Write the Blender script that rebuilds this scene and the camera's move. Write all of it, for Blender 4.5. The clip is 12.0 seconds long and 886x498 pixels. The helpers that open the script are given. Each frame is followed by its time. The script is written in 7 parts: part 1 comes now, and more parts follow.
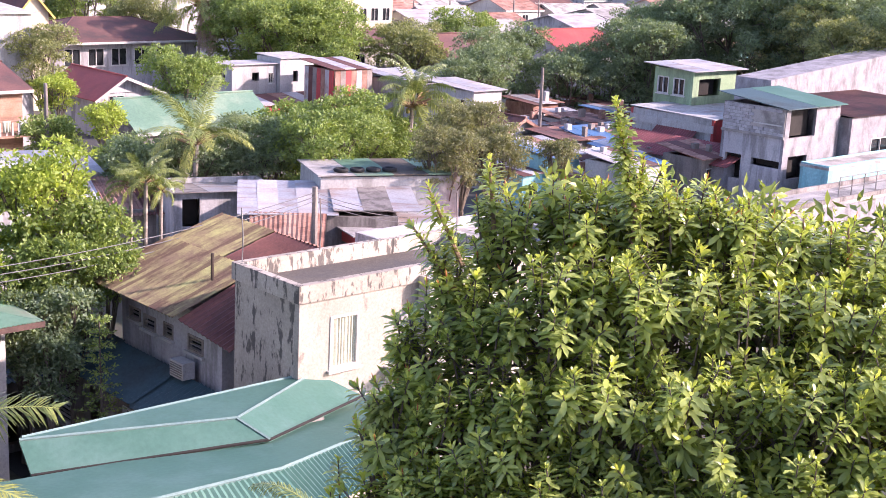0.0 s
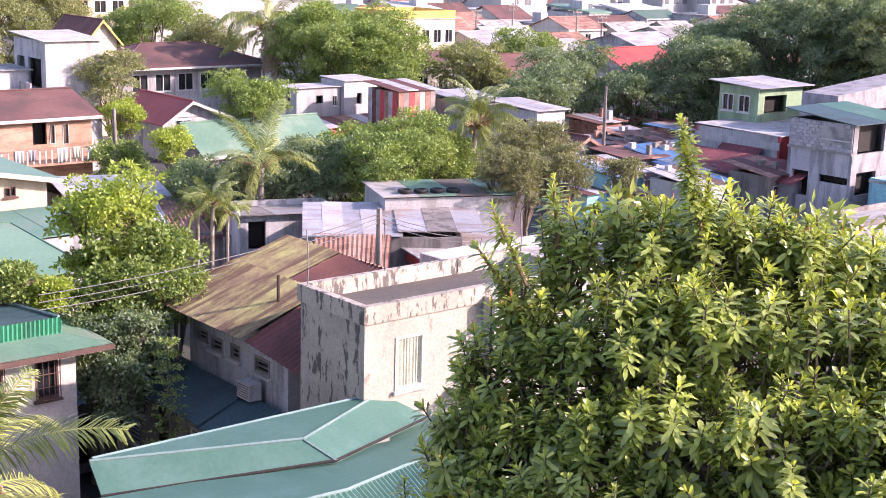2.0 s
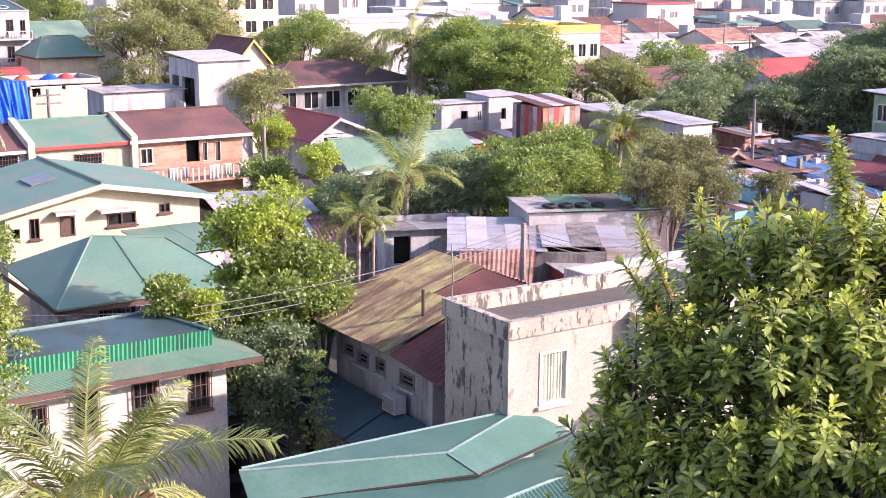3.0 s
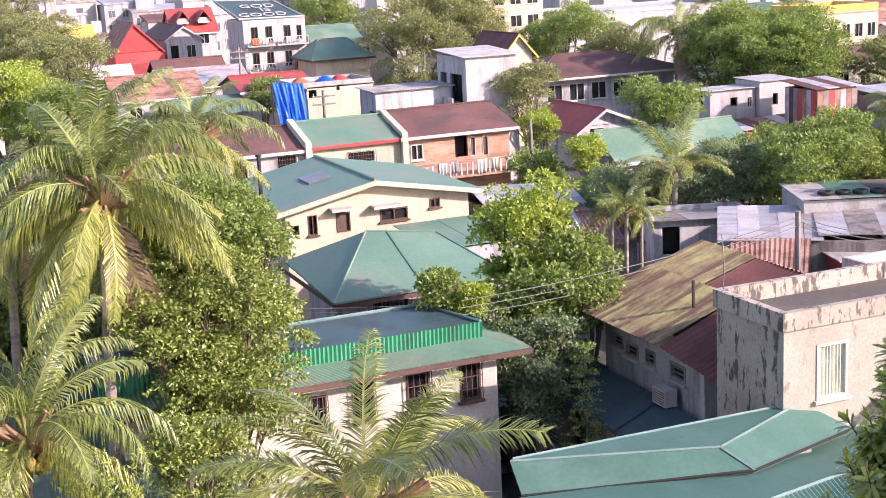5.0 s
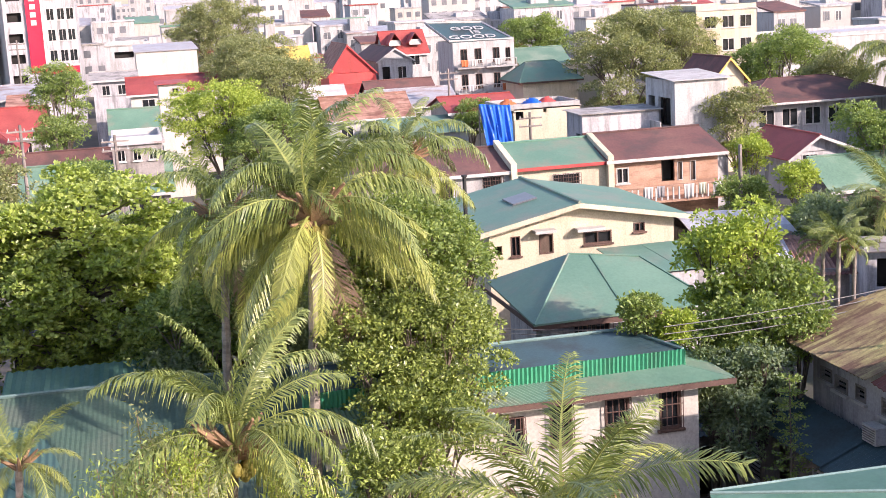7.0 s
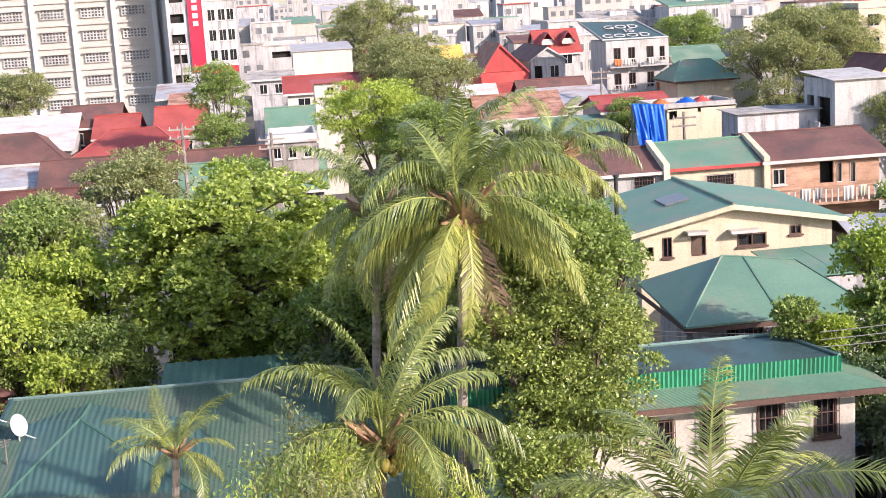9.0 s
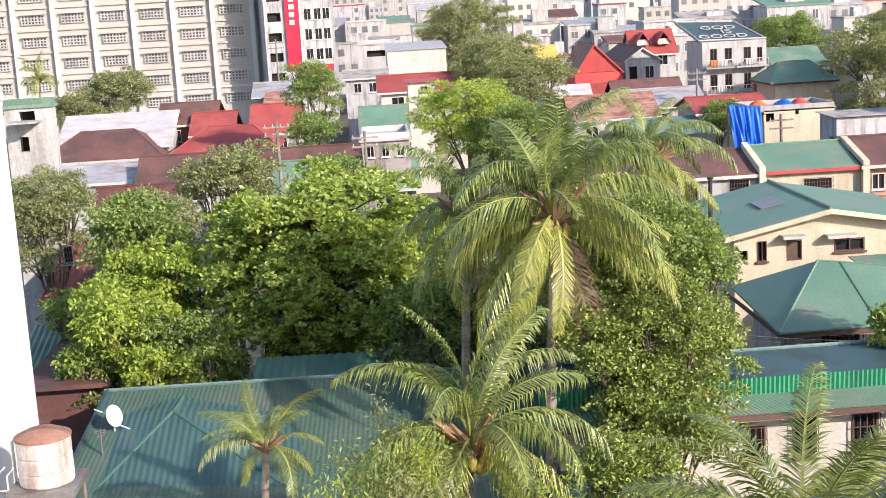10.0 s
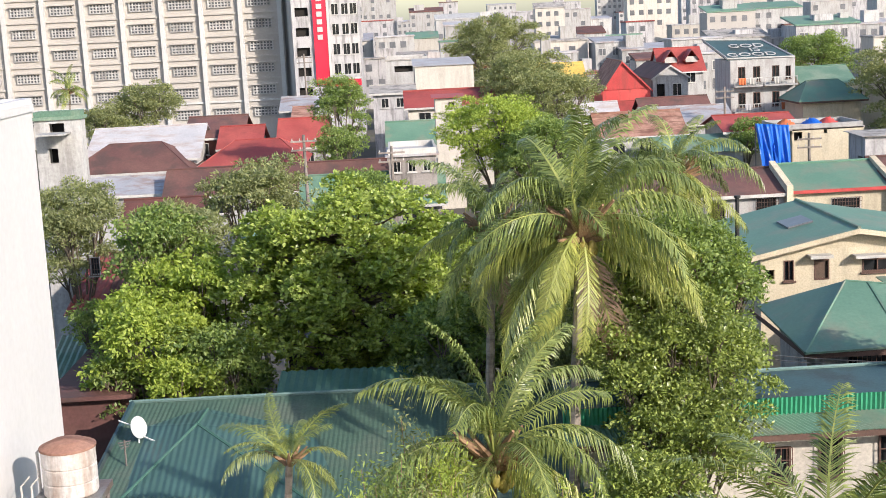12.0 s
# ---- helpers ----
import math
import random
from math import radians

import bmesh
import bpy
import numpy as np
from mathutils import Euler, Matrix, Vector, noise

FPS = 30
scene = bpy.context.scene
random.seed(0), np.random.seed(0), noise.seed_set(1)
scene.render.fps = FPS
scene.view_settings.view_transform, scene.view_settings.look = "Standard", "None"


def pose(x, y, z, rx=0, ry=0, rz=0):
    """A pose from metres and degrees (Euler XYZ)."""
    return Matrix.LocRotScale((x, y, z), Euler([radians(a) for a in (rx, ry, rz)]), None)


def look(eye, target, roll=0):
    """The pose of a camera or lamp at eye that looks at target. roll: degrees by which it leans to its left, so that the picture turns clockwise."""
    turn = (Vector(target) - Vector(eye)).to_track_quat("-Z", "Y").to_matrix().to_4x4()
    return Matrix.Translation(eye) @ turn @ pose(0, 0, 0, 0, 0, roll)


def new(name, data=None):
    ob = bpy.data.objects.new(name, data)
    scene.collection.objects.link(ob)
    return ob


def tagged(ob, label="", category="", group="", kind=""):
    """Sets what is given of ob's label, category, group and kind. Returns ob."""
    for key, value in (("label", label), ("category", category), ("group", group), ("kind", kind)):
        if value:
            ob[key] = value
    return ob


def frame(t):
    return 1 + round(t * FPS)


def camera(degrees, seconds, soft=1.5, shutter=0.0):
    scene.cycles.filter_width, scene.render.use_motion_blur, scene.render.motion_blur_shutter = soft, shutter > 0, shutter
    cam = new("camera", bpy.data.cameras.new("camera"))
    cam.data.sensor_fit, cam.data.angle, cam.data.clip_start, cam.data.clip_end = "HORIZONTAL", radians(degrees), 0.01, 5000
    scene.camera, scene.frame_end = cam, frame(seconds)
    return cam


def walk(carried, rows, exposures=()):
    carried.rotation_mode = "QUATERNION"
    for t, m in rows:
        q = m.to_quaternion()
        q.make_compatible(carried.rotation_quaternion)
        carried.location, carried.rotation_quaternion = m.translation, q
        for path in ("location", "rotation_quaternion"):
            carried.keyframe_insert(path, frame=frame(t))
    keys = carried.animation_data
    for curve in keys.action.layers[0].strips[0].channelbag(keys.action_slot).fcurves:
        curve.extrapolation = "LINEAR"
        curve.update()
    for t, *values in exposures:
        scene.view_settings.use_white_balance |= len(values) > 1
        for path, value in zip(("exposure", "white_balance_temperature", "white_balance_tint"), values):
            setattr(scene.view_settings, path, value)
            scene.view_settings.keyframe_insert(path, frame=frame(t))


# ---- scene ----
# The camera turns on the spot on an upper floor, 17 m above the ground.
EYE = 17.0
cam = camera(36.8, 12.0, soft=0.55)
ROWS = [
    (0.0, -42.32, -13.64, -2.66),
    (0.5, -41.59, -12.95, -2.44),
    (1.0, -41.29, -12.56, -2.08),
    (1.5, -40.57, -13.46, -1.81),
    (2.0, -39.73, -12.86, -1.58),
    (2.5, -35.78, -12.22, -0.72),
    (3.0, -33.66, -12.32, -0.32),
    (3.5, -29.41, -12.68, 0.78),
    (5.5, -20.50, -12.02, 3.00),
    (6.0, -17.57, -11.50, 2.98),
    (6.5, -15.50, -11.19, 3.03),
    (8.5, -8.72, -10.78, 3.11),
    (9.0, -7.26, -10.70, 3.42),
    (9.5, -5.92, -10.82, 3.43),
    (10.0, -3.25, -10.48, 3.26),
    (10.5, -1.98, -10.15, 3.33),
    (11.0, -1.91, -10.14, 2.83),
    (11.5, -1.64, -9.91, 2.85),
    (12.0, -2.06, -9.75, 2.83),
]
walk(cam, [(t, pose(0, 0, EYE, 90 + pitch, lean, yaw)) for t, yaw, pitch, lean in ROWS],
     exposures=[(0.0, 1.48, 6300, 37), (3.5, 1.33, 6380, 36), (6.5, 1.14, 6450, 28), (9.0, 1.05, 6400, 20), (12.0, 0.73, 6300, 12)])

# ---- light: a low morning sun over a hazy sky ----
SUN_EL, SUN_AZ = 25.0, 137.0          # degrees; azimuth clockwise from +y
world = bpy.data.worlds.new("world")
scene.world = world
world.use_nodes = True
wn = world.node_tree.nodes
sky = wn.new("ShaderNodeTexSky")
sky.sky_type, sky.sun_disc = "NISHITA", False
sky.sun_elevation, sky.sun_rotation = radians(SUN_EL), radians(SUN_AZ)
sky.air_density, sky.dust_density = 1.0, 1.2
wn["Background"].inputs[1].default_value = 0.15
world.node_tree.links.new(sky.outputs[0], wn["Background"].inputs[0])
sun = new("sun", bpy.data.lights.new("sun", "SUN"))
sun.data.energy, sun.data.angle, sun.data.color = 3.7, radians(0.6), (1.0, 0.89, 0.76)
az, el = radians(SUN_AZ), radians(SUN_EL)
toward = Vector((math.sin(az) * math.cos(el), math.cos(az) * math.cos(el), math.sin(el)))
sun.matrix_world = look(toward * 300, (0, 0, 0))


# ---- materials ----
def surface(name, c1, c2, scale=0.6, rough=0.8, fine=25.0, bump=0.25, stain=None, stain_amount=0.5, stain_scale=(1.6, 1.6, 0.25),
            stain_edge=(0.48, 0.62), ribs=None, metal=0.0, vary=0.12, spec=0.4):
    """Two colours in broad patches, fine grain with relief, stains that run down, and ribs (axis, spacing in metres)."""
    m = bpy.data.materials.new(name)
    m.use_nodes = True
    nt = m.node_tree
    bs = nt.nodes["Principled BSDF"]
    L = nt.links.new
    tc = nt.nodes.new("ShaderNodeTexCoord")
    info = nt.nodes.new("ShaderNodeObjectInfo")
    shift = nt.nodes.new("ShaderNodeVectorMath")
    shift.operation = "MULTIPLY_ADD"
    L(info.outputs["Random"], shift.inputs[0])
    shift.inputs[1].default_value = (31, 17, 5)
    L(tc.outputs["Object"], shift.inputs[2])
    co = shift.outputs[0]

    def tex(sc, detail, vec):
        n = nt.nodes.new("ShaderNodeTexNoise")
        n.inputs["Scale"].default_value, n.inputs["Detail"].default_value = sc, detail
        n.inputs["Roughness"].default_value = 0.62
        L(vec, n.inputs["Vector"])
        return n.outputs[0]

    def ramp(src, lo, hi):
        r = nt.nodes.new("ShaderNodeMapRange")
        r.inputs[1].default_value, r.inputs[2].default_value = lo, hi
        L(src, r.inputs[0])
        return r.outputs[0]

    def mix(kind, fac, a, b):
        x = nt.nodes.new("ShaderNodeMix")
        x.data_type, x.blend_type = "RGBA", kind
        for sock, v in ((x.inputs[0], fac), (x.inputs[6], a), (x.inputs[7], b)):
            if hasattr(v, "is_linked"):
                L(v, sock)
            elif isinstance(v, tuple):
                sock.default_value = (*v, 1)
            else:
                sock.default_value = v
        return x.outputs[2]

    broad = tex(scale, 5, co)
    col = mix("MIX", ramp(broad, 0.35, 0.65), c1, c2)
    if stain:
        mp = nt.nodes.new("ShaderNodeMapping")
        mp.inputs["Scale"].default_value = stain_scale
        L(co, mp.inputs["Vector"])
        run = tex(1.0, 8, mp.outputs[0])
        st = nt.nodes.new("ShaderNodeMath")
        st.operation = "MULTIPLY"
        L(ramp(run, *stain_edge), st.inputs[0])
        st.inputs[1].default_value = stain_amount
        col = mix("MIX", st.outputs[0], col, stain)
    grain = tex(fine, 4, co)
    g = nt.nodes.new("ShaderNodeMapRange")
    g.inputs[1].default_value, g.inputs[2].default_value, g.inputs[3].default_value, g.inputs[4].default_value = 0.3, 0.7, 1 - vary * 1.6, 1 + vary
    L(grain, g.inputs[0])
    own = nt.nodes.new("ShaderNodeMapRange")
    own.inputs[3].default_value, own.inputs[4].default_value = 1 - vary, 1 + vary
    L(info.outputs["Random"], own.inputs[0])
    mul = nt.nodes.new("ShaderNodeMath")
    mul.operation = "MULTIPLY"
    L(g.outputs[0], mul.inputs[0])
    L(own.outputs[0], mul.inputs[1])
    col = mix("MULTIPLY", 1.0, col, mul.outputs[0])
    L(col, bs.inputs["Base Color"])
    bs.inputs["Metallic"].default_value = metal
    bs.inputs["Specular IOR Level"].default_value = spec
    rr = nt.nodes.new("ShaderNodeMapRange")
    rr.inputs[3].default_value, rr.inputs[4].default_value = max(0.05, rough - 0.12), min(1.0, rough + 0.12)
    L(broad, rr.inputs[0])
    L(rr.outputs[0], bs.inputs["Roughness"])
    b1 = nt.nodes.new("ShaderNodeBump")
    b1.inputs["Strength"].default_value, b1.inputs["Distance"].default_value = bump, 0.02
    L(grain, b1.inputs["Height"])
    last = b1
    if ribs:
        w = nt.nodes.new("ShaderNodeTexWave")
        w.bands_direction = ribs[0]
        w.inputs["Scale"].default_value = 0.314 / ribs[1]
        w.inputs["Distortion"].default_value = 0.0
        L(tc.outputs["Object"], w.inputs["Vector"])
        b2 = nt.nodes.new("ShaderNodeBump")
        b2.inputs["Strength"].default_value, b2.inputs["Distance"].default_value = 0.6, 0.04
        L(w.outputs[1], b2.inputs["Height"])
        L(b1.outputs[0], b2.inputs["Normal"])
        last = b2
    L(last.outputs[0], bs.inputs["Normal"])
    return m


def leafy(name, dark, light, rough=0.45, through_light=0.35, spec=0.4):
    """Leaves: each its own shade between two greens, some light let through."""
    m = bpy.data.materials.new(name)
    m.use_nodes = True
    nt = m.node_tree
    L = nt.links.new
    bs, out = nt.nodes["Principled BSDF"], nt.nodes["Material Output"]
    geo = nt.nodes.new("ShaderNodeNewGeometry")
    tc = nt.nodes.new("ShaderNodeTexCoord")
    no = nt.nodes.new("ShaderNodeTexNoise")
    no.inputs["Scale"].default_value, no.inputs["Detail"].default_value = 0.9, 3
    L(tc.outputs["Object"], no.inputs["Vector"])
    add = nt.nodes.new("ShaderNodeMath")
    add.operation = "MULTIPLY_ADD"
    L(no.outputs[0], add.inputs[0])
    add.inputs[1].default_value = 0.9
    L(geo.outputs["Random Per Island"], add.inputs[2])
    mr = nt.nodes.new("ShaderNodeMapRange")
    mr.inputs[1].default_value, mr.inputs[2].default_value = 0.2, 1.35
    L(add.outputs[0], mr.inputs[0])
    cr = nt.nodes.new("ShaderNodeMix")
    cr.data_type = "RGBA"
    L(mr.outputs[0], cr.inputs[0])
    cr.inputs[6].default_value, cr.inputs[7].default_value = (*dark, 1), (*light, 1)
    L(cr.outputs[2], bs.inputs["Base Color"])
    bs.inputs["Roughness"].default_value = rough
    bs.inputs["Specular IOR Level"].default_value = spec
    tr = nt.nodes.new("ShaderNodeBsdfTranslucent")
    warm = nt.nodes.new("ShaderNodeMix")
    warm.data_type, warm.blend_type = "RGBA", "MULTIPLY"
    warm.inputs[0].default_value, warm.inputs[7].default_value = 1.0, (1.5, 1.5, 0.55, 1)
    L(cr.outputs[2], warm.inputs[6])
    L(warm.outputs[2], tr.inputs["Color"])
    mx = nt.nodes.new("ShaderNodeMixShader")
    mx.inputs[0].default_value = through_light
    L(bs.outputs[0], mx.inputs[1])
    L(tr.outputs[0], mx.inputs[2])
    L(mx.outputs[0], out.inputs["Surface"])
    return m


RUST, SOOT = (0.16, 0.06, 0.03), (0.05, 0.045, 0.04)
M = {
    "ground": surface("ground", (0.06, 0.055, 0.045), (0.11, 0.10, 0.08), 0.15, 0.9, 6, 0.4, (0.06, 0.08, 0.03), 0.6, (0.1, 0.1, 0.1)),
    "road": surface("road", (0.05, 0.05, 0.052), (0.08, 0.078, 0.075), 0.3, 0.85, 20, 0.3),
    "plaster_old": surface("plaster_old", (0.34, 0.30, 0.245), (0.46, 0.41, 0.34), 0.5, 0.88, 14, 0.4, (0.06, 0.055, 0.05), 0.82, (4.2, 4.2, 1.5), (0.53, 0.59)),
    "plaster_tan": surface("plaster_tan", (0.34, 0.31, 0.255), (0.42, 0.38, 0.32), 0.4, 0.88, 14, 0.35, (0.13, 0.11, 0.095), 0.6, (3.4, 3.4, 1.2), (0.6, 0.7)),
    "store_red": surface("store_red", (0.19, 0.05, 0.055), (0.27, 0.085, 0.085), 0.5, 0.7, 10, 0.2, (0.12, 0.05, 0.045), 0.6, (0.5, 1.5, 1.0)),
    "plaster_white": surface("plaster_white", (0.387, 0.377, 0.366), (0.444, 0.433, 0.422), 0.4, 0.8, 12, 0.15, (0.27, 0.25, 0.23), 0.65),
    "plaster_cream": surface("plaster_cream", (0.53, 0.454, 0.325), (0.575, 0.507, 0.378), 0.4, 0.8, 12, 0.15, (0.3, 0.26, 0.2), 0.35),
    "plaster_ivory": surface("plaster_ivory", (0.495, 0.457, 0.402), (0.55, 0.511, 0.452), 0.4, 0.8, 12, 0.15, (0.33, 0.29, 0.25), 0.4),
    "plaster_grey": surface("plaster_grey", (0.40, 0.39, 0.40), (0.50, 0.48, 0.48), 0.35, 0.88, 10, 0.3, (0.12, 0.115, 0.11), 0.6),
    "plaster_pale": surface("plaster_pale", (0.401, 0.393, 0.385), (0.469, 0.461, 0.45), 0.3, 0.85, 8, 0.2, (0.22, 0.205, 0.19), 0.6),
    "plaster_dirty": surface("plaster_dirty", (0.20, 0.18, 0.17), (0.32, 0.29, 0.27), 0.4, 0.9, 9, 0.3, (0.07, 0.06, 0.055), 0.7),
    "wall_bright": surface("wall_bright", (0.52, 0.52, 0.526), (0.549, 0.544, 0.549), 0.2, 0.75, 6, 0.08, (0.70, 0.68, 0.66), 0.1, vary=0.03),
    "tower_grey": surface("tower_grey", (0.40, 0.37, 0.34), (0.46, 0.43, 0.395), 0.08, 0.85, 3, 0.1, (0.36, 0.33, 0.31), 0.4, (0.3, 0.3, 0.04), vary=0.04),
    "tower_white": surface("tower_white", (0.484, 0.477, 0.462), (0.53, 0.522, 0.507), 0.1, 0.8, 3, 0.1, vary=0.04),
    "concrete": surface("concrete", (0.30, 0.28, 0.26), (0.42, 0.39, 0.36), 0.7, 0.92, 20, 0.4, (0.09, 0.085, 0.08), 0.6, (0.8, 0.8, 0.8)),
    "deck": surface("deck", (0.085, 0.073, 0.06), (0.13, 0.112, 0.092), 0.5, 0.95, 16, 0.4, (0.08, 0.075, 0.07), 0.7, (0.7, 0.7, 0.7)),
    "blockwork": surface("blockwork", (0.33, 0.32, 0.33), (0.46, 0.45, 0.45), 1.2, 0.92, 12, 0.4, (0.14, 0.13, 0.13), 0.55, (0.9, 0.9, 0.5)),
    "block_dark": surface("block_dark", (0.22, 0.21, 0.225), (0.32, 0.31, 0.32), 1.2, 0.92, 12, 0.4, (0.10, 0.095, 0.095), 0.6, (1.2, 1.2, 0.5)),
    "teal": surface("teal", (0.055, 0.135, 0.105), (0.075, 0.165, 0.132), 0.35, 0.62, 9, 0.15, (0.10, 0.19, 0.165), 0.5, (0.6, 0.6, 0.6), vary=0.06, spec=0.25),
    "green_old": surface("green_old", (0.07, 0.13, 0.095), (0.10, 0.16, 0.12), 0.4, 0.6, 9, 0.15, (0.14, 0.15, 0.12), 0.5, (0.4, 0.4, 0.4)),
    "teal_ribbed_shade": surface("teal_ribbed_shade", (0.045, 0.105, 0.095), (0.065, 0.13, 0.12), 0.35, 0.5, 9, 0.12, (0.06, 0.13, 0.13), 0.5, (0.6, 0.6, 0.6), ribs=("X", 0.2), vary=0.05),
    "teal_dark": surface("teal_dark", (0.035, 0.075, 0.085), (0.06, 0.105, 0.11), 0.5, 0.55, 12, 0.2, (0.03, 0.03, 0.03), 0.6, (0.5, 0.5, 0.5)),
    "green_bright": surface("green_bright", (0.03, 0.22, 0.12), (0.045, 0.27, 0.15), 0.5, 0.5, 10, 0.1, (0.05, 0.12, 0.08), 0.5, (1.5, 1.5, 0.3), vary=0.06),
    "green_roof": surface("green_roof", (0.106, 0.213, 0.151), (0.146, 0.258, 0.185), 0.4, 0.55, 8, 0.15, (0.24, 0.22, 0.17), 0.7, (0.35, 0.35, 0.35), (0.5, 0.66), vary=0.07),
    "green_pale": surface("green_pale", (0.11, 0.20, 0.14), (0.15, 0.25, 0.18), 0.4, 0.5, 8, 0.15, (0.3, 0.33, 0.25), 0.4, (0.4, 0.4, 0.4)),
    "maroon_roof": surface("maroon_roof", (0.12, 0.055, 0.05), (0.17, 0.085, 0.07), 0.35, 0.75, 8, 0.2, (0.07, 0.05, 0.045), 0.7, (0.5, 0.5, 0.5)),
    "red_roof": surface("red_roof", (0.29, 0.05, 0.045), (0.38, 0.085, 0.07), 0.3, 0.6, 8, 0.15, (0.20, 0.05, 0.04), 0.5, (0.5, 0.5, 0.5)),
    "red_paint": surface("red_paint", (0.48, 0.05, 0.05), (0.56, 0.08, 0.07), 0.3, 0.6, 10, 0.15, (0.25, 0.06, 0.05), 0.5),
    "rust": surface("rust", (0.26, 0.12, 0.085), (0.42, 0.25, 0.19), 0.9, 0.8, 14, 0.3, (0.12, 0.05, 0.035), 0.7, (0.6, 2.2, 1.0)),
    "rust_red": surface("rust_red", (0.10, 0.038, 0.034), (0.165, 0.068, 0.055), 0.8, 0.8, 14, 0.3, (0.09, 0.045, 0.04), 0.7, (0.6, 1.6, 1.0)),
    "moss_roof": surface("moss_roof", (0.204, 0.144, 0.09), (0.36, 0.348, 0.144), 0.9, 0.85, 14, 0.3, (0.10, 0.055, 0.042), 0.85, (0.3, 2.6, 0.8), (0.46, 0.58)),
    "zinc": surface("zinc", (0.357, 0.357, 0.383), (0.476, 0.468, 0.484), 0.5, 0.5, 10, 0.2, (0.28, 0.16, 0.11), 0.6, (0.5, 1.5, 1.0), metal=0.25),
    "zinc_pale": surface("zinc_pale", (0.406, 0.398, 0.413), (0.499, 0.484, 0.491), 0.5, 0.55, 10, 0.15, (0.35, 0.24, 0.18), 0.5, (0.5, 1.2, 1.0)),
    "blue_roof": surface("blue_roof", (0.05, 0.14, 0.28), (0.09, 0.20, 0.36), 0.5, 0.5, 10, 0.15, RUST, 0.3, (0.5, 0.5, 0.5)),
    "wood_wall": surface("wood_wall", (0.30, 0.17, 0.11), (0.44, 0.28, 0.20), 0.8, 0.8, 12, 0.3, (0.14, 0.08, 0.06), 0.6, (0.4, 0.4, 2.5)),
    "wood_dark": surface("wood_dark", (0.06, 0.04, 0.03), (0.11, 0.075, 0.055), 1.2, 0.8, 14, 0.3),
    "wood_grey": surface("wood_grey", (0.20, 0.17, 0.15), (0.30, 0.26, 0.23), 1.0, 0.88, 14, 0.3, (0.09, 0.08, 0.07), 0.5, (2.5, 2.5, 0.4)),
    "trim_white": surface("trim_white", (0.465, 0.451, 0.422), (0.528, 0.514, 0.493), 1.0, 0.7, 18, 0.12, (0.3, 0.27, 0.24), 0.4),
    "trim_teal": surface("trim_teal", (0.13, 0.21, 0.20), (0.18, 0.27, 0.25), 0.8, 0.55, 12, 0.1),
    "trim_brown": surface("trim_brown", (0.085, 0.05, 0.04), (0.125, 0.072, 0.056), 1.0, 0.7, 14, 0.15),
    "yellow_paint": surface("yellow_paint", (0.66, 0.42, 0.08), (0.72, 0.49, 0.13), 0.5, 0.7, 10, 0.12, (0.35, 0.22, 0.08), 0.4),
    "turquoise_paint": surface("turquoise_paint", (0.20, 0.46, 0.50), (0.28, 0.54, 0.56), 0.4, 0.75, 8, 0.15, (0.1, 0.25, 0.27), 0.4),
    "green_paint": surface("green_paint", (0.22, 0.33, 0.19), (0.30, 0.40, 0.24), 0.5, 0.8, 10, 0.15, (0.1, 0.12, 0.09), 0.5),
    "tarp_blue": surface("tarp_blue", (0.01, 0.10, 0.50), (0.02, 0.15, 0.60), 0.8, 0.4, 6, 0.2, vary=0.08),
    "tarp_grey": surface("tarp_grey", (0.06, 0.06, 0.075), (0.11, 0.11, 0.13), 0.7, 0.5, 5, 0.3),
    "sign_red": surface("sign_red", (0.60, 0.02, 0.05), (0.66, 0.035, 0.07), 0.1, 0.45, 4, 0.05, vary=0.04),
    "curtain": surface("curtain", (0.42, 0.42, 0.32), (0.56, 0.55, 0.43), 3.0, 0.9, 20, 0.2),
    "steel": surface("steel", (0.20, 0.20, 0.20), (0.30, 0.29, 0.28), 1.5, 0.5, 20, 0.15, RUST, 0.5, metal=0.5),
    "tank_metal": surface("tank_metal", (0.60, 0.57, 0.55), (0.70, 0.67, 0.65), 0.8, 0.5, 12, 0.12, (0.30, 0.19, 0.13), 0.6, (2.5, 2.5, 0.5), metal=0.3),
    "cable": surface("cable", (0.10, 0.10, 0.10), (0.16, 0.15, 0.15), 1.0, 0.6, 10, 0.05),
    "dish_white": surface("dish_white", (0.66, 0.67, 0.68), (0.74, 0.74, 0.74), 1.0, 0.5, 10, 0.05),
    "bark": surface("bark", (0.13, 0.10, 0.075), (0.22, 0.18, 0.14), 1.5, 0.92, 18, 0.8, (0.07, 0.055, 0.045), 0.6, (3, 3, 0.6)),
    "palm_bark": surface("palm_bark", (0.20, 0.17, 0.14), (0.30, 0.26, 0.22), 1.5, 0.92, 14, 0.6, (0.1, 0.08, 0.065), 0.6, (1, 1, 6)),
    "husk": surface("husk", (0.20, 0.12, 0.07), (0.33, 0.21, 0.12), 3.0, 0.85, 20, 0.4),
    "coconut": surface("coconut", (0.26, 0.24, 0.05), (0.38, 0.30, 0.08), 3.0, 0.5, 14, 0.1),
    "stem": surface("stem", (0.26, 0.30, 0.075), (0.36, 0.38, 0.11), 2.0, 0.5, 14, 0.1),
    "twig": surface("twig", (0.20, 0.13, 0.08), (0.32, 0.22, 0.14), 2.0, 0.8, 20, 0.3),
    "tank_teal": surface("tank_teal", (0.25, 0.45, 0.47), (0.32, 0.52, 0.53), 1.0, 0.5, 10, 0.05),
    "tyre": surface("tyre", (0.02, 0.02, 0.02), (0.035, 0.035, 0.035), 2.0, 0.85, 20, 0.3),
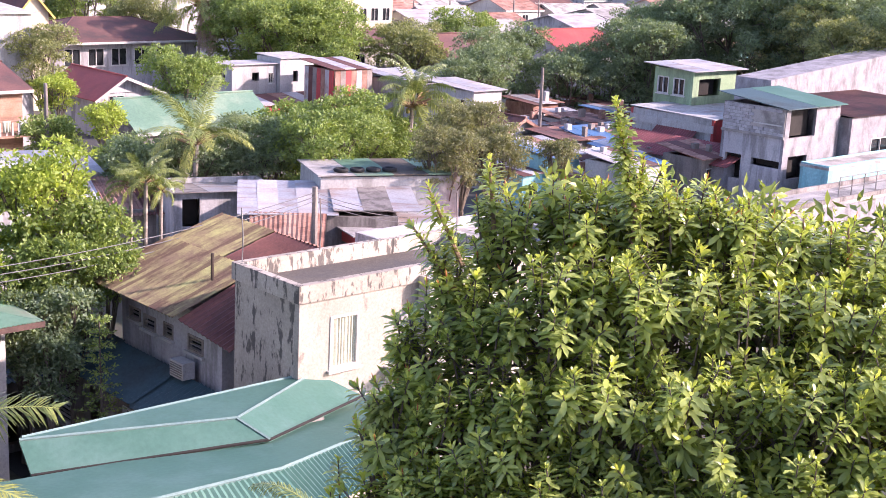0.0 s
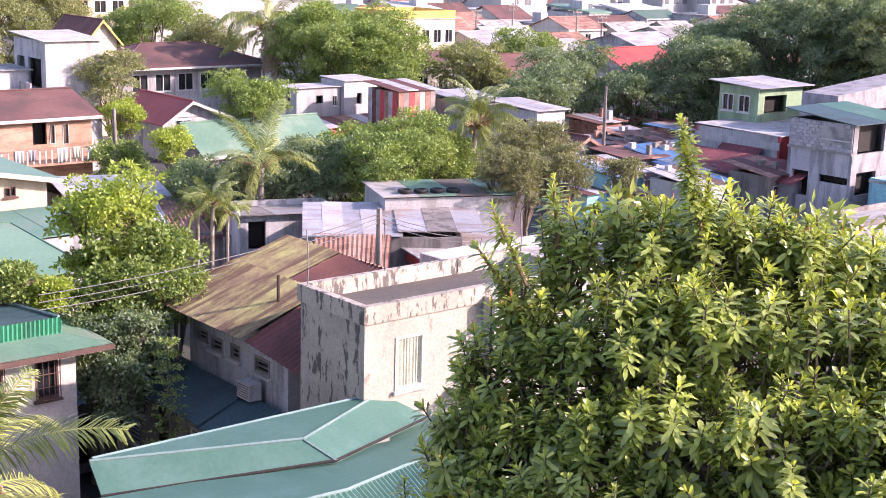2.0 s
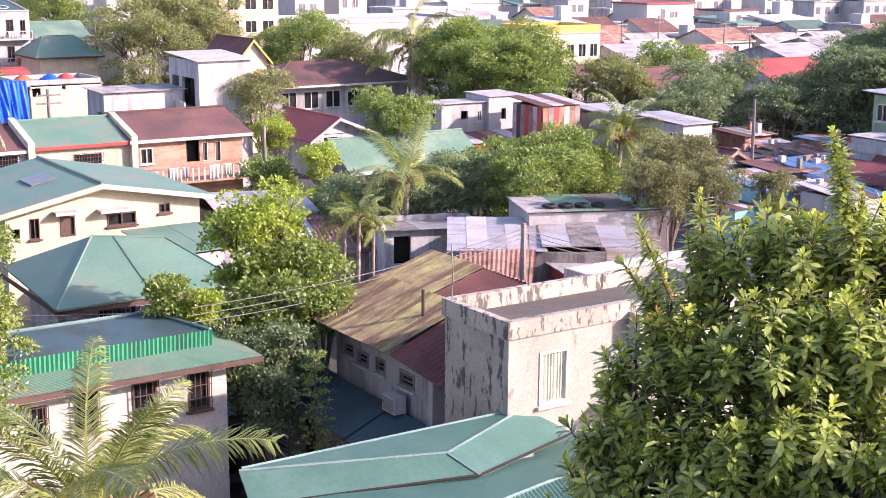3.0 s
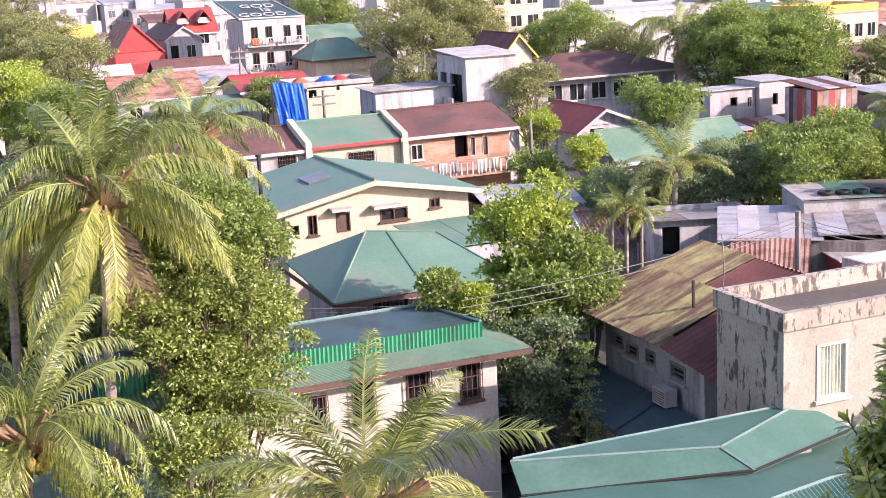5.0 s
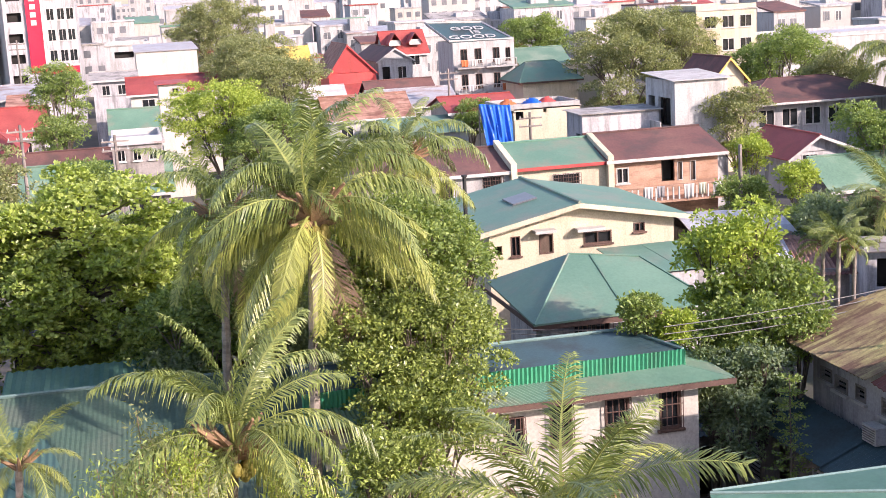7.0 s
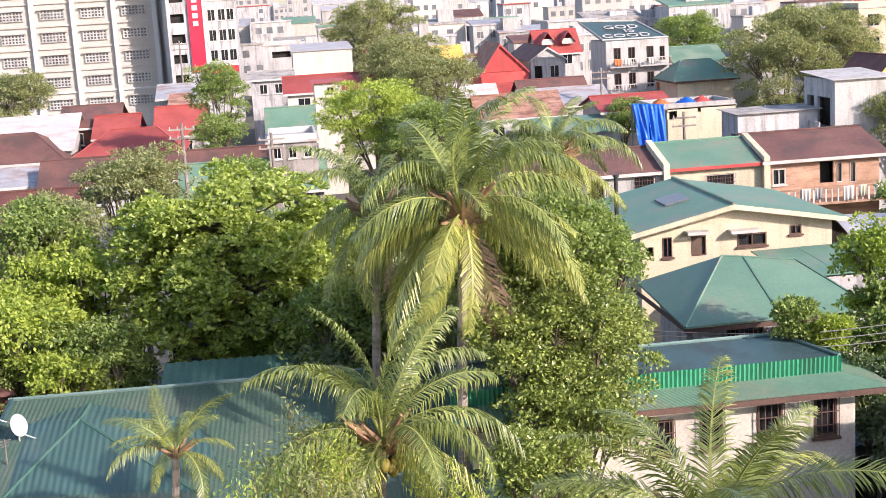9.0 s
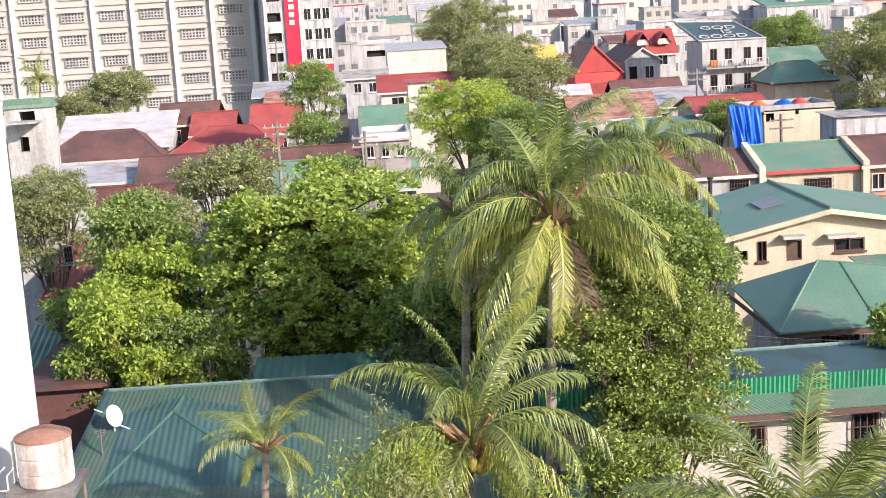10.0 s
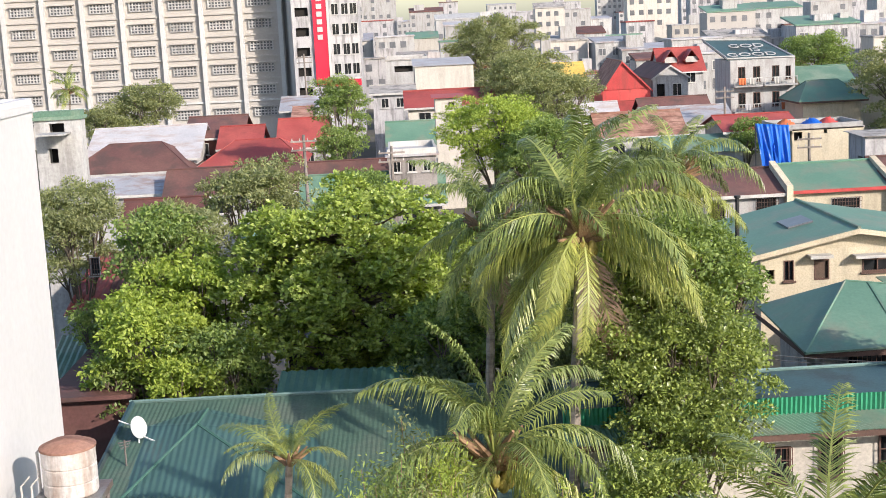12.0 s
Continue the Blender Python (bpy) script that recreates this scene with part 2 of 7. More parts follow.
    "cloth_orange": surface("cloth_orange", (0.50, 0.13, 0.05), (0.58, 0.18, 0.07), 1.0, 0.9, 10, 0.1),
    "bud": surface("bud", (0.50, 0.10, 0.05), (0.62, 0.24, 0.07), 3.0, 0.5, 20, 0.1),
}
M["pane"] = surface("pane", (0.012, 0.014, 0.016), (0.03, 0.032, 0.035), 0.6, 0.16, 4, 0.02, spec=0.6)
# Greyer pane: distance haze is in the colour; the near skylight shares it.
M["pane_haze_grey"] = surface("pane_haze_grey", (0.10, 0.105, 0.115), (0.18, 0.18, 0.19), 0.3, 0.35, 2, 0.02)
# Near-black for unlit rooms behind open holes, and for the teal roof's gutter.
M["near_black"] = surface("near_black", (0.015, 0.013, 0.012), (0.03, 0.026, 0.023), 0.6, 0.9, 4, 0.1)
M["rubber_leaf"] = leafy("rubber_leaf", (0.05, 0.10, 0.03), (0.47, 0.55, 0.17), 0.25, 0.34, 0.6)
M["rubber_young"] = leafy("rubber_young", (0.27, 0.37, 0.07), (0.55, 0.59, 0.15), 0.28, 0.36, 0.5)
M["leaf_mid"] = leafy("leaf_mid", (0.07, 0.13, 0.045), (0.29, 0.37, 0.11), 0.45)
M["leaf_almond"] = leafy("leaf_almond", (0.11, 0.17, 0.045), (0.46, 0.54, 0.15), 0.36, 0.4, 0.5)
# Lifted and blued: far trees' haze is in this colour, near shrubs share it.
M["leaf_dark_hazy"] = leafy("leaf_dark_hazy", (0.09, 0.135, 0.09), (0.24, 0.31, 0.18), 0.5, 0.35)
M["leaf_bright"] = leafy("leaf_bright", (0.157, 0.24, 0.048), (0.403, 0.48, 0.096), 0.5)
M["leaf_olive"] = leafy("leaf_olive", (0.11, 0.14, 0.07), (0.32, 0.34, 0.16), 0.55)
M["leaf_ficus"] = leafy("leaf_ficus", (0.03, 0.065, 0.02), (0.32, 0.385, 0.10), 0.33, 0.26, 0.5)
M["leaf_grey"] = leafy("leaf_grey", (0.10, 0.115, 0.065), (0.24, 0.245, 0.13), 0.6)
M["frond"] = leafy("frond", (0.055, 0.095, 0.03), (0.28, 0.33, 0.10), 0.35, 0.2, 0.5)
M["frond_gold"] = leafy("frond_gold", (0.13, 0.165, 0.04), (0.42, 0.44, 0.12), 0.38, 0.22, 0.5)
M["frond_dry"] = leafy("frond_dry", (0.224, 0.15, 0.112), (0.403, 0.27, 0.208), 0.7, 0.2)


# ---- builders ----
def mesh_of(name, verts, faces, material, smooth=False):
    me = bpy.data.meshes.new(name)
    me.from_pydata([tuple(v) for v in verts], [], faces)
    me.materials.append(M[material])
    if smooth:
        me.polygons.foreach_set("use_smooth", [True] * len(me.polygons))
    me.update()
    return me


def part(name, bm, material, parent, label=""):
    """Links a bmesh (or a ready mesh) as one mesh object under a thing or a part."""
    if isinstance(bm, bpy.types.Mesh):
        me = bm
    else:
        me = bpy.data.meshes.new(name)
        bm.normal_update()
        bm.to_mesh(me)
        bm.free()
        me.materials.append(M[material])
    ob = new(name, me)
    ob.parent = parent
    return tagged(ob, label=label)


def thing(name, at, label, category, group="", kind=""):
    ob = new(name)
    ob.location = at
    ob.empty_display_size = 0.3
    return tagged(ob, label, category, group, kind)


def box(bm, x0, x1, y0, y1, z0, z1, tilt=0.0):
    """A box; tilt lifts its far (y1) side."""
    v = [bm.verts.new((x, y, z + (tilt if y == y1 else 0))) for z in (z0, z1) for y in (y0, y1) for x in (x0, x1)]
    for a, b, c, d in ((0, 2, 3, 1), (4, 5, 7, 6), (0, 1, 5, 4), (1, 3, 7, 5), (3, 2, 6, 7), (2, 0, 4, 6)):
        bm.faces.new((v[a], v[b], v[c], v[d]))
    return v


def tube(bm, pts, radii, sides=6):
    """A tapered round bar along the points."""
    rings = []
    for i, p in enumerate(pts):
        p = Vector(p)
        d = (Vector(pts[min(i + 1, len(pts) - 1)]) - Vector(pts[max(i - 1, 0)])).normalized()
        u = d.cross(Vector((0.13, 0.31, 0.94))).normalized()
        w = d.cross(u)
        r = radii[i] if isinstance(radii, (list, tuple)) else radii
        rings.append([bm.verts.new(p + (u * math.cos(a) + w * math.sin(a)) * r) for a in (2 * math.pi * k / sides for k in range(sides))])
    for a, b in zip(rings, rings[1:]):
        for k in range(sides):
            bm.faces.new((a[k], a[(k + 1) % sides], b[(k + 1) % sides], b[k]))
    bm.faces.new(rings[0][::-1])
    bm.faces.new(rings[-1])


def slab(pts, thick):
    """A flat plate over the polygon pts (counter-clockwise from above), thick metres deep."""
    bm = bmesh.new()
    top = [bm.verts.new(p) for p in pts]
    low = [bm.verts.new((p[0], p[1], p[2] - thick)) for p in pts]
    bm.faces.new(top)
    bm.faces.new(low[::-1])
    n = len(pts)
    for k in range(n):
        bm.faces.new((low[k], low[(k + 1) % n], top[(k + 1) % n], top[k]))
    return bm


def sheet(a, b, c, d, spacing=0.2, depth=0.03, thick=0.02):
    """A corrugated sheet: eave a to b, upper edge d to c, waves running from eave to top."""
    a, b, c, d = (Vector(p) for p in (a, b, c, d))
    n = max(2, int(round(max((b - a).length, (c - d).length) / spacing * 4)))
    up = (b - a).cross(d - a).normalized()
    verts, faces = [], []
    for k in range(n + 1):
        f = k / n
        off = up * (math.sin(k * math.pi / 2) * depth)
        lo, hi = a.lerp(b, f) + off, d.lerp(c, f) + off
        verts += [lo, hi, lo - up * thick, hi - up * thick]
    for k in range(n):
        i, j = 4 * k, 4 * k + 4
        faces += [(i, j, j + 1, i + 1), (i + 2, i + 3, j + 3, j + 2), (i, i + 2, j + 2, j)]
    return verts, faces


def wall_mesh(along, at, lo, hi, z0, z1, holes, thick, inward):
    """A wall with holes cut through. along 'x' (at a y) or 'y' (at an x); holes (lo, hi, z0, z1)."""
    us = sorted({lo, hi, *(min(max(h[i], lo), hi) for h in holes for i in (0, 1))})
    vs = sorted({z0, z1, *(min(max(h[i], z0), z1) for h in holes for i in (2, 3))})
    bm = bmesh.new()
    made = {}

    def vert(i, j, side):
        if (i, j, side) not in made:
            u, v, d = us[i], vs[j], at + (inward * thick if side else 0)
            made[i, j, side] = bm.verts.new((u, d, v) if along == "x" else (d, u, v))
        return made[i, j, side]

    def solid(i, j):
        if not (0 <= i < len(us) - 1 and 0 <= j < len(vs) - 1):
            return False
        mu, mv = (us[i] + us[i + 1]) / 2, (vs[j] + vs[j + 1]) / 2
        return not any(h[0] < mu < h[1] and h[2] < mv < h[3] for h in holes)

    for i in range(len(us) - 1):
        for j in range(len(vs) - 1):
            if not solid(i, j):
                continue
            for side in (0, 1):
                bm.faces.new([vert(i, j, side), vert(i + 1, j, side), vert(i + 1, j + 1, side), vert(i, j + 1, side)])
            for (di, dj), (p, q) in (((-1, 0), ((i, j), (i, j + 1))), ((1, 0), ((i + 1, j), (i + 1, j + 1))), ((0, -1), ((i, j), (i + 1, j))), ((0, 1), ((i, j + 1), (i + 1, j + 1)))):
                if not solid(i + di, j + dj):
                    bm.faces.new([vert(*p, 0), vert(*q, 0), vert(*q, 1), vert(*p, 1)])
    bmesh.ops.recalc_face_normals(bm, faces=bm.faces)
    return bm


def window(parent, o, along, at, inward, kind, frame_mat, base):
    """A window or door in the hole (lo, hi, z0, z1); kind: w sashes, g grille, o open, d door, j louvres, c curtains, h pierced blocks."""
    lo, hi, z0, z1 = o[:4]
    ox, oy = base

    def put(bm, u0, u1, v0, v1, d0, d1):
        a, b = sorted((at + inward * d0, at + inward * d1))
        if along == "x":
            box(bm, u0 - ox, u1 - ox, a - oy, b - oy, v0, v1)
        else:
            box(bm, a - ox, b - ox, u0 - oy, u1 - oy, v0, v1)

    w, h = hi - lo, z1 - z0
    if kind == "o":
        # Near-black sheet behind the hole: the room's darkness is in its colour.
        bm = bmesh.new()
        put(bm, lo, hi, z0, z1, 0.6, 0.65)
        part("opening", bm, "near_black", parent, "near-black sheet standing in for an unlit room")
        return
    t = min(0.07, w * 0.09)
    cuts = [lo + t, hi - t] if kind != "w" else [lo + t, (lo + hi) / 2 - t * 0.4, (lo + hi) / 2 + t * 0.4, hi - t]
    at_, o_ = (at - oy, ox) if along == "x" else (at - ox, oy)
    gaps = [(a - o_, b - o_, z0 + t, z1 - t) for a, b in zip(cuts[::2], cuts[1::2])]
    bm = wall_mesh(along, at_ - inward * 0.03, lo - o_, hi - o_, z0, z1, gaps, 0.11, inward)
    fr = part("door" if kind == "d" else "window", bm, frame_mat, parent)
    bm = bmesh.new()
    put(bm, lo + t, hi - t, z0 + t, z1 - t, 0.09, 0.12)
    part("leaf" if kind == "d" else "pane", bm, "wood_dark" if kind == "d" else "pane", fr)
    if kind == "g":
        bm = bmesh.new()
        n = max(4, int(w / 0.16))
        for k in range(n + 1):
            m_ = lo + w * k / n
            put(bm, m_ - 0.012, m_ + 0.012, z0, z1, -0.16, -0.135)
        for v in (z0, z0 + h * 0.33, z0 + h * 0.66, z1):
            put(bm, lo - 0.01, hi + 0.01, v - 0.012, v + 0.012, -0.165, -0.14)
        part("grille", bm, "trim_brown", fr, "brown steel window grille")
    if kind == "j":
        for k in range(int(h / 0.14)):
            v = z0 + t + 0.14 * k
            bm = bmesh.new()
            put(bm, lo + t, hi - t, v, v + 0.025, 0.0, 0.09)
            part("louvre", bm, frame_mat, fr)
    if kind == "c":
        verts, faces = [], []
        n = 26
        for k in range(n + 1):
            u = lo + t + (w - 2 * t) * k / n
            d = inward * (0.06 + 0.02 * math.sin(k * 1.9))
            p = (u - ox, at + d - oy) if along == "x" else (at + d - ox, u - oy)
            verts += [(*p, z0 + t), (*p, z1 - t)]
        for k in range(n):
            faces.append((2 * k, 2 * k + 2, 2 * k + 3, 2 * k + 1))
        if inward < 0:
            faces = [f[::-1] for f in faces]
        part("curtain", mesh_of("curtain", verts, faces, "curtain"), "", fr, "striped pale green curtain")
    if kind in "wgcj":
        bm = bmesh.new()
        put(bm, lo - 0.08, hi + 0.08, z0 - 0.08, z0 - 0.002, -0.12, 0.02)
        part("window_sill", bm, "trim_white" if frame_mat != "trim_brown" else frame_mat, fr)


WALL_OF = {}


def house(name, label, x0, x1, y0, y1, h, wall, south=(), west=(), east=(), frame_mat="trim_white", category="house", z0=0.0, thick=0.2, group=""):
    """Four walls with real openings; south faces -y, west faces -x. Openings: (lo, hi, z0, z1, kind)."""
    base = ((x0 + x1) / 2, (y0 + y1) / 2)
    th = thing(name, (*base, z0 if z0 else 0), label, category, group)
    th.location.z = 0
    walls = (wall,) * 4 if isinstance(wall, str) else wall          # south, west, east, north
    WALL_OF[th.name] = walls[0]
    bx, by = base
    for wall, (along, at, lo, hi, holes, inward) in zip(walls, (("x", y0, x0, x1, south, 1), ("y", x0, y0 + thick, y1 - thick, west, -1 * -1), ("y", x1, y0 + thick, y1 - thick, east, -1), ("x", y1, x0, x1, (), -1))):
        o = by if along == "x" else bx
        u = bx if along == "x" else by
        bm = wall_mesh(along, at - o, lo - u, hi - u, z0, h, [(a - u, b - u, c, d) for a, b, c, d, *_ in holes], thick, inward)
        part("wall", bm, wall, th)
        for o_ in holes:
            window(th, o_, along, at, inward, o_[4] if len(o_) > 4 else "w", frame_mat, base)
    return th


def move(th, dx=0.0, dy=0.0, dz=0.0, turn=0.0):
    """Shifts a whole thing, and turns it round its own centre (degrees)."""
    th.location = (th.location.x + dx, th.location.y + dy, th.location.z + dz)
    th.rotation_euler.z = radians(turn)


def roof_part(th, bm_or_data, material, label="", name="roof"):
    """Adds a roof piece given in world coordinates under the thing."""
    bx, by, _ = th.location
    if isinstance(bm_or_data, tuple):
        verts, faces = bm_or_data
        me = mesh_of(name, [(v[0] - bx, v[1] - by, v[2]) for v in verts], faces, material)
        return part(name, me, "", th, label)
    bmesh.ops.translate(bm_or_data, verts=bm_or_data.verts, vec=(-bx, -by, 0))
    return part(name, bm_or_data, material, th, label)


def ridge_line(th, pts, material, r=0.07, name="ridge_cap"):
    bm = bmesh.new()
    tube(bm, pts, r, 5)
    roof_part(th, bm, material, name=name)


def gable_x(th, x0, x1, y0, y1, ze, zr, mat, over=0.5, cap=None, fascia="trim_white", spacing=0.0, yr=None):
    """Ridge along x; the slopes face -y and +y."""
    yr = (y0 + y1) / 2 if yr is None else yr
    a, b = x0 - over, x1 + over
    f, r = y0 - over, y1 + over
    zf = ze - (zr - ze) * over / (yr - y0)
    for pts in (((a, f, zf), (b, f, zf), (b, yr, zr), (a, yr, zr)), ((b, r, zf), (a, r, zf), (a, yr, zr), (b, yr, zr))):
        roof_part(th, sheet(*pts, spacing=spacing) if spacing else slab(pts, 0.06), mat)
    ridge_line(th, [(a, yr, zr + 0.02), (b, yr, zr + 0.02)], cap or mat, 0.09)
    bm = bmesh.new()
    box(bm, a, b, f - 0.03, f - 0.002, zf - 0.22, zf - 0.02)
    roof_part(th, bm, fascia, name="fascia")
    for x in (x0, x1):
        bm = bmesh.new()
        s = 0.1 if x == x0 else -0.1
        v = [bm.verts.new(p) for p in ((x, y0, ze - 0.05), (x, y1, ze - 0.05), (x, yr, zr - 0.08), (x + s, y0, ze - 0.05), (x + s, y1, ze - 0.05), (x + s, yr, zr - 0.08))]
        for q in ((0, 1, 2), (3, 5, 4), (0, 3, 4, 1), (1, 4, 5, 2), (2, 5, 3, 0)):
            bm.faces.new([v[k] for k in q])
        roof_part(th, bm, WALL_OF[th.name], name="gable")


def gable_y(th, x0, x1, y0, y1, ze, zr, mat, over=0.5, xr=None, fascia="trim_white", spacing=0.0, zl=None):
    """Ridge along y; the gable faces -y."""
    xr = (x0 + x1) / 2 if xr is None else xr
    f, r = y0 - over, y1 + over
    sl = (zr - ze) / (xr - x0)
    sr = (zr - ze) / (x1 - xr)
    a, b = (x0 - over, ze - sl * over), (x1 + over, ze - sr * over)
    for pts in (((a[0], r, a[1]), (a[0], f, a[1]), (xr, f, zr), (xr, r, zr)), ((b[0], f, b[1]), (b[0], r, b[1]), (xr, r, zr), (xr, f, zr))):
        roof_part(th, sheet(*pts, spacing=spacing) if spacing else slab(pts, 0.06), mat)
    ridge_line(th, [(xr, f, zr + 0.02), (xr, r, zr + 0.02)], mat, 0.09)
    for p, q in (((a[0], f, a[1]), (xr, f, zr)), ((xr, f, zr), (b[0], f, b[1]))):
        bm = bmesh.new()
        v = [bm.verts.new(c) for c in ((p[0], f - 0.04, p[2] - 0.24), (q[0], f - 0.04, q[2] - 0.24), (q[0], f - 0.04, q[2] - 0.01), (p[0], f - 0.04, p[2] - 0.01))]
        w = [bm.verts.new((c.co.x, f - 0.003, c.co.z)) for c in v]
        bm.faces.new(v)
        bm.faces.new(w[::-1])
        for k in range(4):
            bm.faces.new((v[k], w[k], w[(k + 1) % 4], v[(k + 1) % 4]))
        roof_part(th, bm, fascia, name="fascia")
    for y, s in ((y0, 0.15), (y1, -0.15)):
        bm = bmesh.new()
        v = [bm.verts.new(p) for p in ((x0, y, ze - 0.05), (x1, y, ze - 0.05), (xr, y, zr - 0.08), (x0, y + s, ze - 0.05), (x1, y + s, ze - 0.05), (xr, y + s, zr - 0.08))]
        for q in ((0, 1, 2), (3, 5, 4), (0, 3, 4, 1), (1, 4, 5, 2), (2, 5, 3, 0)):
            bm.faces.new([v[k] for k in q])
        roof_part(th, bm, WALL_OF[th.name], name="gable")


def hip(th, x0, x1, y0, y1, ze, zr, xa, xb, mat, yr=None, cap=None, over=0.0, fascia="trim_brown"):
    """A hipped roof with its ridge from xa to xb."""
    yr = (y0 + y1) / 2 if yr is None else yr
    A, B, C, D_ = (x0, y0, ze), (x1, y0, ze), (x1, y1, ze), (x0, y1, ze)
    R, S = (xa, yr, zr), (xb, yr, zr)
    for pts in ((A, B, S, R), (B, C, S), (C, D_, R, S), (D_, A, R)):
        roof_part(th, slab(pts, 0.07), mat)
    for p, q in ((A, R), (B, S), (C, S), (D_, R), (R, S)):
        ridge_line(th, [p, q], cap or mat, 0.06)
    for c in ((x0, x1, y0 - 0.03, y0 - 0.002), (x0 - 0.03, x0 - 0.002, y0, y1)):
        bm = bmesh.new()
        box(bm, *c, ze - 0.22, ze - 0.03)
        roof_part(th, bm, fascia, name="fascia")


def shed(th, x0, x1, y0, y1, zf, zb, mats, sheets=1, over=0.3, spacing=0.0, rng=None):
    """A single-slope roof of side-by-side sheets, front height zf, back height zb."""
    a, b, f, r = x0 - over, x1 + over, y0 - over, y1 + over
    for k in range(sheets):
        u, v = a + (b - a) * k / sheets, a + (b - a) * (k + 1) / sheets - (0.0 if k == sheets - 1 else -0.05)
        j = rng.uniform(-0.05, 0.06) if rng else 0
        lift = 0.012 * (k % 2) + (rng.uniform(0, 0.03) if rng else 0)
        pts = ((u, f + j, zf + lift), (v, f + j, zf + lift), (v, r + j, zb + lift), (u, r + j, zb + lift))
        m_ = mats[k % len(mats)] if not rng else rng.choice(mats)
        roof_part(th, sheet(*pts, spacing=spacing) if spacing else slab(pts, 0.05), m_, name="roof_sheet")


def flat(th, x0, x1, y0, y1, z, mat, parapet=0.0, pmat=None, over=0.0):
    bm = bmesh.new()
    box(bm, x0 - over, x1 + over, y0 - over, y1 + over, z, z + 0.15)
    roof_part(th, bm, mat, name="roof")
    if parapet:
        for c in ((x0, x1, y0, y0 + 0.15), (x0, x1, y1 - 0.15, y1), (x0, x0 + 0.15, y0 + 0.15, y1 - 0.15), (x1 - 0.15, x1, y0 + 0.15, y1 - 0.15)):
            bm = bmesh.new()
            box(bm, *c, z + 0.15, z + 0.15 + parapet)
            roof_part(th, bm, pmat or mat, name="parapet")


# ---- the large structure ----
bm = bmesh.new()
bmesh.ops.create_grid(bm, x_segments=60, y_segments=60, size=2500)
for v in bm.verts:
    v.co.z = -0.02
me = bpy.data.meshes.new("ground")
bm.to_mesh(me)
bm.free()
me.materials.append(M["ground"])
tagged(new("ground", me), "dusty earth between the houses", "ground", kind="structure")
for n_, c in (("road", (16.6, 18.2, 20, 75)), ("road", (38, 43, 30, 95)), ("road", (-60, 60, 88, 93))):
    bm = bmesh.new()
    box(bm, *c, -0.01, 0.01 + 0.004 * len(bpy.data.objects) % 0.01)
    me = bpy.data.meshes.new("road")
    bm.to_mesh(me)
    bm.free()
    me.materials.append(M["road"])
    tagged(new("road", me), "narrow dark asphalt lane between houses", "road", kind="structure")

# the weathered concrete building with the parapet
A = house("concrete_house", "weathered concrete house with black-streaked walls and flat roof", 19.45, 27.2, 26.1, 29.0, 7.55, ("plaster_tan", "plaster_old", "plaster_old", "plaster_old"),
          south=[(20.44, 21.40, 5.59, 7.05, "c")])
bm = bmesh.new()
box(bm, 19.64, 27.01, 26.29, 28.81, 7.40, 7.58)
roof_part(A, bm, "deck", name="roof")
for c in ((19.38, 27.25, 26.03, 26.25), (19.38, 27.25, 28.85, 29.07), (19.38, 19.6, 26.252, 28.848), (27.03, 27.25, 26.252, 28.848)):
    bm = bmesh.new()
    box(bm, *c, 7.552, 8.02)
    roof_part(A, bm, "plaster_old", name="parapet")
bm = bmesh.new()
box(bm, 23.4, 27.2, 25.55, 26.02, 0, 7.75)
roof_part(A, bm, "plaster_tan", name="pier")
bm = bmesh.new()
box(bm, 22.3, 24.0, 25.3, 26.08, 5.2, 5.35)
roof_part(A, bm, "concrete", name="ledge")
bm = bmesh.new()
box(bm, 22.75, 23.35, 25.95, 26.09, 6.6, 6.75)
roof_part(A, bm, "concrete", name="window_hood")
for px_, py_ in ((19.6, 28.9), (22.2, 28.9), (26.1, 27.5)):
    bm = bmesh.new()
    tube(bm, [(px_, py_, 8.0), (px_ + 0.02, py_, 8.7), (px_ - 0.02, py_ + 0.02, 9.5)], 0.018, 4)
    roof_part(A, bm, "steel", name="rebar")

# the teal metal roof in front of it
T = thing("teal_roof_house", (15, 24, 0), "low house under a faded teal painted metal roof", "house")
bm = bmesh.new()
box(bm, 12.6, 19.4, 24.9, 26.05, 0, 4.95)
roof_part(T, bm, "plaster_dirty", name="wall")
FL = (12.09, 26.34, 5.59)
FR = (20.20, 26.40, 5.50)
RL = (11.97, 26.21, 5.60)
RR = (16.57, 24.59, 5.60)
NL = (11.88, 25.45, 5.05)
N1 = (17.01, 23.86, 5.20)
N2 = (21.13, 25.50, 4.92)
roof_part(T, slab([RL, RR, FR, FL], 0.06), "teal")
roof_part(T, slab([NL, N1, RR, RL], 0.06), "teal")
roof_part(T, slab([N1, N2, FR, RR], 0.06), "teal")
for q in ([FL, FR], [RL, RR], [RR, FR], [RR, N1]):
    ridge_line(T, q, "trim_teal", 0.045)
ridge_line(T, [NL, N1, N2], "near_black", 0.04, "gutter")
L0 = (9.29, 22.69, 5.66)
L1 = (12.80, 21.71, 5.63)
L2 = (15.87, 21.84, 5.45)
L3 = (20.56, 23.47, 4.98)
U0 = (10.38, 25.25, 5.24)
U1 = (17.40, 24.41, 5.00)
U2 = (24.06, 27.79, 4.17)
K0 = (9.14, 22.40, 4.90)
K1 = (12.83, 21.10, 4.90)
K2 = (16.01, 20.70, 4.90)
K3 = (19.69, 21.23, 4.90)
roof_part(T, slab([L0, L1, L2, U1, U0], 0.04), "teal")
roof_part(T, slab([L2, L3, U2, U1], 0.04), "teal")
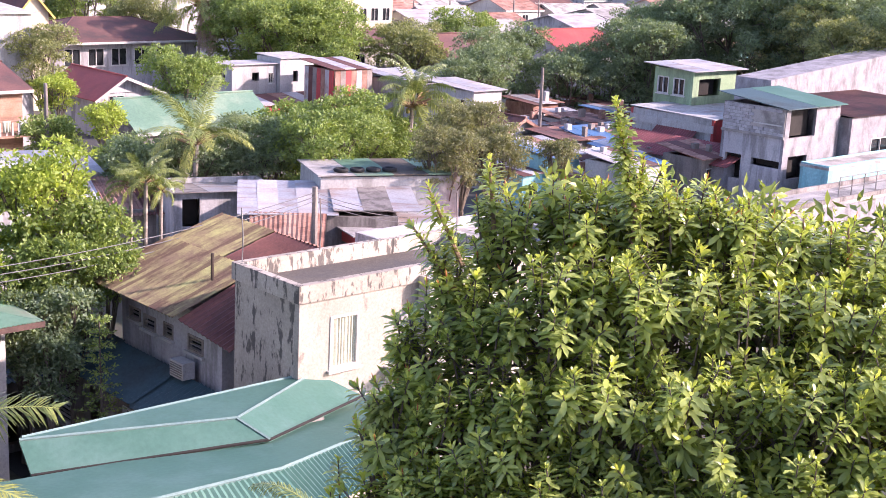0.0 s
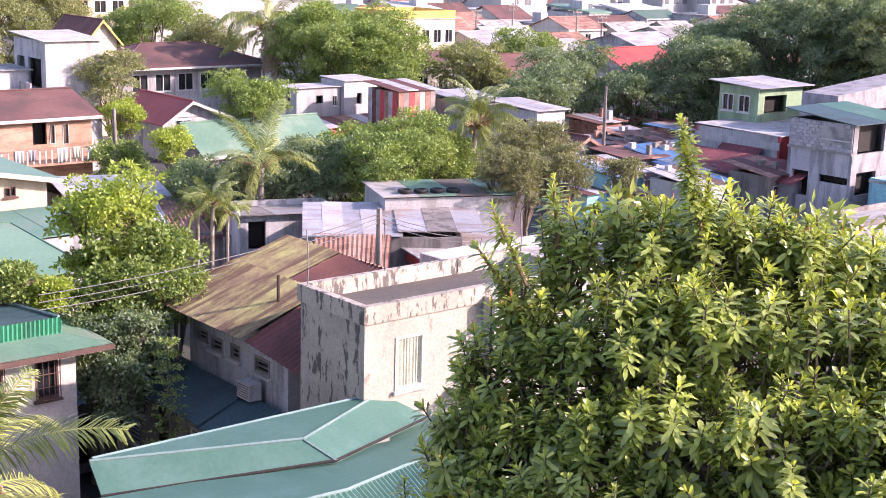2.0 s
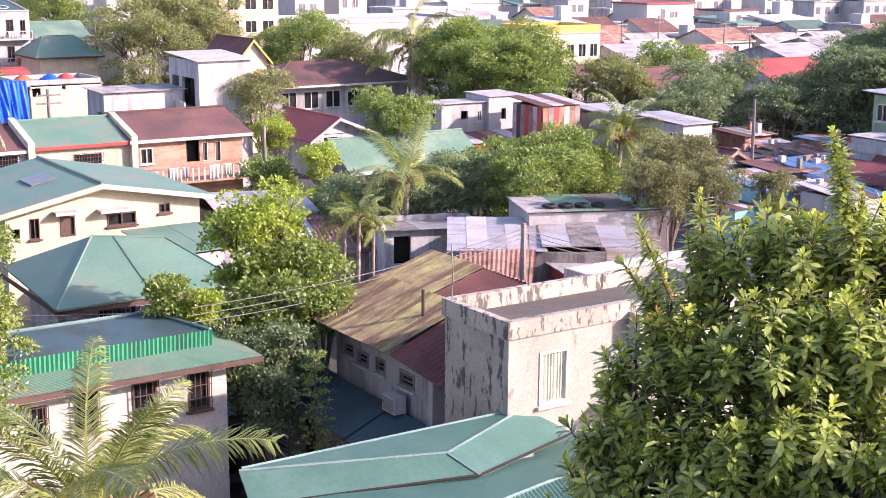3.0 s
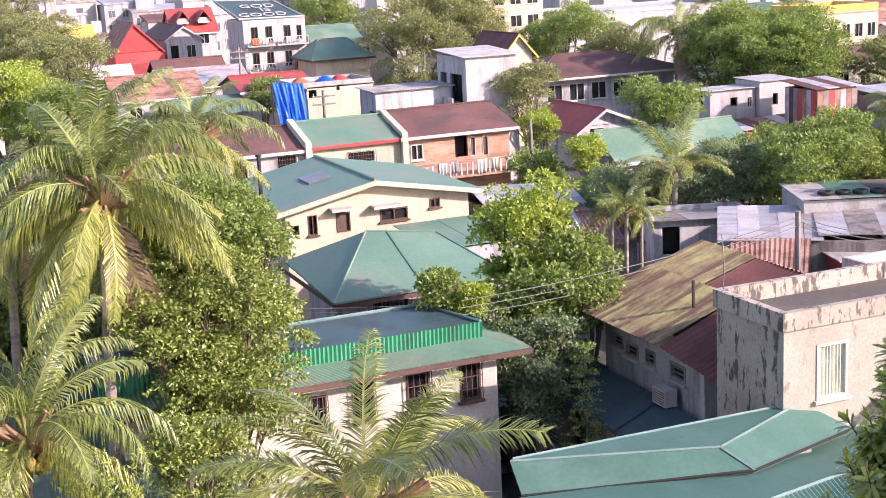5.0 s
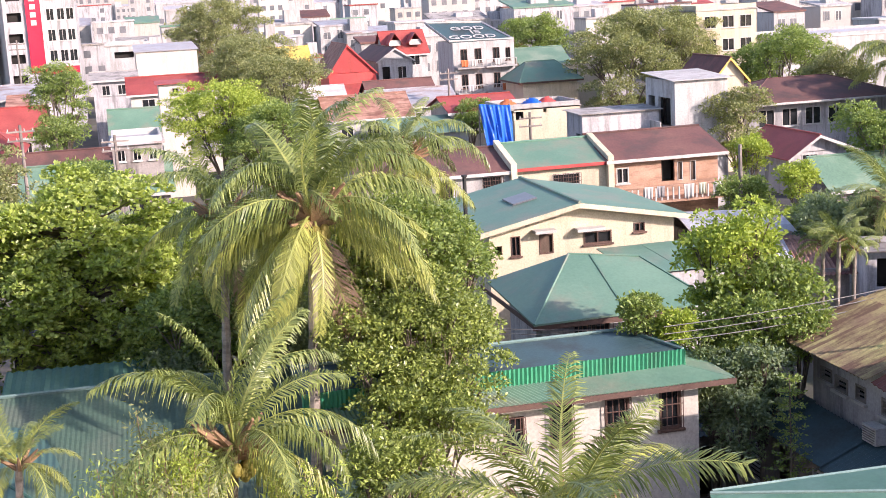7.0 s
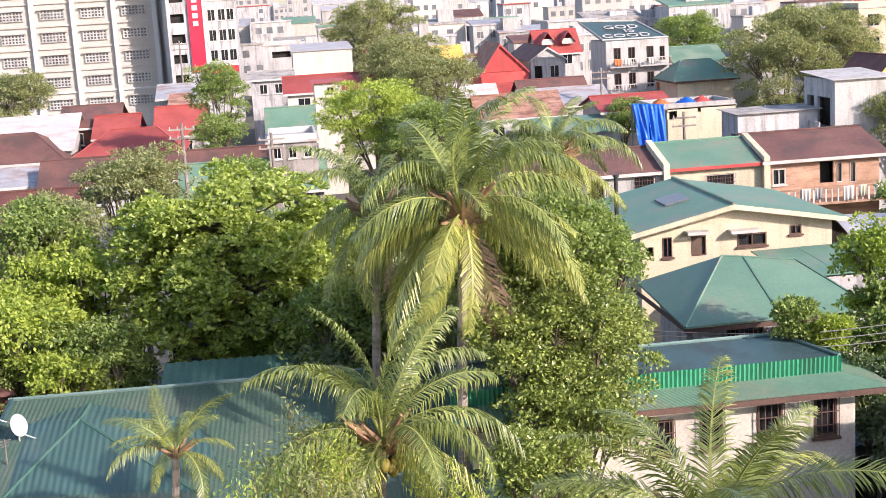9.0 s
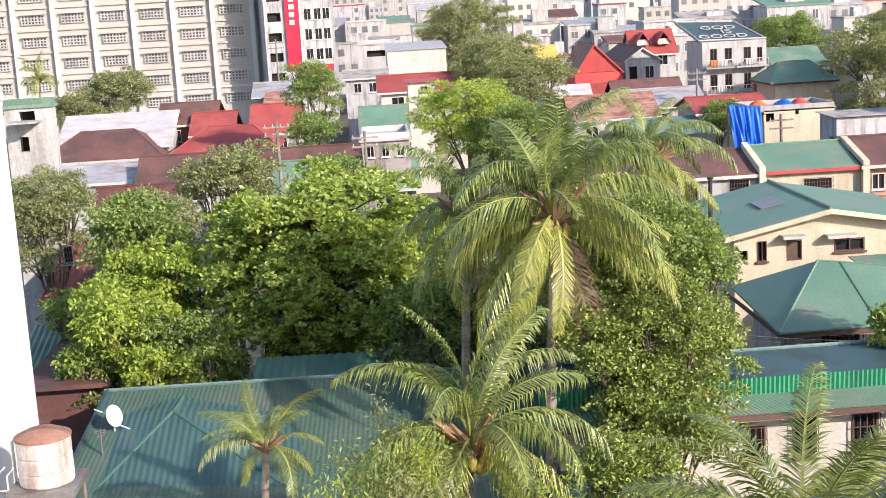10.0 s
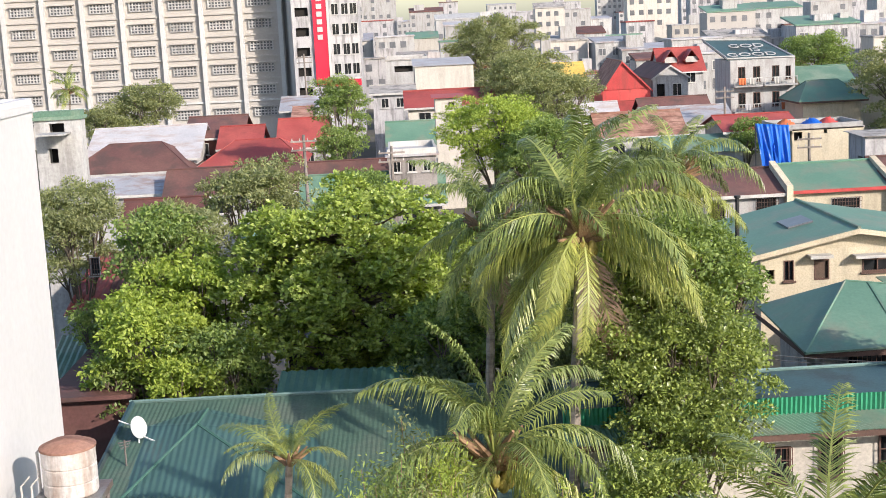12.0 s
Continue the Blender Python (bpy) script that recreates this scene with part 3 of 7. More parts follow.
ridge_line(T, [L0, L1, L2, L3], "trim_teal", 0.05)
for q in ((K0, K1, L1, L0), (K1, K2, L2, L1), (K2, K3, L3, L2)):
    roof_part(T, sheet(*q, 0.16, 0.02), "teal")

# the long white house with the bright green clerestory band
G = house("green_band_house", "white two-storey house with green metal roof and clerestory band", 4.5, 15.55, 34.75, 38.5, 5.55, "plaster_ivory",
          south=[(14.33, 15.01, 4.07, 5.25, "g"), (12.65, 13.40, 4.11, 5.22, "g"), (10.98, 11.66, 4.05, 5.26, "g"),
                 (9.60, 10.22, 4.01, 5.03, "g")], frame_mat="trim_brown")
eave_z = 5.6
roof_part(G, sheet((4.0, 34.1, eave_z), (16.42, 34.1, eave_z), (15.2, 35.0, 5.88), (4.0, 35.0, 5.88), 0.14, 0.018), "green_roof")
roof_part(G, slab([(16.42, 34.1, eave_z), (16.42, 38.9, eave_z), (15.2, 37.6, 5.88), (15.2, 35.0, 5.88)], 0.05), "green_roof")
roof_part(G, sheet((4.0, 34.98, 5.84), (15.22, 34.98, 5.84), (15.22, 34.94, 6.36), (4.0, 34.94, 6.36), 0.13, 0.022), "green_bright", "bright green ribbed sheet band", "band")
roof_part(G, slab([(15.22, 34.98, 5.8), (15.26, 37.4, 5.8), (15.22, 37.4, 6.36), (15.22, 34.98, 6.36)][:1] + [(15.27, 34.98, 6.36), (15.27, 37.4, 6.36), (15.22, 37.4, 6.36)], 0.55), "green_bright", name="band")
roof_part(G, slab([(4.0, 35.0, 6.3), (15.2, 35.0, 6.3), (14.3, 37.45, 6.42), (4.0, 37.45, 6.42)], 0.06), "teal_dark")
ridge_line(G, [(4.0, 37.47, 6.45), (14.3, 37.47, 6.45), (15.2, 35.0, 6.36)], "trim_teal", 0.06)
bm = bmesh.new()
box(bm, 4.0, 16.44, 34.05, 34.09, eave_z - 0.18, eave_z - 0.02)
roof_part(G, bm, "trim_brown", name="fascia")

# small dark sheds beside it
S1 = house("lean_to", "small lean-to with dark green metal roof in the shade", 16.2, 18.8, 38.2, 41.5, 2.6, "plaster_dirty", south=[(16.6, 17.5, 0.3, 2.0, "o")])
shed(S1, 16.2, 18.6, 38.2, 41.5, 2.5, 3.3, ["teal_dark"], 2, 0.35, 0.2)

# the moss-grown roof house and its lean-to
H2 = house("mossy_roof_house", "old wooden house with moss-stained rusty metal roof", 19.7, 25.5, 30.4, 36.0, 5.45, "plaster_grey",
           west=[(34.86, 35.54, 4.39, 4.79, "j"), (33.96, 34.69, 4.27, 4.74, "j"), (32.98, 33.53, 4.30, 4.77, "j"), (31.34, 32.16, 4.24, 4.75, "j")], frame_mat="wood_grey")
roof_part(H2, sheet((18.75, 36.6, 5.55), (18.75, 31.5, 5.55), (21.6, 31.5, 6.55), (21.6, 36.4, 6.55), 0.2, 0.03), "moss_roof")
roof_part(H2, sheet((21.6, 36.4, 6.50), (21.6, 33.4, 6.50), (23.6, 33.4, 7.1), (23.6, 36.4, 7.1), 0.2, 0.03), "moss_roof")
roof_part(H2, sheet((26.3, 30.2, 5.6), (26.3, 36.4, 5.6), (23.6, 36.4, 7.05), (23.6, 30.2, 7.05), 0.2, 0.03), "rust")
roof_part(H2, sheet((19.0, 31.6, 5.42), (19.2, 29.3, 5.05), (21.9, 29.3, 6.2), (21.6, 31.6, 6.46), 0.2, 0.03), "rust_red", "dark red rusted roof sheets")
roof_part(H2, sheet((21.6, 33.4, 6.45), (21.6, 29.9, 6.1), (23.6, 29.9, 7.0), (23.6, 33.4, 7.05), 0.2, 0.03), "rust_red")
bm = bmesh.new()
tube(bm, [(20.6, 32.3, 6.0), (20.6, 32.3, 7.0)], 0.05, 6)
roof_part(H2, bm, "wood_dark", name="vent_pipe")
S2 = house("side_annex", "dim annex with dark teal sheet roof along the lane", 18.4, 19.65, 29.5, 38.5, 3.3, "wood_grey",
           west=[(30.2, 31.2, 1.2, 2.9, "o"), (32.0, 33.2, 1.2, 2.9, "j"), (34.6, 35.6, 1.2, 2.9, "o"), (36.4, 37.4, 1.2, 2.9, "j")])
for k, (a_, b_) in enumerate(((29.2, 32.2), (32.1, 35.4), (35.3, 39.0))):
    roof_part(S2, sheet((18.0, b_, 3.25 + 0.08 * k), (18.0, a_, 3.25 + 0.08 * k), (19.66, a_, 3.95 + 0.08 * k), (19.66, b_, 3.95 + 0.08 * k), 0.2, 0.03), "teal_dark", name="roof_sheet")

# the hipped green roof house
H3 = house("hip_roof_house", "house under a stained green hipped metal roof", 14.2, 19.9, 44.6, 49.6, 5.15, "plaster_grey",
           south=[(15.1, 16.6, 3.6, 4.9, "g"), (17.4, 18.9, 3.6, 4.9, "g")], west=[(45.3, 46.2, 3.2, 4.8, "w")])
ra, rb, rc, rd_, rl, rr_ = (13.4, 43.8, 5.2), (20.5, 44.2, 5.2), (20.9, 51.5, 5.2), (13.8, 51.5, 5.2), (16.4, 48.66, 6.6), (19.1, 48.0, 6.35)
mid_, low_ = (17.2, 48.45, 6.53), (17.0, 44.0, 5.2)
for pts in ((ra, low_, mid_, rl), (low_, rb, rr_, mid_), (rb, rc, rr_), (rc, rd_, rl, rr_), (rd_, ra, rl)):
    roof_part(H3, slab(pts, 0.07), "green_roof")
for q in ((ra, rl), (rb, rr_), (rl, rr_), (low_, mid_)):
    ridge_line(H3, list(q), "green_roof", 0.05)
for c in ((13.4, 20.5, 43.95, 43.99), (13.5, 13.54, 44.0, 51.4)):
    bm = bmesh.new()
    box(bm, *c, 4.92, 5.1)
    roof_part(H3, bm, "trim_brown", name="fascia")

# the cream house with the low green gable
H4 = house("cream_house", "cream plastered house with low green gable roof", 15.9, 25.1, 58.6, 67.0, 6.0, "plaster_cream",
           south=[(18.34, 19.03, 4.58, 5.52, "d"), (16.15, 16.53, 4.71, 5.15, "o"), (16.96, 17.41, 4.61, 5.55, "w"), (20.53, 21.93, 4.83, 5.44, "w"),
                  (23.06, 23.62, 5.21, 5.65, "w")], frame_mat="trim_brown")
gable_y(H4, 15.9, 25.1, 58.6, 67.0, 6.05, 6.95, "green_roof", 0.6, 20.2, "plaster_cream")
for c in (((18.00, 19.04, 5.65, 5.92)), ((20.05, 21.45, 5.55, 5.85))):
    bm = bmesh.new()
    box(bm, c[0], c[1], 58.0, 58.59, c[2], c[2] + 0.14)
    roof_part(H4, bm, "trim_white", name="window_hood")
bm = bmesh.new()
box(bm, 18.0, 19.2, 61.5, 63.4, 6.55, 6.56)
for v in bm.verts:
    v.co.z = 6.05 + (v.co.x - 15.9) * 0.2093 + (0.09 if v.co.z > 6.555 else 0.01)
roof_part(H4, bm, "pane_haze_grey", "dark glass skylight panel on the roof", "skylight")
S3 = house("annex", "small grey annex with pale green flat metal roof", 20.6, 24.6, 52.0, 56.5, 4.6, "plaster_grey", west=[(53, 54, 3, 4, "o")])
shed(S3, 20.6, 24.6, 52.0, 56.5, 4.75, 5.0, ["green_roof"], 2, 0.15)
S4 = house("arched_shed", "grey shed with curved metal roof", 26.5, 31.0, 58.0, 64.0, 4.6, "plaster_dirty")
for k in range(6):
    a0, a1 = 58 + k, 59 + k
    zz = [4.6 + 0.9 * math.sin(math.pi * v / 6) for v in (k, k + 1)]
    roof_part(S4, slab([(26.0, a0, zz[0]), (31.5, a0, zz[0] - 0.3), (31.5, a1, zz[1] - 0.3), (26.0, a1, zz[1])], 0.05), "zinc", name="roof_sheet")

# the row of three houses
R1 = house("row_house", "white house with dark maroon roof in a row", 13.5, 22.7, 78.2, 85, 6.0, "plaster_white", group="row of houses",
           south=[(17.99, 19.19, 4.21, 5.54, "g"), (20.95, 22.28, 4.81, 5.63, "g")])
gable_x(R1, 13.5, 22.7, 78.2, 85, 6.0, 7.0, "maroon_roof", 0.35)
R2 = house("row_house", "cream house with dark green roof and red fascia", 23.1, 29.0, 78.2, 85, 6.0, "plaster_cream", group="row of houses",
           south=[(25.50, 27.33, 4.64, 5.40, "g")])
gable_x(R2, 23.1, 29.0, 78.2, 85, 6.1, 7.15, "green_roof", 0.35, fascia="red_paint")
R3 = house("row_house", "old brown wooden house with maroon roof and balcony", 29.4, 36.6, 78.2, 86, 6.1, "wood_wall", group="row of houses",
           south=[(29.70, 30.54, 4.42, 5.43, "w"), (32.74, 33.63, 4.33, 5.68, "o"), (33.82, 34.18, 4.32, 5.51, "d"), (34.68, 35.08, 4.24, 5.51, "d")])
gable_x(R3, 29.4, 36.6, 78.2, 86, 6.15, 7.25, "maroon_roof", 0.5)
for th_, xs in ((R1, 22.9), (R2, 29.2)):
    bm = bmesh.new()
    v = [bm.verts.new(p) for p in ((xs - 0.19, 77.7, 3.0), (xs + 0.19, 77.7, 3.0), (xs + 0.19, 77.7, 6.3), (xs - 0.19, 77.7, 6.3))]
    w = [bm.verts.new((p.co.x, 81.6, 7.4 if p.co.z > 4 else 3.0)) for p in v]
    bm.faces.new(v)
    bm.faces.new(w[::-1])
    for k in range(4):
        bm.faces.new((v[k], w[k], w[(k + 1) % 4], v[(k + 1) % 4]))
    roof_part(th_, bm, "plaster_cream", name="party_wall")
bm = bmesh.new()
box(bm, 29.6, 38.4, 76.6, 78.19, 3.25, 3.4)
roof_part(R3, bm, "wood_wall", name="balcony_floor")
for k in range(23):
    bm = bmesh.new()
    x_ = 29.7 + k * 0.39
    box(bm, x_, x_ + 0.09, 76.62, 76.7, 3.4, 4.2)
    roof_part(R3, bm, "trim_white", name="baluster")
bm = bmesh.new()
box(bm, 29.6, 38.4, 76.6, 76.72, 4.2, 4.3)
roof_part(R3, bm, "wood_wall", name="rail")

# the tall block building behind the row
B1 = house("block_building", "pale unpainted block building with open balconies", 39.05, 43.2, 90.5, 96.0, 9.6, "plaster_pale",
           west=[(91.3, 93.6, 6.2, 8.3, "o"), (94.2, 95.5, 6.2, 8.3, "o"), (91.3, 93.6, 2.5, 4.8, "o")])
shed(B1, 39.05, 43.2, 90.5, 96.0, 9.65, 10.0, ["plaster_white"], 1, 0.3)
for z_ in (5.8, 2.2):
    bm = bmesh.new()
    box(bm, 37.9, 39.04, 90.6, 97, z_, z_ + 0.15)
    roof_part(B1, bm, "plaster_white", name="balcony_floor")
    bm = bmesh.new()
    box(bm, 37.9, 38.0, 90.6, 97, z_ + 0.15, z_ + 0.9)
    roof_part(B1, bm, "plaster_pale", name="balcony_rail")
B2 = house("grey_annex", "bare grey rendered annex beside the block building", 32.6, 38.6, 92.5, 96.0, 7.5, "plaster_grey", west=[(93, 94, 5, 6, "o")])
shed(B2, 32.6, 38.6, 92.5, 96.0, 7.52, 7.6, ["concrete"], 1, 0.3)

# an air conditioner on the mossy house
AC = thing("air_conditioner", (19.3, 31.75, 3.98), "white boxy air conditioner on a wall bracket", "air conditioner")
bm = bmesh.new()
box(bm, 0, 0.4, -0.35, 0.35, 0.0, 0.5)
part("casing", bm, "trim_white", AC)
for k in range(6):
    bm = bmesh.new()
    box(bm, -0.02, -0.002, -0.3, 0.3, 0.06 + 0.07 * k, 0.09 + 0.07 * k)
    part("slat", bm, "steel", AC)

# the three-storey white house with words on its roof
C1 = house("three_storey_house", "white three-storey house with balconies and dark roof", 38.8, 46.4, 155.3, 163.0, 10.7, "plaster_white",
           south=[(39.7 + 2.0 * k - (0.25 if k % 2 else 0), 40.55 + 2.0 * k - (0.25 if k % 2 else 0), z_, z_ + 1.7, "w") for z_ in (8.2, 5.2, 2.2) for k in range(3)] + [(45.3, 45.9, z_, z_ + 1.5, "w") for z_ in (8.3, 5.3)],
           frame_mat="trim_brown")
roof_part(C1, slab([(38.6, 155.9, 10.85), (46.5, 155.9, 10.75), (44.6, 163.2, 12.7), (37.4, 163.2, 13.0)], 0.2), "teal_dark")
ridge_line(C1, [(46.5, 155.9, 10.8), (38.6, 155.9, 10.9), (37.4, 163.2, 13.05), (44.6, 163.2, 12.75), (46.5, 155.9, 10.8)], "trim_white", 0.14, "roof_edge")
for z_ in (7.6, 4.6):
    for xa, xb in ((39.0, 42.3), (42.6, 46.4)):
        bm = bmesh.new()
        box(bm, xa, xb, 154.2, 155.29, z_, z_ + 0.15)
        roof_part(C1, bm, "plaster_white", name="balcony_floor")
        for k in range(8):
            bm = bmesh.new()
            x_ = xa + (xb - xa - 0.1) * k / 7
            box(bm, x_, x_ + 0.07, 154.22, 154.3, z_ + 0.15, z_ + 0.95)
            roof_part(C1, bm, "trim_white", name="baluster")
        bm = bmesh.new()
        box(bm, xa, xb, 154.2, 154.32, z_ + 0.95, z_ + 1.05)
        roof_part(C1, bm, "trim_white", name="rail")
for line, off, fwd in (("GOD", 0.0, 4.6), ("IS", 0.6, 3.0), ("GOOD", -0.2, 1.3)):
    cu = bpy.data.curves.new("words", "FONT")
    cu.body, cu.size, cu.extrude, cu.align_x = line, 1.9, 0.02, "CENTER"
    tmp = bpy.data.objects.new("words", cu)
    me = bpy.data.meshes.new_from_object(tmp)
    me.materials.clear()
    me.materials.append(M["trim_white"])
    bpy.data.objects.remove(tmp)
    ob = new("lettering", me)
    ob.parent = C1
    bx, by, _ = C1.location
    ob.matrix_local = Matrix.Translation((42.0 + off - bx, 155.9 + fwd - by - 0.6, 10.9 + (fwd - 0.6) * 0.283)) @ pose(0, 0, 0, 15.6, 0.5, 0)
    tagged(ob, "white painted capital letters on the roof")

# the red gable house and the houses round it
C2 = house("red_gable_house", "house with a bright red sheet gable wall", 25.4, 31.4, 166.0, 178.0, 7.4, "red_paint")
gable_y(C2, 25.4, 31.4, 166.0, 178.0, 7.4, 10.9, "rust", 0.25, 27.9, "red_paint")
C3 = house("yellow_roof_house", "house with a yellow painted roof", 18.5, 26, 185, 195, 7.0, "plaster_grey")
gable_x(C3, 18.5, 26, 185, 195, 7.2, 10.2, "yellow_paint", 0.4)
C4 = house("dormer_house", "house with a red roof and two small dormers", 37.6, 43.6, 190, 198, 8.4, "plaster_pale", south=[(38.0, 39, 6.5, 8.2, "w"), (41, 42.5, 6.5, 8.2, "w")])
gable_x(C4, 37.6, 43.6, 190, 198, 8.4, 11.4, "red_roof", 0.4)
for x_ in (38.2, 41.2):
    roof_part(C4, slab([(x_ - 0.3, 190.0, 9.7), (x_ + 0.8, 190.0, 11.2), (x_ + 0.8, 193, 11.2), (x_ - 0.3, 193, 9.7)], 0.1), "red_roof", name="dormer")
    roof_part(C4, slab([(x_ + 0.8, 190.0, 11.2), (x_ + 1.9, 190.0, 9.7), (x_ + 1.9, 193, 9.7), (x_ + 0.8, 193, 11.2)], 0.1), "red_roof", name="dormer")
    bm = bmesh.new()
    box(bm, x_ - 0.05, x_ + 1.65, 190.3, 190.45, 9.4, 10.2)
    roof_part(C4, bm, "trim_white", name="dormer_wall")
C5 = house("row_flats", "narrow row of pale flats with balconies", 32.5, 37.0, 170, 186, 8.5, "plaster_pale", south=[(33, 34, 6, 7.6, "o"), (35, 36.2, 6, 7.6, "w"), (33, 34, 3, 4.6, "w")])
gable_y(C5, 32.5, 37.0, 170, 186, 8.5, 10.0, "maroon_roof", 0.3)
C6 = house("maroon_gable", "low house with a maroon gable roof", 26.0, 33.0, 140, 148, 5.5, "red_paint")
gable_x(C6, 26.0, 33.0, 140, 148, 5.5, 7.6, "maroon_roof", 0.4)

# half-built house with the blue tarpaulin
C7 = house("unfinished_house", "cream block house without a roof, under repair", 31.58, 37.4, 106.5, 112, 6.9, "plaster_cream",
           south=[(31.48, 32.39, 5.99, 6.68, "o"), (34.14, 34.42, 6.48, 6.81, "o")])
flat(C7, 30.6, 37.4, 106.6, 112, 6.8, "concrete", 0.35, "plaster_white", 0.1)
tp = thing("tarpaulin", (29.8, 105.9, 0), "crumpled bright blue tarpaulin hung over scaffolding", "tarpaulin")
verts, faces = [], []
n_, m_ = 44, 14
for j in range(m_ + 1):
    for k in range(n_ + 1):
        u, v = k / n_, j / m_
        x_ = -1.35 + 2.7 * u + (0.4 * v if u < 0.5 else 0.1 * v)
        y_ = -0.2 * math.sin(u * 21 + v * 2.5) * (0.3 + v) - 0.08 * math.sin(u * 47 - v * 5) - 0.5 * v + 0.8 * (1 - v) * (u - 0.5) ** 2
        verts.append((x_, y_, 7.6 - 0.25 * u - 3.9 * v - 0.5 * u * v))
for j in range(m_):
    for k in range(n_):
        a = j * (n_ + 1) + k
        faces.append((a, a + n_ + 1, a + n_ + 2, a + 1))
pt = part("cloth", mesh_of("cloth", verts, faces, "tarp_blue", True), "", tp)
md = pt.modifiers.new("thick", "SOLIDIFY")
md.thickness = 0.03
for x_ in (-1.3, 1.3):
    bm = bmesh.new()
    tube(bm, [(x_, 0.3, 0), (x_, 0.3, 7.5)], 0.06, 5)
    part("pole", bm, "wood_grey", tp)
C8 = house("pale_gate_house", "low pale house with a green roof behind the trees", 22.5, 29.0, 112, 118, 4.8, "plaster_pale", south=[(23, 24, 3.2, 4.3, "g"), (25, 26.4, 3.2, 4.3, "g")])
shed(C8, 22.5, 29.0, 112, 118, 4.9, 5.8, ["green_roof"], 2, 0.4)
C9 = house("green_roof_house", "house with stepped green hipped roofs", 44.5, 51, 146, 153, 6.2, "plaster_cream")
hip(C9, 43.9, 51.6, 145.4, 153.6, 6.2, 8.3, 46, 49.5, "green_roof")
C10 = house("balustrade_house", "cream house with green roof and white balustrade", 47.8, 58, 157, 165, 7.4, "plaster_cream", south=[(49 + 2.4 * k, 50.2 + 2.4 * k, 5.0, 6.6, "w") for k in range(3)])
gable_x(C10, 47.8, 54, 157, 165, 7.5, 9.3, "green_pale", 0.3)

# the temple-like roof and pale flats behind the tree
fx0, fx1, fy = 49.84, 52.63, 106.98
C11 = house("flared_roof_house", "cream house with orange flared gable roof", fx0, fx1, fy, fy + 7, 8.4, "plaster_cream")
gable_y(C11, fx0, fx1, fy, fy + 7, 8.4, 10.0, "rust_red", 0.4, None, "yellow_paint")
C12 = house("long_white_building", "long white windowless hall", 74.0, 98.0, 141, 155, 9.3, "plaster_white")
flat(C12, 74.0, 98.0, 141, 155, 9.3, "zinc_pale", 0.3, "plaster_white", 0.1)
C13 = house("stepped_flats", "cream stepped block of flats", 64.5, 72, 143, 152, 13.0, "plaster_cream", south=[(65.5 + 2.2 * k, 67 + 2.2 * k, z_, z_ + 1.4, "w") for z_ in (5.5, 8.4, 11.0) for k in range(3)])
flat(C13, 64.5, 72, 143, 152, 13.0, "concrete", 0.5, "plaster_cream", 0.1)

# the old bungalow with the brown roof
D1 = house("bungalow", "old grey bungalow with a brown sheet roof and white windows", 54.2, 68.7, 109.4, 119, 5.6, "plaster_grey",
           west=[(110.3, 112.2, 3.0, 5.0, "w"), (112.8, 114.6, 3.0, 5.0, "w"), (115, 117, 3.0, 5.0, "w")],
           south=[(55.2 + 2.3 * k, 56.8 + 2.3 * k, 3.3, 4.9, "w") for k in range(5)])
hip(D1, 53.4, 69.5, 108.2, 120, 5.6, 7.3, 58.5, 64.5, "maroon_roof", fascia="trim_white")
D2 = house("red_shed", "low house with a faded red roof among trees", 49.2, 54.5, 92.0, 99.5, 3.4, "plaster_grey", south=[(50, 51.4, 2.0, 3.2, "w")])
gable_y(D2, 49.2, 54.5, 92.0, 99.5, 3.4, 4.7, "red_roof", 0.7, 51.2)
D3 = house("pale_green_shed", "shed with a pale green pitched sheet roof", 41.2, 50.8, 72.0, 77.0, 4.0, "plaster_dirty")
gable_x(D3, 41.2, 50.8, 72.0, 77.0, 4.1, 5.6, "green_pale", 0.4)

# white hillside shanties
W1 = house("white_house", "white painted two-room house with a flat tin roof", 55.75, 59.75, 83.8, 86.5, 6.2, "plaster_white",
           south=[(57.54, 58.17, 4.95, 5.58, "o"), (59.04, 59.47, 4.73, 5.52, "w")], west=[(84.6, 85.6, 5.0, 6.2, "w")])
shed(W1, 55.75, 59.6, 83.8, 86.5, 6.25, 6.2, ["zinc_pale"], 3, 0.25)
W2 = house("white_house", "white block house with one dark window", 59.85, 63.0, 83.4, 86.5, 6.6, "plaster_white", south=[(61.06, 61.51, 4.80, 5.64, "o")])
shed(W2, 59.95, 63.0, 83.4, 86.5, 6.65, 6.75, ["plaster_white"], 1, 0.2)
W3 = house("red_shanty", "tall narrow shanty of red and rusty sheets", 60.9, 64.4, 76.4, 80.0, 6.4, "rust", west=[(77.5, 78.3, 4.0, 5.6, "d")])
for k in range(7):
    bm = bmesh.new()
    box(bm, 60.84, 60.89, 76.45 + 0.5 * k, 76.93 + 0.5 * k, 2.2, 6.35)
    roof_part(W3, bm, ("red_paint", "zinc", "rust", "red_paint", "wood_grey", "rust_red", "zinc")[k], name="sheet")
for k in range(7):
    bm = bmesh.new()
    box(bm, 60.95 + 0.5 * k, 61.43 + 0.5 * k, 76.32, 76.38, 2.4, 6.35)
    roof_part(W3, bm, ("rust", "wood_grey", "red_paint", "rust", "zinc", "rust", "wood_grey")[k], name="sheet")
shed(W3, 60.9, 64.4, 76.4, 80.0, 6.5, 6.9, ["rust_red", "zinc"], 4, 0.3)
W4 = house("grey_shanty", "pale shanty with a silver tin roof", 64.8, 68.5, 74.5, 79.0, 5.6, "plaster_pale", south=[(66, 67, 3.8, 5, "o")])
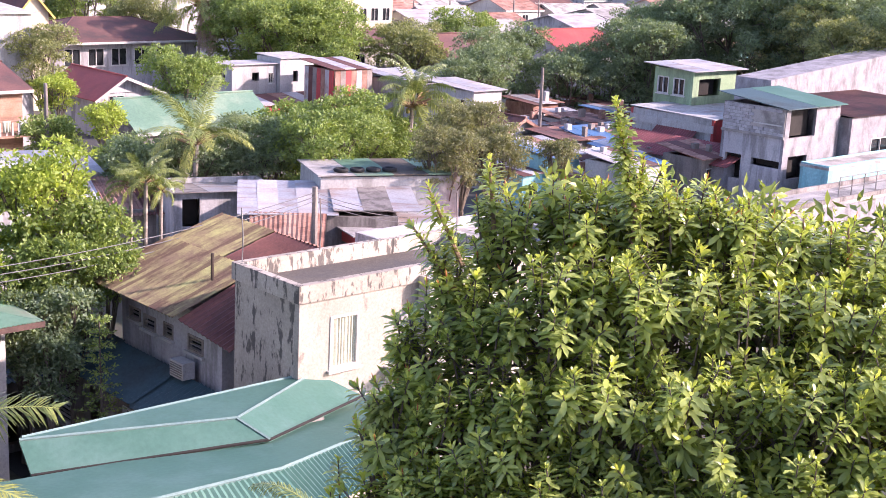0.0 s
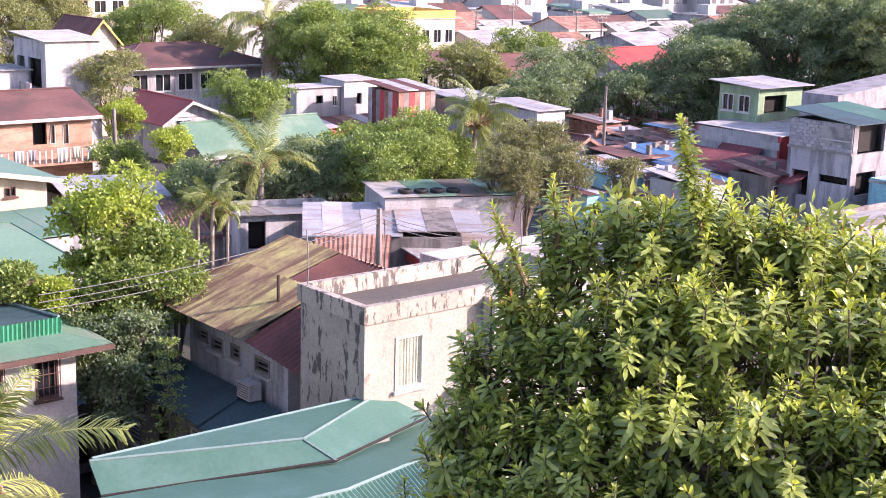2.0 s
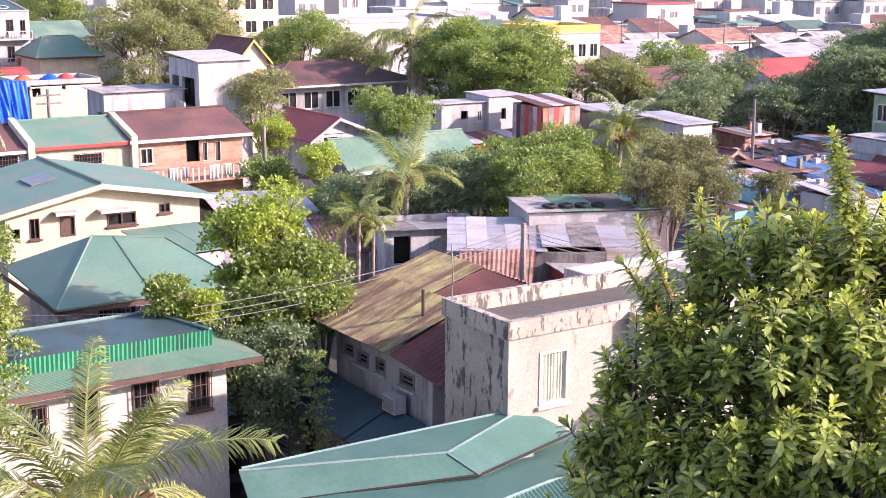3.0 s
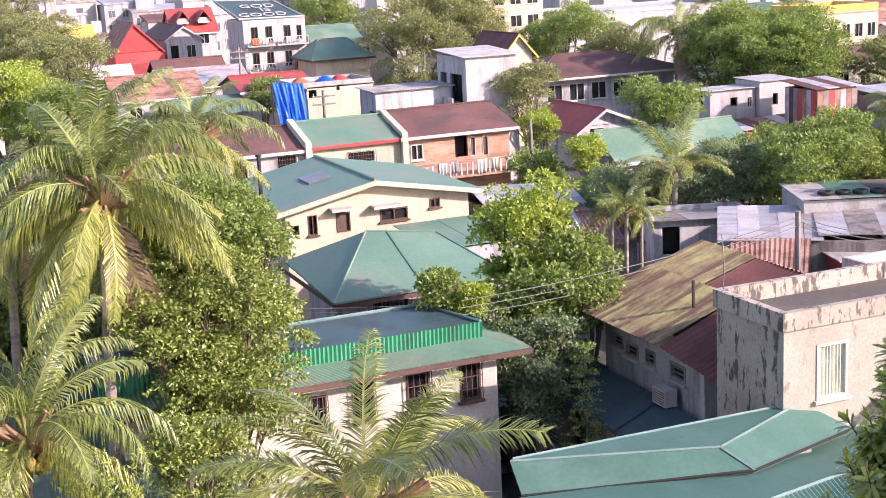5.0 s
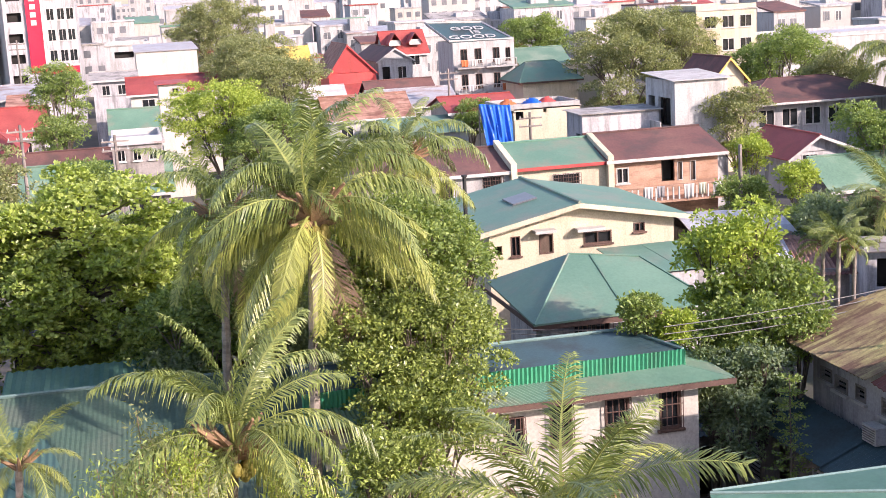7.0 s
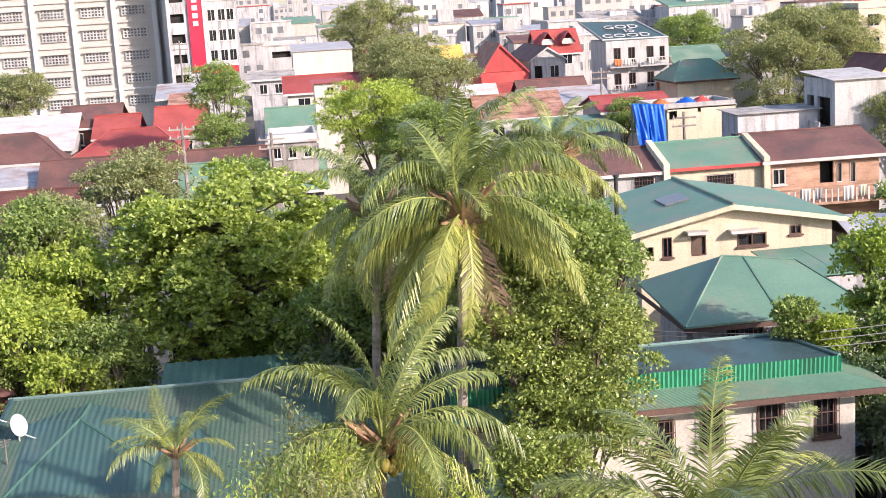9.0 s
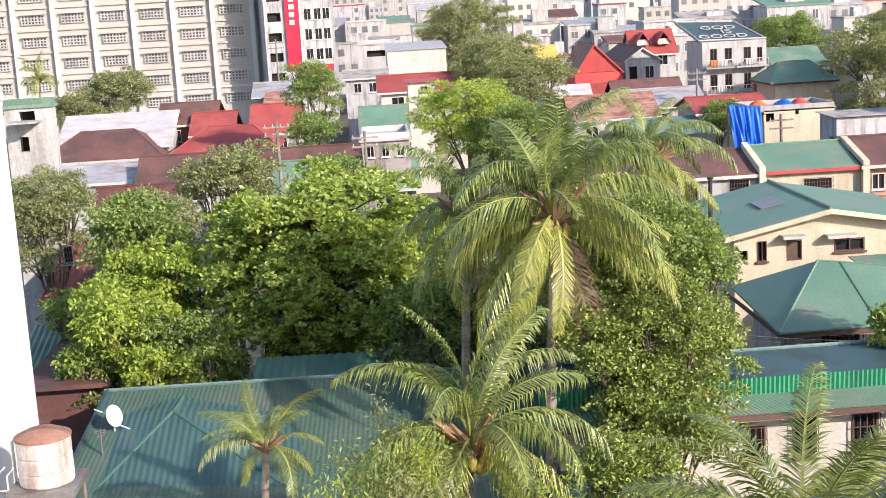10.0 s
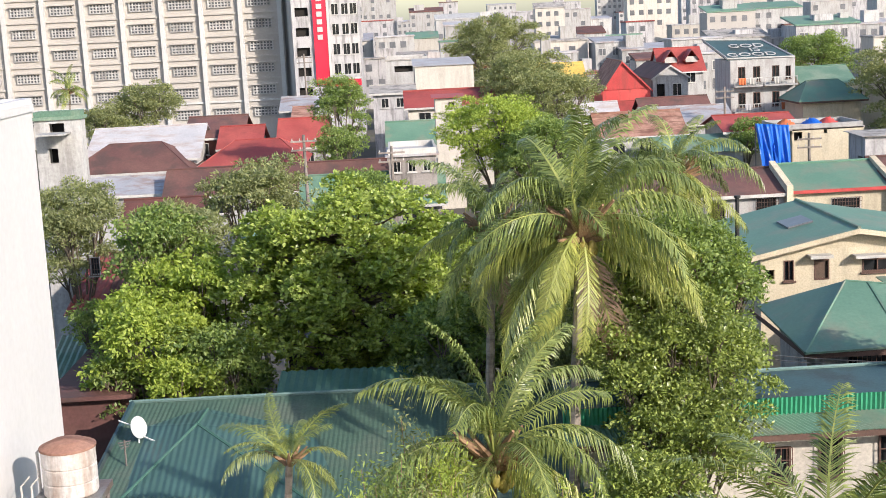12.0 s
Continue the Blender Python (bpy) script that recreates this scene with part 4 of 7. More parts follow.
shed(W4, 64.8, 68.5, 74.5, 79.0, 5.7, 6.1, ["zinc", "zinc_pale"], 4, 0.3)
W5 = house("low_shanty", "low shanty with red front below the white houses", 54.5, 62.0, 80.0, 82.6, 3.6, "red_paint", south=[(56, 57, 1.8, 3, "o")])
shed(W5, 54.5, 62.0, 80.0, 82.6, 3.7, 4.1, ["rust", "zinc_pale", "rust_red"], 6, 0.3)
W6 = house("white_shanty", "white plank house with a silver roof", 65.8, 68.6, 68.2, 73.2, 5.6, "plaster_white", west=[(69, 70.2, 3.6, 5, "w"), (71, 72, 3.6, 5, "w")])
shed(W6, 65.8, 68.6, 68.2, 73.2, 5.7, 6.0, ["zinc_pale", "zinc"], 3, 0.3)
W7 = house("rusty_roof_shack", "concrete shack with a big rusty gable roof", 62.0, 66.5, 59.8, 66.0, 3.7, "plaster_pale", south=[(62.59, 63.73, 3.65, 4.48, "d")])
gable_y(W7, 62.0, 66.5, 59.8, 66.0, 3.8, 4.9, "rust_red", 0.4, None, "rust")

# a jumble of small tin-roofed shacks
rng = random.Random(7)
EXTRA = [(77.40, 78.16), (75.34, 73.88), (79.48, 75.83), (79.12, 72.32), (76.90, 68.63), (81.98, 71.63), (68.12, 62.08), (63.81, 57.22), (64.78, 56.11),
         (68.62, 57.86), (73.14, 62.57), (59.34, 51.83), (58.62, 54.30), (79.18, 66.14), (84.42, 69.30), (67.15, 78.24), (62.06, 75.11), (59.38, 74.71), (56.33, 53.83), (62.45, 52.75)]
tins = ["rust", "rust_red", "zinc", "zinc_pale", "rust", "blue_roof", "maroon_roof"]
walls_ = ["plaster_dirty", "wood_grey", "plaster_grey", "rust", "plaster_pale", "turquoise_paint"]
shacks = [(70, 62), (73.5, 66), (70.5, 67.5), (69.5, 57), (66.8, 52.5), (71.5, 53), (63.0, 52.0), (75, 71), (69, 75), (72.5, 58.5), (74.5, 55.5), (60.0, 49.0), (77.5, 63.5), (66.5, 48.5), (72.3, 62.6), (58.0, 53.5), (78.5, 69), (66, 57)]
for x_, y_ in shacks + EXTRA:
    w_, d_, h_ = rng.uniform(2.2, 3.4), rng.uniform(2.2, 3.4), rng.uniform(2.2, 3.9)
    s_ = house("shack", rng.choice(["patched tin shack with a rusty roof", "small shack with overlapping tin roof sheets"]), x_, x_ + w_, y_, y_ + d_, h_, rng.choice(walls_),
               south=[(x_ + 0.5, x_ + 1.3, h_ - 1.6, h_ - 0.6, rng.choice("owd"))], category="shack", group="tin-roofed shacks")
    shed(s_, x_, x_ + w_, y_, y_ + d_, h_ + 0.05, h_ + rng.uniform(0.2, 0.6), tins, 4, 0.35, rng=rng)
    for k in range(2):
        bm = bmesh.new()
        px_, py_ = x_ + rng.uniform(0.3, w_ - 0.6), y_ + rng.uniform(0.3, d_ - 0.6)
        box(bm, px_, px_ + rng.uniform(0.2, 0.5), py_, py_ + 0.3, h_ + 0.1, h_ + rng.uniform(0.65, 0.85))
        roof_part(s_, bm, rng.choice(["wood_grey", "rust", "zinc_pale"]), name="crate")

# the green house on the red-roofed store
E0 = house("red_store", "low store painted red and white under a maroon roof", 68.5, 78.0, 51.0, 58.0, 5.5, ("red_paint", "plaster_pale", "red_paint", "red_paint"), south=[(70, 71.2, 2.4, 3.8, "w")], west=[(52, 53.5, 2.2, 3.8, "w"), (55, 56.5, 2.2, 3.8, "o")])
shed(E0, 68.5, 78.0, 51.0, 58.0, 5.55, 5.65, ["plaster_pale", "zinc"], 5, 0.1)
bm = bmesh.new()
box(bm, 68.38, 68.495, 51.0, 58.0, 4.6, 5.1)
roof_part(E0, bm, "plaster_white", name="band")
roof_part(E0, sheet((67.6, 55.6, 4.0), (67.6, 52.2, 4.0), (68.37, 52.2, 4.6), (68.37, 55.6, 4.6), 0.2, 0.03), "store_red", "faded red tin awning", "awning")
E2_ = house("green_house", "green upper storey house with a pale flat roof", 75.6, 80.6, 56.5, 59.9, 8.0, "green_paint",
            south=[(76.3, 78.8, 6.2, 7.4, "o")], west=[(57.2, 58.2, 6.2, 7.4, "w"), (58.6, 59.6, 6.2, 7.4, "w")])
shed(E2_, 75.6, 80.6, 56.5, 59.9, 8.05, 8.3, ["zinc", "zinc_pale"], 3, 0.6)
E3 = house("maroon_shed", "long shed with a maroon sheet roof against the store", 67.6, 69.9, 47.6, 57.4, 3.5, "block_dark")
roof_part(E3, sheet((67.2, 57.8, 3.45), (67.2, 47.2, 3.45), (70.0, 47.2, 4.4), (70.0, 57.8, 4.4), 0.25, 0.03), "store_red")

# the unfinished grey block house with the teal roof
E4 = house("grey_block_house", "unfinished grey block house with a teal metal roof", 68.1, 74.0, 43.9, 48.4, 7.4, ("block_dark", "plaster_grey", "block_dark", "block_dark"),
           west=[(46.82, 48.00, 2.77, 4.28, "o"), (44.09, 46.08, 3.79, 4.23, "o"), (44.18, 46.01, 6.43, 7.00, "w")],
           south=[(68.69, 70.71, 3.14, 4.52, "o"), (68.56, 71.33, 5.64, 7.35, "o")], frame_mat="wood_grey")
shed(E4, 68.1, 74.0, 43.9, 48.4, 7.45, 8.0, ["teal_dark", "teal"], 2, 0.3)
bm = bmesh.new()
box(bm, 68.03, 68.095, 43.95, 48.35, 5.75, 7.35)
roof_part(E4, bm, "concrete", name="block_panel")
bm = bmesh.new()
box(bm, 67.98, 68.09, 43.9, 48.4, 5.6, 5.75)
roof_part(E4, bm, "concrete", name="beam")
wy0, wy1, wz0, wz1 = (44.18, 46.01, 6.43, 7.00)
bm = bmesh.new()
box(bm, -0.03, 0.03, 0.01, 0.385, 0.008, 0.188)
bmesh.ops.bevel(bm, geom=bm.edges[:], offset=0.008, segments=1, affect="EDGES")
block_me = bpy.data.meshes.new("block")
bm.to_mesh(block_me)
bm.free()
block_me.materials.append(M["blockwork"])
for r_ in range(8):
    for k in range(11):
        by_, bz_ = 43.95 + 0.395 * k + (0.2 if r_ % 2 and k < 10 else 0.0), 5.76 + 0.2 * r_
        if by_ + 0.4 > wy0 - 0.08 and by_ < wy1 + 0.08 and bz_ + 0.2 > wz0 - 0.08 and bz_ < wz1 + 0.08:
            continue
        ob = part("block", block_me, "", E4)
        ob.location = (68.03 - E4.location.x + 0.006 * ((r_ * 7 + k * 3) % 4) - 0.012, by_ - E4.location.y, bz_)
E5 = house("grey_wall_house", "plain grey rendered house with streaked walls", 74.3, 86.0, 43.2, 50.0, 6.6, "block_dark", south=[(76.78, 79.12, 3.54, 5.18, "w")])
shed(E5, 74.3, 86.0, 43.2, 50.0, 6.7, 7.0, ["maroon_roof"], 3, 0.2, 0.25)
E6 = house("long_hall", "long hall with a plain pale gabled side wall", 82.0, 118.0, 50.4, 52.8, 8.0, "block_dark")
bm = bmesh.new()
for y_ in (50.19, 53.0):
    bm.faces.new([bm.verts.new(p) for p in ((75.6, y_, 0), (120.0, y_, 0), (120.0, y_, 9.2), (98.0, y_, 10.0), (75.6, y_, 8.1))])
bm.verts.ensure_lookup_table()
for k in range(5):
    bm.faces.new([bm.verts[i] for i in (k, (k + 1) % 5, 5 + (k + 1) % 5, 5 + k)])
roof_part(E6, bm, "block_dark", name="gable_wall")
E7 = house("turquoise_house", "low turquoise painted house", 68.57, 80.0, 41.0, 42.9, 4.18, "turquoise_paint")
flat(E7, 68.57, 80.0, 41.0, 42.9, 4.18, "concrete", 0.1, "turquoise_paint", 0.05)
E8 = house("terrace_annex", "low pale annex with railed terrace", 59.59, 76.0, 38.0, 40.8, 3.10, "block_dark")
flat(E8, 59.59, 76.0, 38.0, 40.8, 3.10, "concrete", 0.25, "plaster_dirty", 0.05)

# the middle shanties behind the parapet house
F1 = house("low_shed", "low shed with a grey overhanging roof", 30.6, 35.4, 49.4, 53.0, 4.8, "plaster_grey", south=[(31.0, 31.8, 3.2, 4.5, "o")])
shed(F1, 30.6, 35.6, 49.4, 53.0, 4.9, 4.5, ["plaster_dirty", "zinc", "plaster_dirty"], 3, 0.4)
F2 = house("tin_shanty", "shanty with pale corrugated tin roof and rusty awning", 29.8, 36.0, 40.2, 44.6, 5.0, "plaster_dirty",
           west=[(41.0, 42.0, 3.2, 4.8, "o"), (42.6, 43.6, 3.2, 4.8, "o")], south=[(31.0, 32.0, 3.4, 4.6, "o")])
shed(F2, 29.6, 33.2, 40.4, 44.6, 5.1, 5.6, ["zinc", "zinc_pale"], 5, 0.3)
shed(F2, 33.5, 36.8, 40.6, 44.6, 5.25, 5.6, ["zinc", "plaster_dirty"], 3, 0.2)
roof_part(F2, sheet((29.8, 39.1, 4.15), (32.8, 38.4, 4.1), (33.0, 40.1, 5.15), (29.8, 40.3, 5.15), 0.2, 0.015), "rust", "rust-streaked awning", "awning")
F3 = house("red_trim_shanty", "shanty with red painted wall and pale roof slab", 33.0, 38.2, 36.5, 40.0, 4.4, "red_paint", west=[(37, 38.2, 2.8, 4.0, "o")])
shed(F3, 33.0, 38.2, 36.5, 40.0, 4.5, 4.7, ["concrete", "zinc"], 2, 0.2)
F4 = house("white_block_house", "white block house with small windows and flat roof", 35.0, 41.5, 42.4, 46.5, 6.0, "plaster_pale",
           west=[(43, 43.6, 4.6, 5.2, "o"), (44.2, 44.8, 4.6, 5.2, "o")], south=[(36, 37, 4.3, 5.3, "w"), (38.4, 39.4, 4.3, 5.3, "w")])
shed(F4, 35.0, 41.5, 42.4, 46.5, 6.12, 6.06, ["concrete", "green_roof", "deck", "green_roof"], 4, 0.15)
F5 = house("long_parapet_house", "pale house end with a round vent window", 27.6, 34.0, 29.6, 34.0, 6.3, "plaster_pale", west=[(30.5, 31.5, 4.6, 5.6, "o")])
flat(F5, 27.6, 34.0, 29.6, 34.0, 6.3, "concrete", 0.4, "plaster_pale", 0.06)
F6 = house("red_tin_shed", "shed with faded red tin roof below the trees", 23.6, 28.0, 47.0, 51.0, 3.6, "wood_grey")
shed(F6, 23.6, 28.0, 47.0, 51.0, 3.4, 4.4, ["rust", "rust_red", "zinc_pale", "rust"], 6, 0.3, 0.2)

# the sheds and shanties stand askew to the parapet house
def face(th, x_, y_, half, turn):
    """Turns a house and sets the middle of its front wall at x_, y_; half: half its depth."""
    a = radians(turn)
    th.location = (x_ - math.sin(a) * half, y_ + math.cos(a) * half, th.location.z)
    th.rotation_euler.z = a


face(F1, 33.2, 50.3, 1.8, -20)
face(F2, 33.3, 43.1, 2.2, -34)
face(F3, 36.2, 40.9, 1.75, -12)
face(F4, 38.2, 44.6, 2.05, -24)
face(F6, 29.3, 54.0, 2.0, -16)
move(W3, -0.8, 0.65)
move(W7, -0.7, 1.4)
move(H2, 0.2, -0.1, 0.4)
move(E0, 3.2, 0.6)

# ---- left side ----
V0 = house("white_tower", "tall plain white building with a bare end wall", -32.0, -7.4, 6.0, 27.2, 15.72, "wall_bright", category="building")
flat(V0, -32.0, -7.38, 5.95, 27.22, 15.6, "wall_bright", 0.12, "wall_bright", 0.02)
N0 = house("green_long_house", "long low house with green corrugated roof", -9.3, 6.0, 31.2, 45.5, 3.4, "plaster_dirty")
Zr = 5.45
roof_part(N0, sheet((-9.7, 30.6, 3.3), (7.2, 30.6, 3.3), (7.2, 41.0, Zr), (-9.0, 41.4, Zr), 0.15, 0.007), "green_old")
roof_part(N0, sheet((7.2, 46.0, 4.0), (-9.0, 46.0, 4.0), (-9.0, 41.4, Zr), (7.2, 41.0, Zr), 0.3, 0.03), "green_old")
ridge_line(N0, [(-9.1, 41.4, Zr + 0.05), (7.2, 41.0, Zr + 0.05)], "trim_teal", 0.06)
ridge_line(N0, [(-9.7, 30.6, 3.35), (-9.0, 41.4, Zr + 0.02)], "teal_dark", 0.09, "barge_board")
roof_part(N0, sheet((-4.5, 41.9, 5.3), (0.2, 41.7, 5.3), (0.3, 43.0, 5.75), (-4.4, 43.2, 5.75), 0.3, 0.03), "teal", name="roof_sheet")
HP = (-6.62, 39.09, 5.35)
HL, HR = (-9.25, 33.89, 3.75), (-1.72, 33.49, 3.75)
HB, HM, HK = (HP[0] + 0.1, 40.6, 5.36), (-8.93, 40.10, 5.05), (-3.15, 38.81, 5.05)
# Wing sheets darkened and blued: the shade on them is in the colour.
roof_part(N0, slab([HL, HR, HP], 0.05), "teal_ribbed_shade")
roof_part(N0, slab([HM, HL, HP, HB], 0.05), "teal_ribbed_shade")
roof_part(N0, slab([HR, HK, HB, HP], 0.05), "teal_ribbed_shade")
for q in ([HP, HL], [HP, HR], [HP, HB]):
    ridge_line(N0, q, "teal", 0.05)
N2_ = house("red_floor_house", "dark red walled yard house beside the tower", -12.5, -9.6, 44.0, 52.0, 5.0, "maroon_roof")
flat(N2_, -12.5, -9.4, 43.6, 52.0, 5.0, "maroon_roof", 0.0)

# the big car-park like building and the sign
V1 = house("car_park_tower", "huge grey building with pierced block windows and white pilasters", -78.0, -17.3, 212.0, 250.0, 34.0, "tower_grey", category="building")
flat(V1, -78.0, -17.3, 212, 250, 34.0, "concrete", 0.8, "tower_white", 0.1)
bx, by, _ = V1.location
for k in range(11):
    bm = bmesh.new()
    x_ = -17.8 - 6.1 * k
    box(bm, x_ - 0.34, x_ + 0.34, 211.3, 211.99, 0, 33)
    roof_part(V1, bm, "tower_white", name="pilaster")
for k in range(9):
    bm = bmesh.new()
    z_ = 5.9 + 3.42 * k
    box(bm, -78.0, -17.3, 211.72, 211.98, z_, z_ + 0.28)
    roof_part(V1, bm, "tower_white" if k == 0 else "tower_grey", name="string_course")


def pierced(cols, rows_, w, h):
    """A screen of square blocks with see-through holes, in a white surround."""
    bm = bmesh.new()
    cw, ch = w / cols, h / rows_
    for c in range(cols + 1):
        box(bm, c * cw - 0.09, c * cw + 0.09, 0, 0.25, 0, h)
    for r in range(rows_ + 1):
        box(bm, -0.09, w + 0.09, 0.03, 0.22, r * ch - 0.09, r * ch + 0.09)
    me = bpy.data.meshes.new("screen")
    bm.to_mesh(me)
    bm.free()
    me.materials.append(M["plaster_pale"])
    # Grey sheet behind the holes: unlit inside, lifted by painted haze.
    bm = bmesh.new()
    box(bm, -0.05, w + 0.05, 0.26, 0.3, -0.05, h + 0.05)
    dk = bpy.data.meshes.new("dark")
    bm.to_mesh(dk)
    bm.free()
    dk.materials.append(M["pane_haze_grey"])
    bm = bmesh.new()
    box(bm, -0.25, w + 0.25, -0.35, 0.28, h + 0.06, h + 0.2)
    hd = bpy.data.meshes.new("hood")
    bm.to_mesh(hd)
    bm.free()
    hd.materials.append(M["tower_grey"])
    return me, dk, hd


scr, drk, hod = pierced(7, 3, 3.5, 1.35)
for k in range(10):
    for j in range(9):
        z_ = 3.6 + 3.42 * j
        x_ = -17.8 - 6.1 * (k + 1) + 1.2
        w_ = part("window", scr, "", V1)
        w_.location = (x_ - bx, 211.68 - by, z_)
        d_ = part("opening", drk, "", w_)
        part("window_hood", hod, "", w_)
SG = thing("sign_board", (-9, 205, 0), "tall red and white vertical sign panel on a building", "sign")
for n_, c, mt in (("panel", (-12.3, -10.2, 204.5, 204.88, 8.2, 34), "sign_red"), ("panel", (-10.2, -5.5, 204.5, 204.88, 7.9, 8.9), "sign_red"), ("border", (-10.2, -9.9, 204.4, 204.88, 8.9, 34), "tower_white"),
                 ("border", (-10.2, -5.5, 204.4, 204.88, 8.9, 9.15), "tower_white")):
    bm = bmesh.new()
    box(bm, *c)
    roof_part(SG, bm, mt, name=n_)
for k in range(9):
    bm = bmesh.new()
    box(bm, -11.7, -10.9, 204.36, 204.48, 15.0 + 1.15 * k, 15.75 + 1.15 * k)
    roof_part(SG, bm, "tower_white", name="character_bar")
V2 = house("balcony_flats", "grey block of flats with white-framed windows behind the sign", -15.5, -5.4, 204.9, 220, 36, "plaster_grey", category="building",
           south=[(x_, x_ + 1.1, z_, z_ + 1.7, "w") for z_ in [9.6 + 3.0 * j for j in range(8)] for x_ in (-9.5, -8.0, -6.7)] + [(-15.0, -13.0, z_, z_ + 1.3, "o") for z_ in [3.6 + 3.0 * j for j in range(9)]])

# the near row of low houses under the tower
L0 = house("white_green_house", "white two-storey house with a green roof terrace", -16.81, -14.69, 62.0, 62.9, 13.35, "plaster_pale", south=[(-16.27, -15.84, 11.36, 12.04, "o"), (-16.15, -15.45, 12.72, 13.20, "o")])
flat(L0, -16.81, -14.69, 62, 62.9, 13.35, "green_pale", 0.25, "green_pale", 0.1)
bm = bmesh.new()
box(bm, -16.41, -15.14, 60.6, 61.99, 12.72, 12.80)
roof_part(L0, bm, "plaster_pale", name="balcony_floor")


def roofed(name, label, x0, x1, y0, depth, ze, zr, wall, roof, kind="x", south=(), group="", xr=None, over=0.4):
    """A house from its front eave line: pitched roof with the ridge along x, a gable to the front (y), or hipped (h)."""
    th = house(name, label, x0 + over, x1 - over, y0 + over, y0 + depth, ze, wall, south=south, group=group)
    if kind == "x":
        gable_x(th, x0 + over, x1 - over, y0 + over, y0 + depth, ze + 0.05, zr, roof, over)
    elif kind == "y":
        gable_y(th, x0 + over, x1 - over, y0 + over, y0 + depth, ze + 0.05, zr, roof, over, xr)
    else:
        hip(th, x0, x1, y0, y0 + depth + over, ze, zr, x0 + (x1 - x0) * 0.3, x0 + (x1 - x0) * 0.72, roof, fascia="trim_white")
    return th


def row_of(a, b, n, z0, z1, kind="w"):
    w = (b - a) / n
    return [(a + w * k + w * 0.18, a + w * k + w * 0.7, z0, z1, kind) for k in range(n)]


for spec in (
    ("maroon_roof_house", "white house with a dark maroon hipped roof", -29.20, -18.15, 115.06, 8, 5.4, 7.6, "plaster_white", "maroon_roof", "h"),
    ("white_roof_house", "long building with a plain white roof", -28.24, -17.83, 118.39, 12, 6.2, 8.6, "plaster_white", "zinc_pale", "x"),
    ("red_roof_house", "house with a bright red gable roof", -17.58, -8.13, 114.29, 9, 5.6, 7.4, "plaster_pale", "red_roof", "h"),
    ("red_roof_house", "house with a red roof between others", -16.82, -12.55, 121.13, 8, 6.6, 8.2, "plaster_white", "red_roof", "x"),
    ("maroon_gable_house", "house with a weathered maroon roof and party wall", -20.20, -14.47, 124.25, 9, 7.4, 9.0, "rust_red", "maroon_roof", "x"),
    ("red_roof_house", "house with a wide red pitched roof", -11.42, -6.52, 121.12, 9, 6.4, 8.6, "plaster_grey", "red_roof", "x"),
    ("white_box_house", "small white house with a low dark roof", -13.07, -8.68, 145.55, 8, 8.2, 9.4, "plaster_white", "zinc", "x"),
    ("long_brown_house", "long low house with a brown roof", -18.27, -0.92, 100.44, 6, 5.0, 6.6, "plaster_white", "maroon_roof", "x"),
    ("zinc_roof_house", "low house with a pale zinc roof", -24.85, -18.37, 102.73, 6, 5.0, 6.0, "plaster_pale", "zinc", "x"),
    ("rusty_roof_house", "house with a patched red and brown roof", -17.99, -12.55, 82.44, 6, 5.2, 6.6, "plaster_grey", "rust_red", "x"),
    ("green_gable_house", "house with a dark green gable roof", -1.31, 3.00, 110.40, 8, 6.2, 8.6, "plaster_grey", "green_roof", "x"),
    ("cream_red_house", "cream house with a faded red roof", 0.50, 10.08, 136.55, 9, 8.4, 9.8, "plaster_ivory", "red_roof", "x"),
    ("grey_flat_house", "plain low grey building", -3.31, 2.10, 151.33, 9, 9.2, 9.9, "plaster_grey", "concrete", "x"),
    ("grey_shop_house", "grey house with brown roof near the sign", -11.42, -9.08, 139.24, 9, 7.4, 8.6, "plaster_grey", "rust", "x"),
    ("pale_row_house", "low pale house beside the car park", -25.76, -20.29, 124.34, 9, 6.8, 8.0, "plaster_pale", "zinc_pale", "x"),
    ("green_tin_house", "house with a pale green corrugated roof behind trees", -7.31, 3.02, 91.46, 5, 4.8, 6.6, "plaster_dirty", "green_pale", "x"),
):
    n_, lab, x0, x1, y0, dp, ze, zr, wl, rf, kd = spec
    roofed(n_, lab, x0, x1, y0, dp, ze, zr, wl, rf, kd, row_of(x0 + 1, x1 - 1, max(2, int((x1 - x0) / 2.6)), ze - 1.7, ze - 0.6) if (x1 - x0) > 4 else (), "houses below the car park")
L8_ = house("cream_low_house", "cream house with a faded red roof and green awning", -14.0, -9.0, 55.0, 61, 5.6, "plaster_ivory", south=[(-13.19, -12.79, 7.27, 8.01, "g")])
shed(L8_, -14.0, -9.0, 55.0, 61, 5.7, 7.2, ["red_roof", "rust_red"], 4, 0.4, 0.3)
roof_part(L8_, sheet((-14.6, 51.4, 3.9), (-9.4, 51.4, 3.9), (-9.4, 54.9, 4.8), (-14.6, 54.9, 4.8), 0.25, 0.03), "green_pale", "green corrugated awning", "awning")
for x_ in (-12.9, -11.2):
    bm = bmesh.new()
    tube(bm, [(x_, 51.6, 0), (x_, 51.6, 4.0)], 0.06, 5)
    roof_part(L8_, bm, "trim_white", name="post")
TW = house("stair_tower", "pale cream stair tower with small window", 3.25, 5.69, 120.5, 123.8, 10.13, "plaster_ivory", south=[(4.43, 5.01, 9.18, 9.72, "g"), (4.73, 5.32, 7.13, 7.47, "o")])
shed(TW, 3.25, 5.69, 120.5, 123.8, 10.13, 10.28, ["red_roof"], 1, 0.3)
L13 = house("cream_hall", "plain cream hall with a shallow roof", 2.06, 8.98, 158, 170, 11.81, "plaster_ivory")
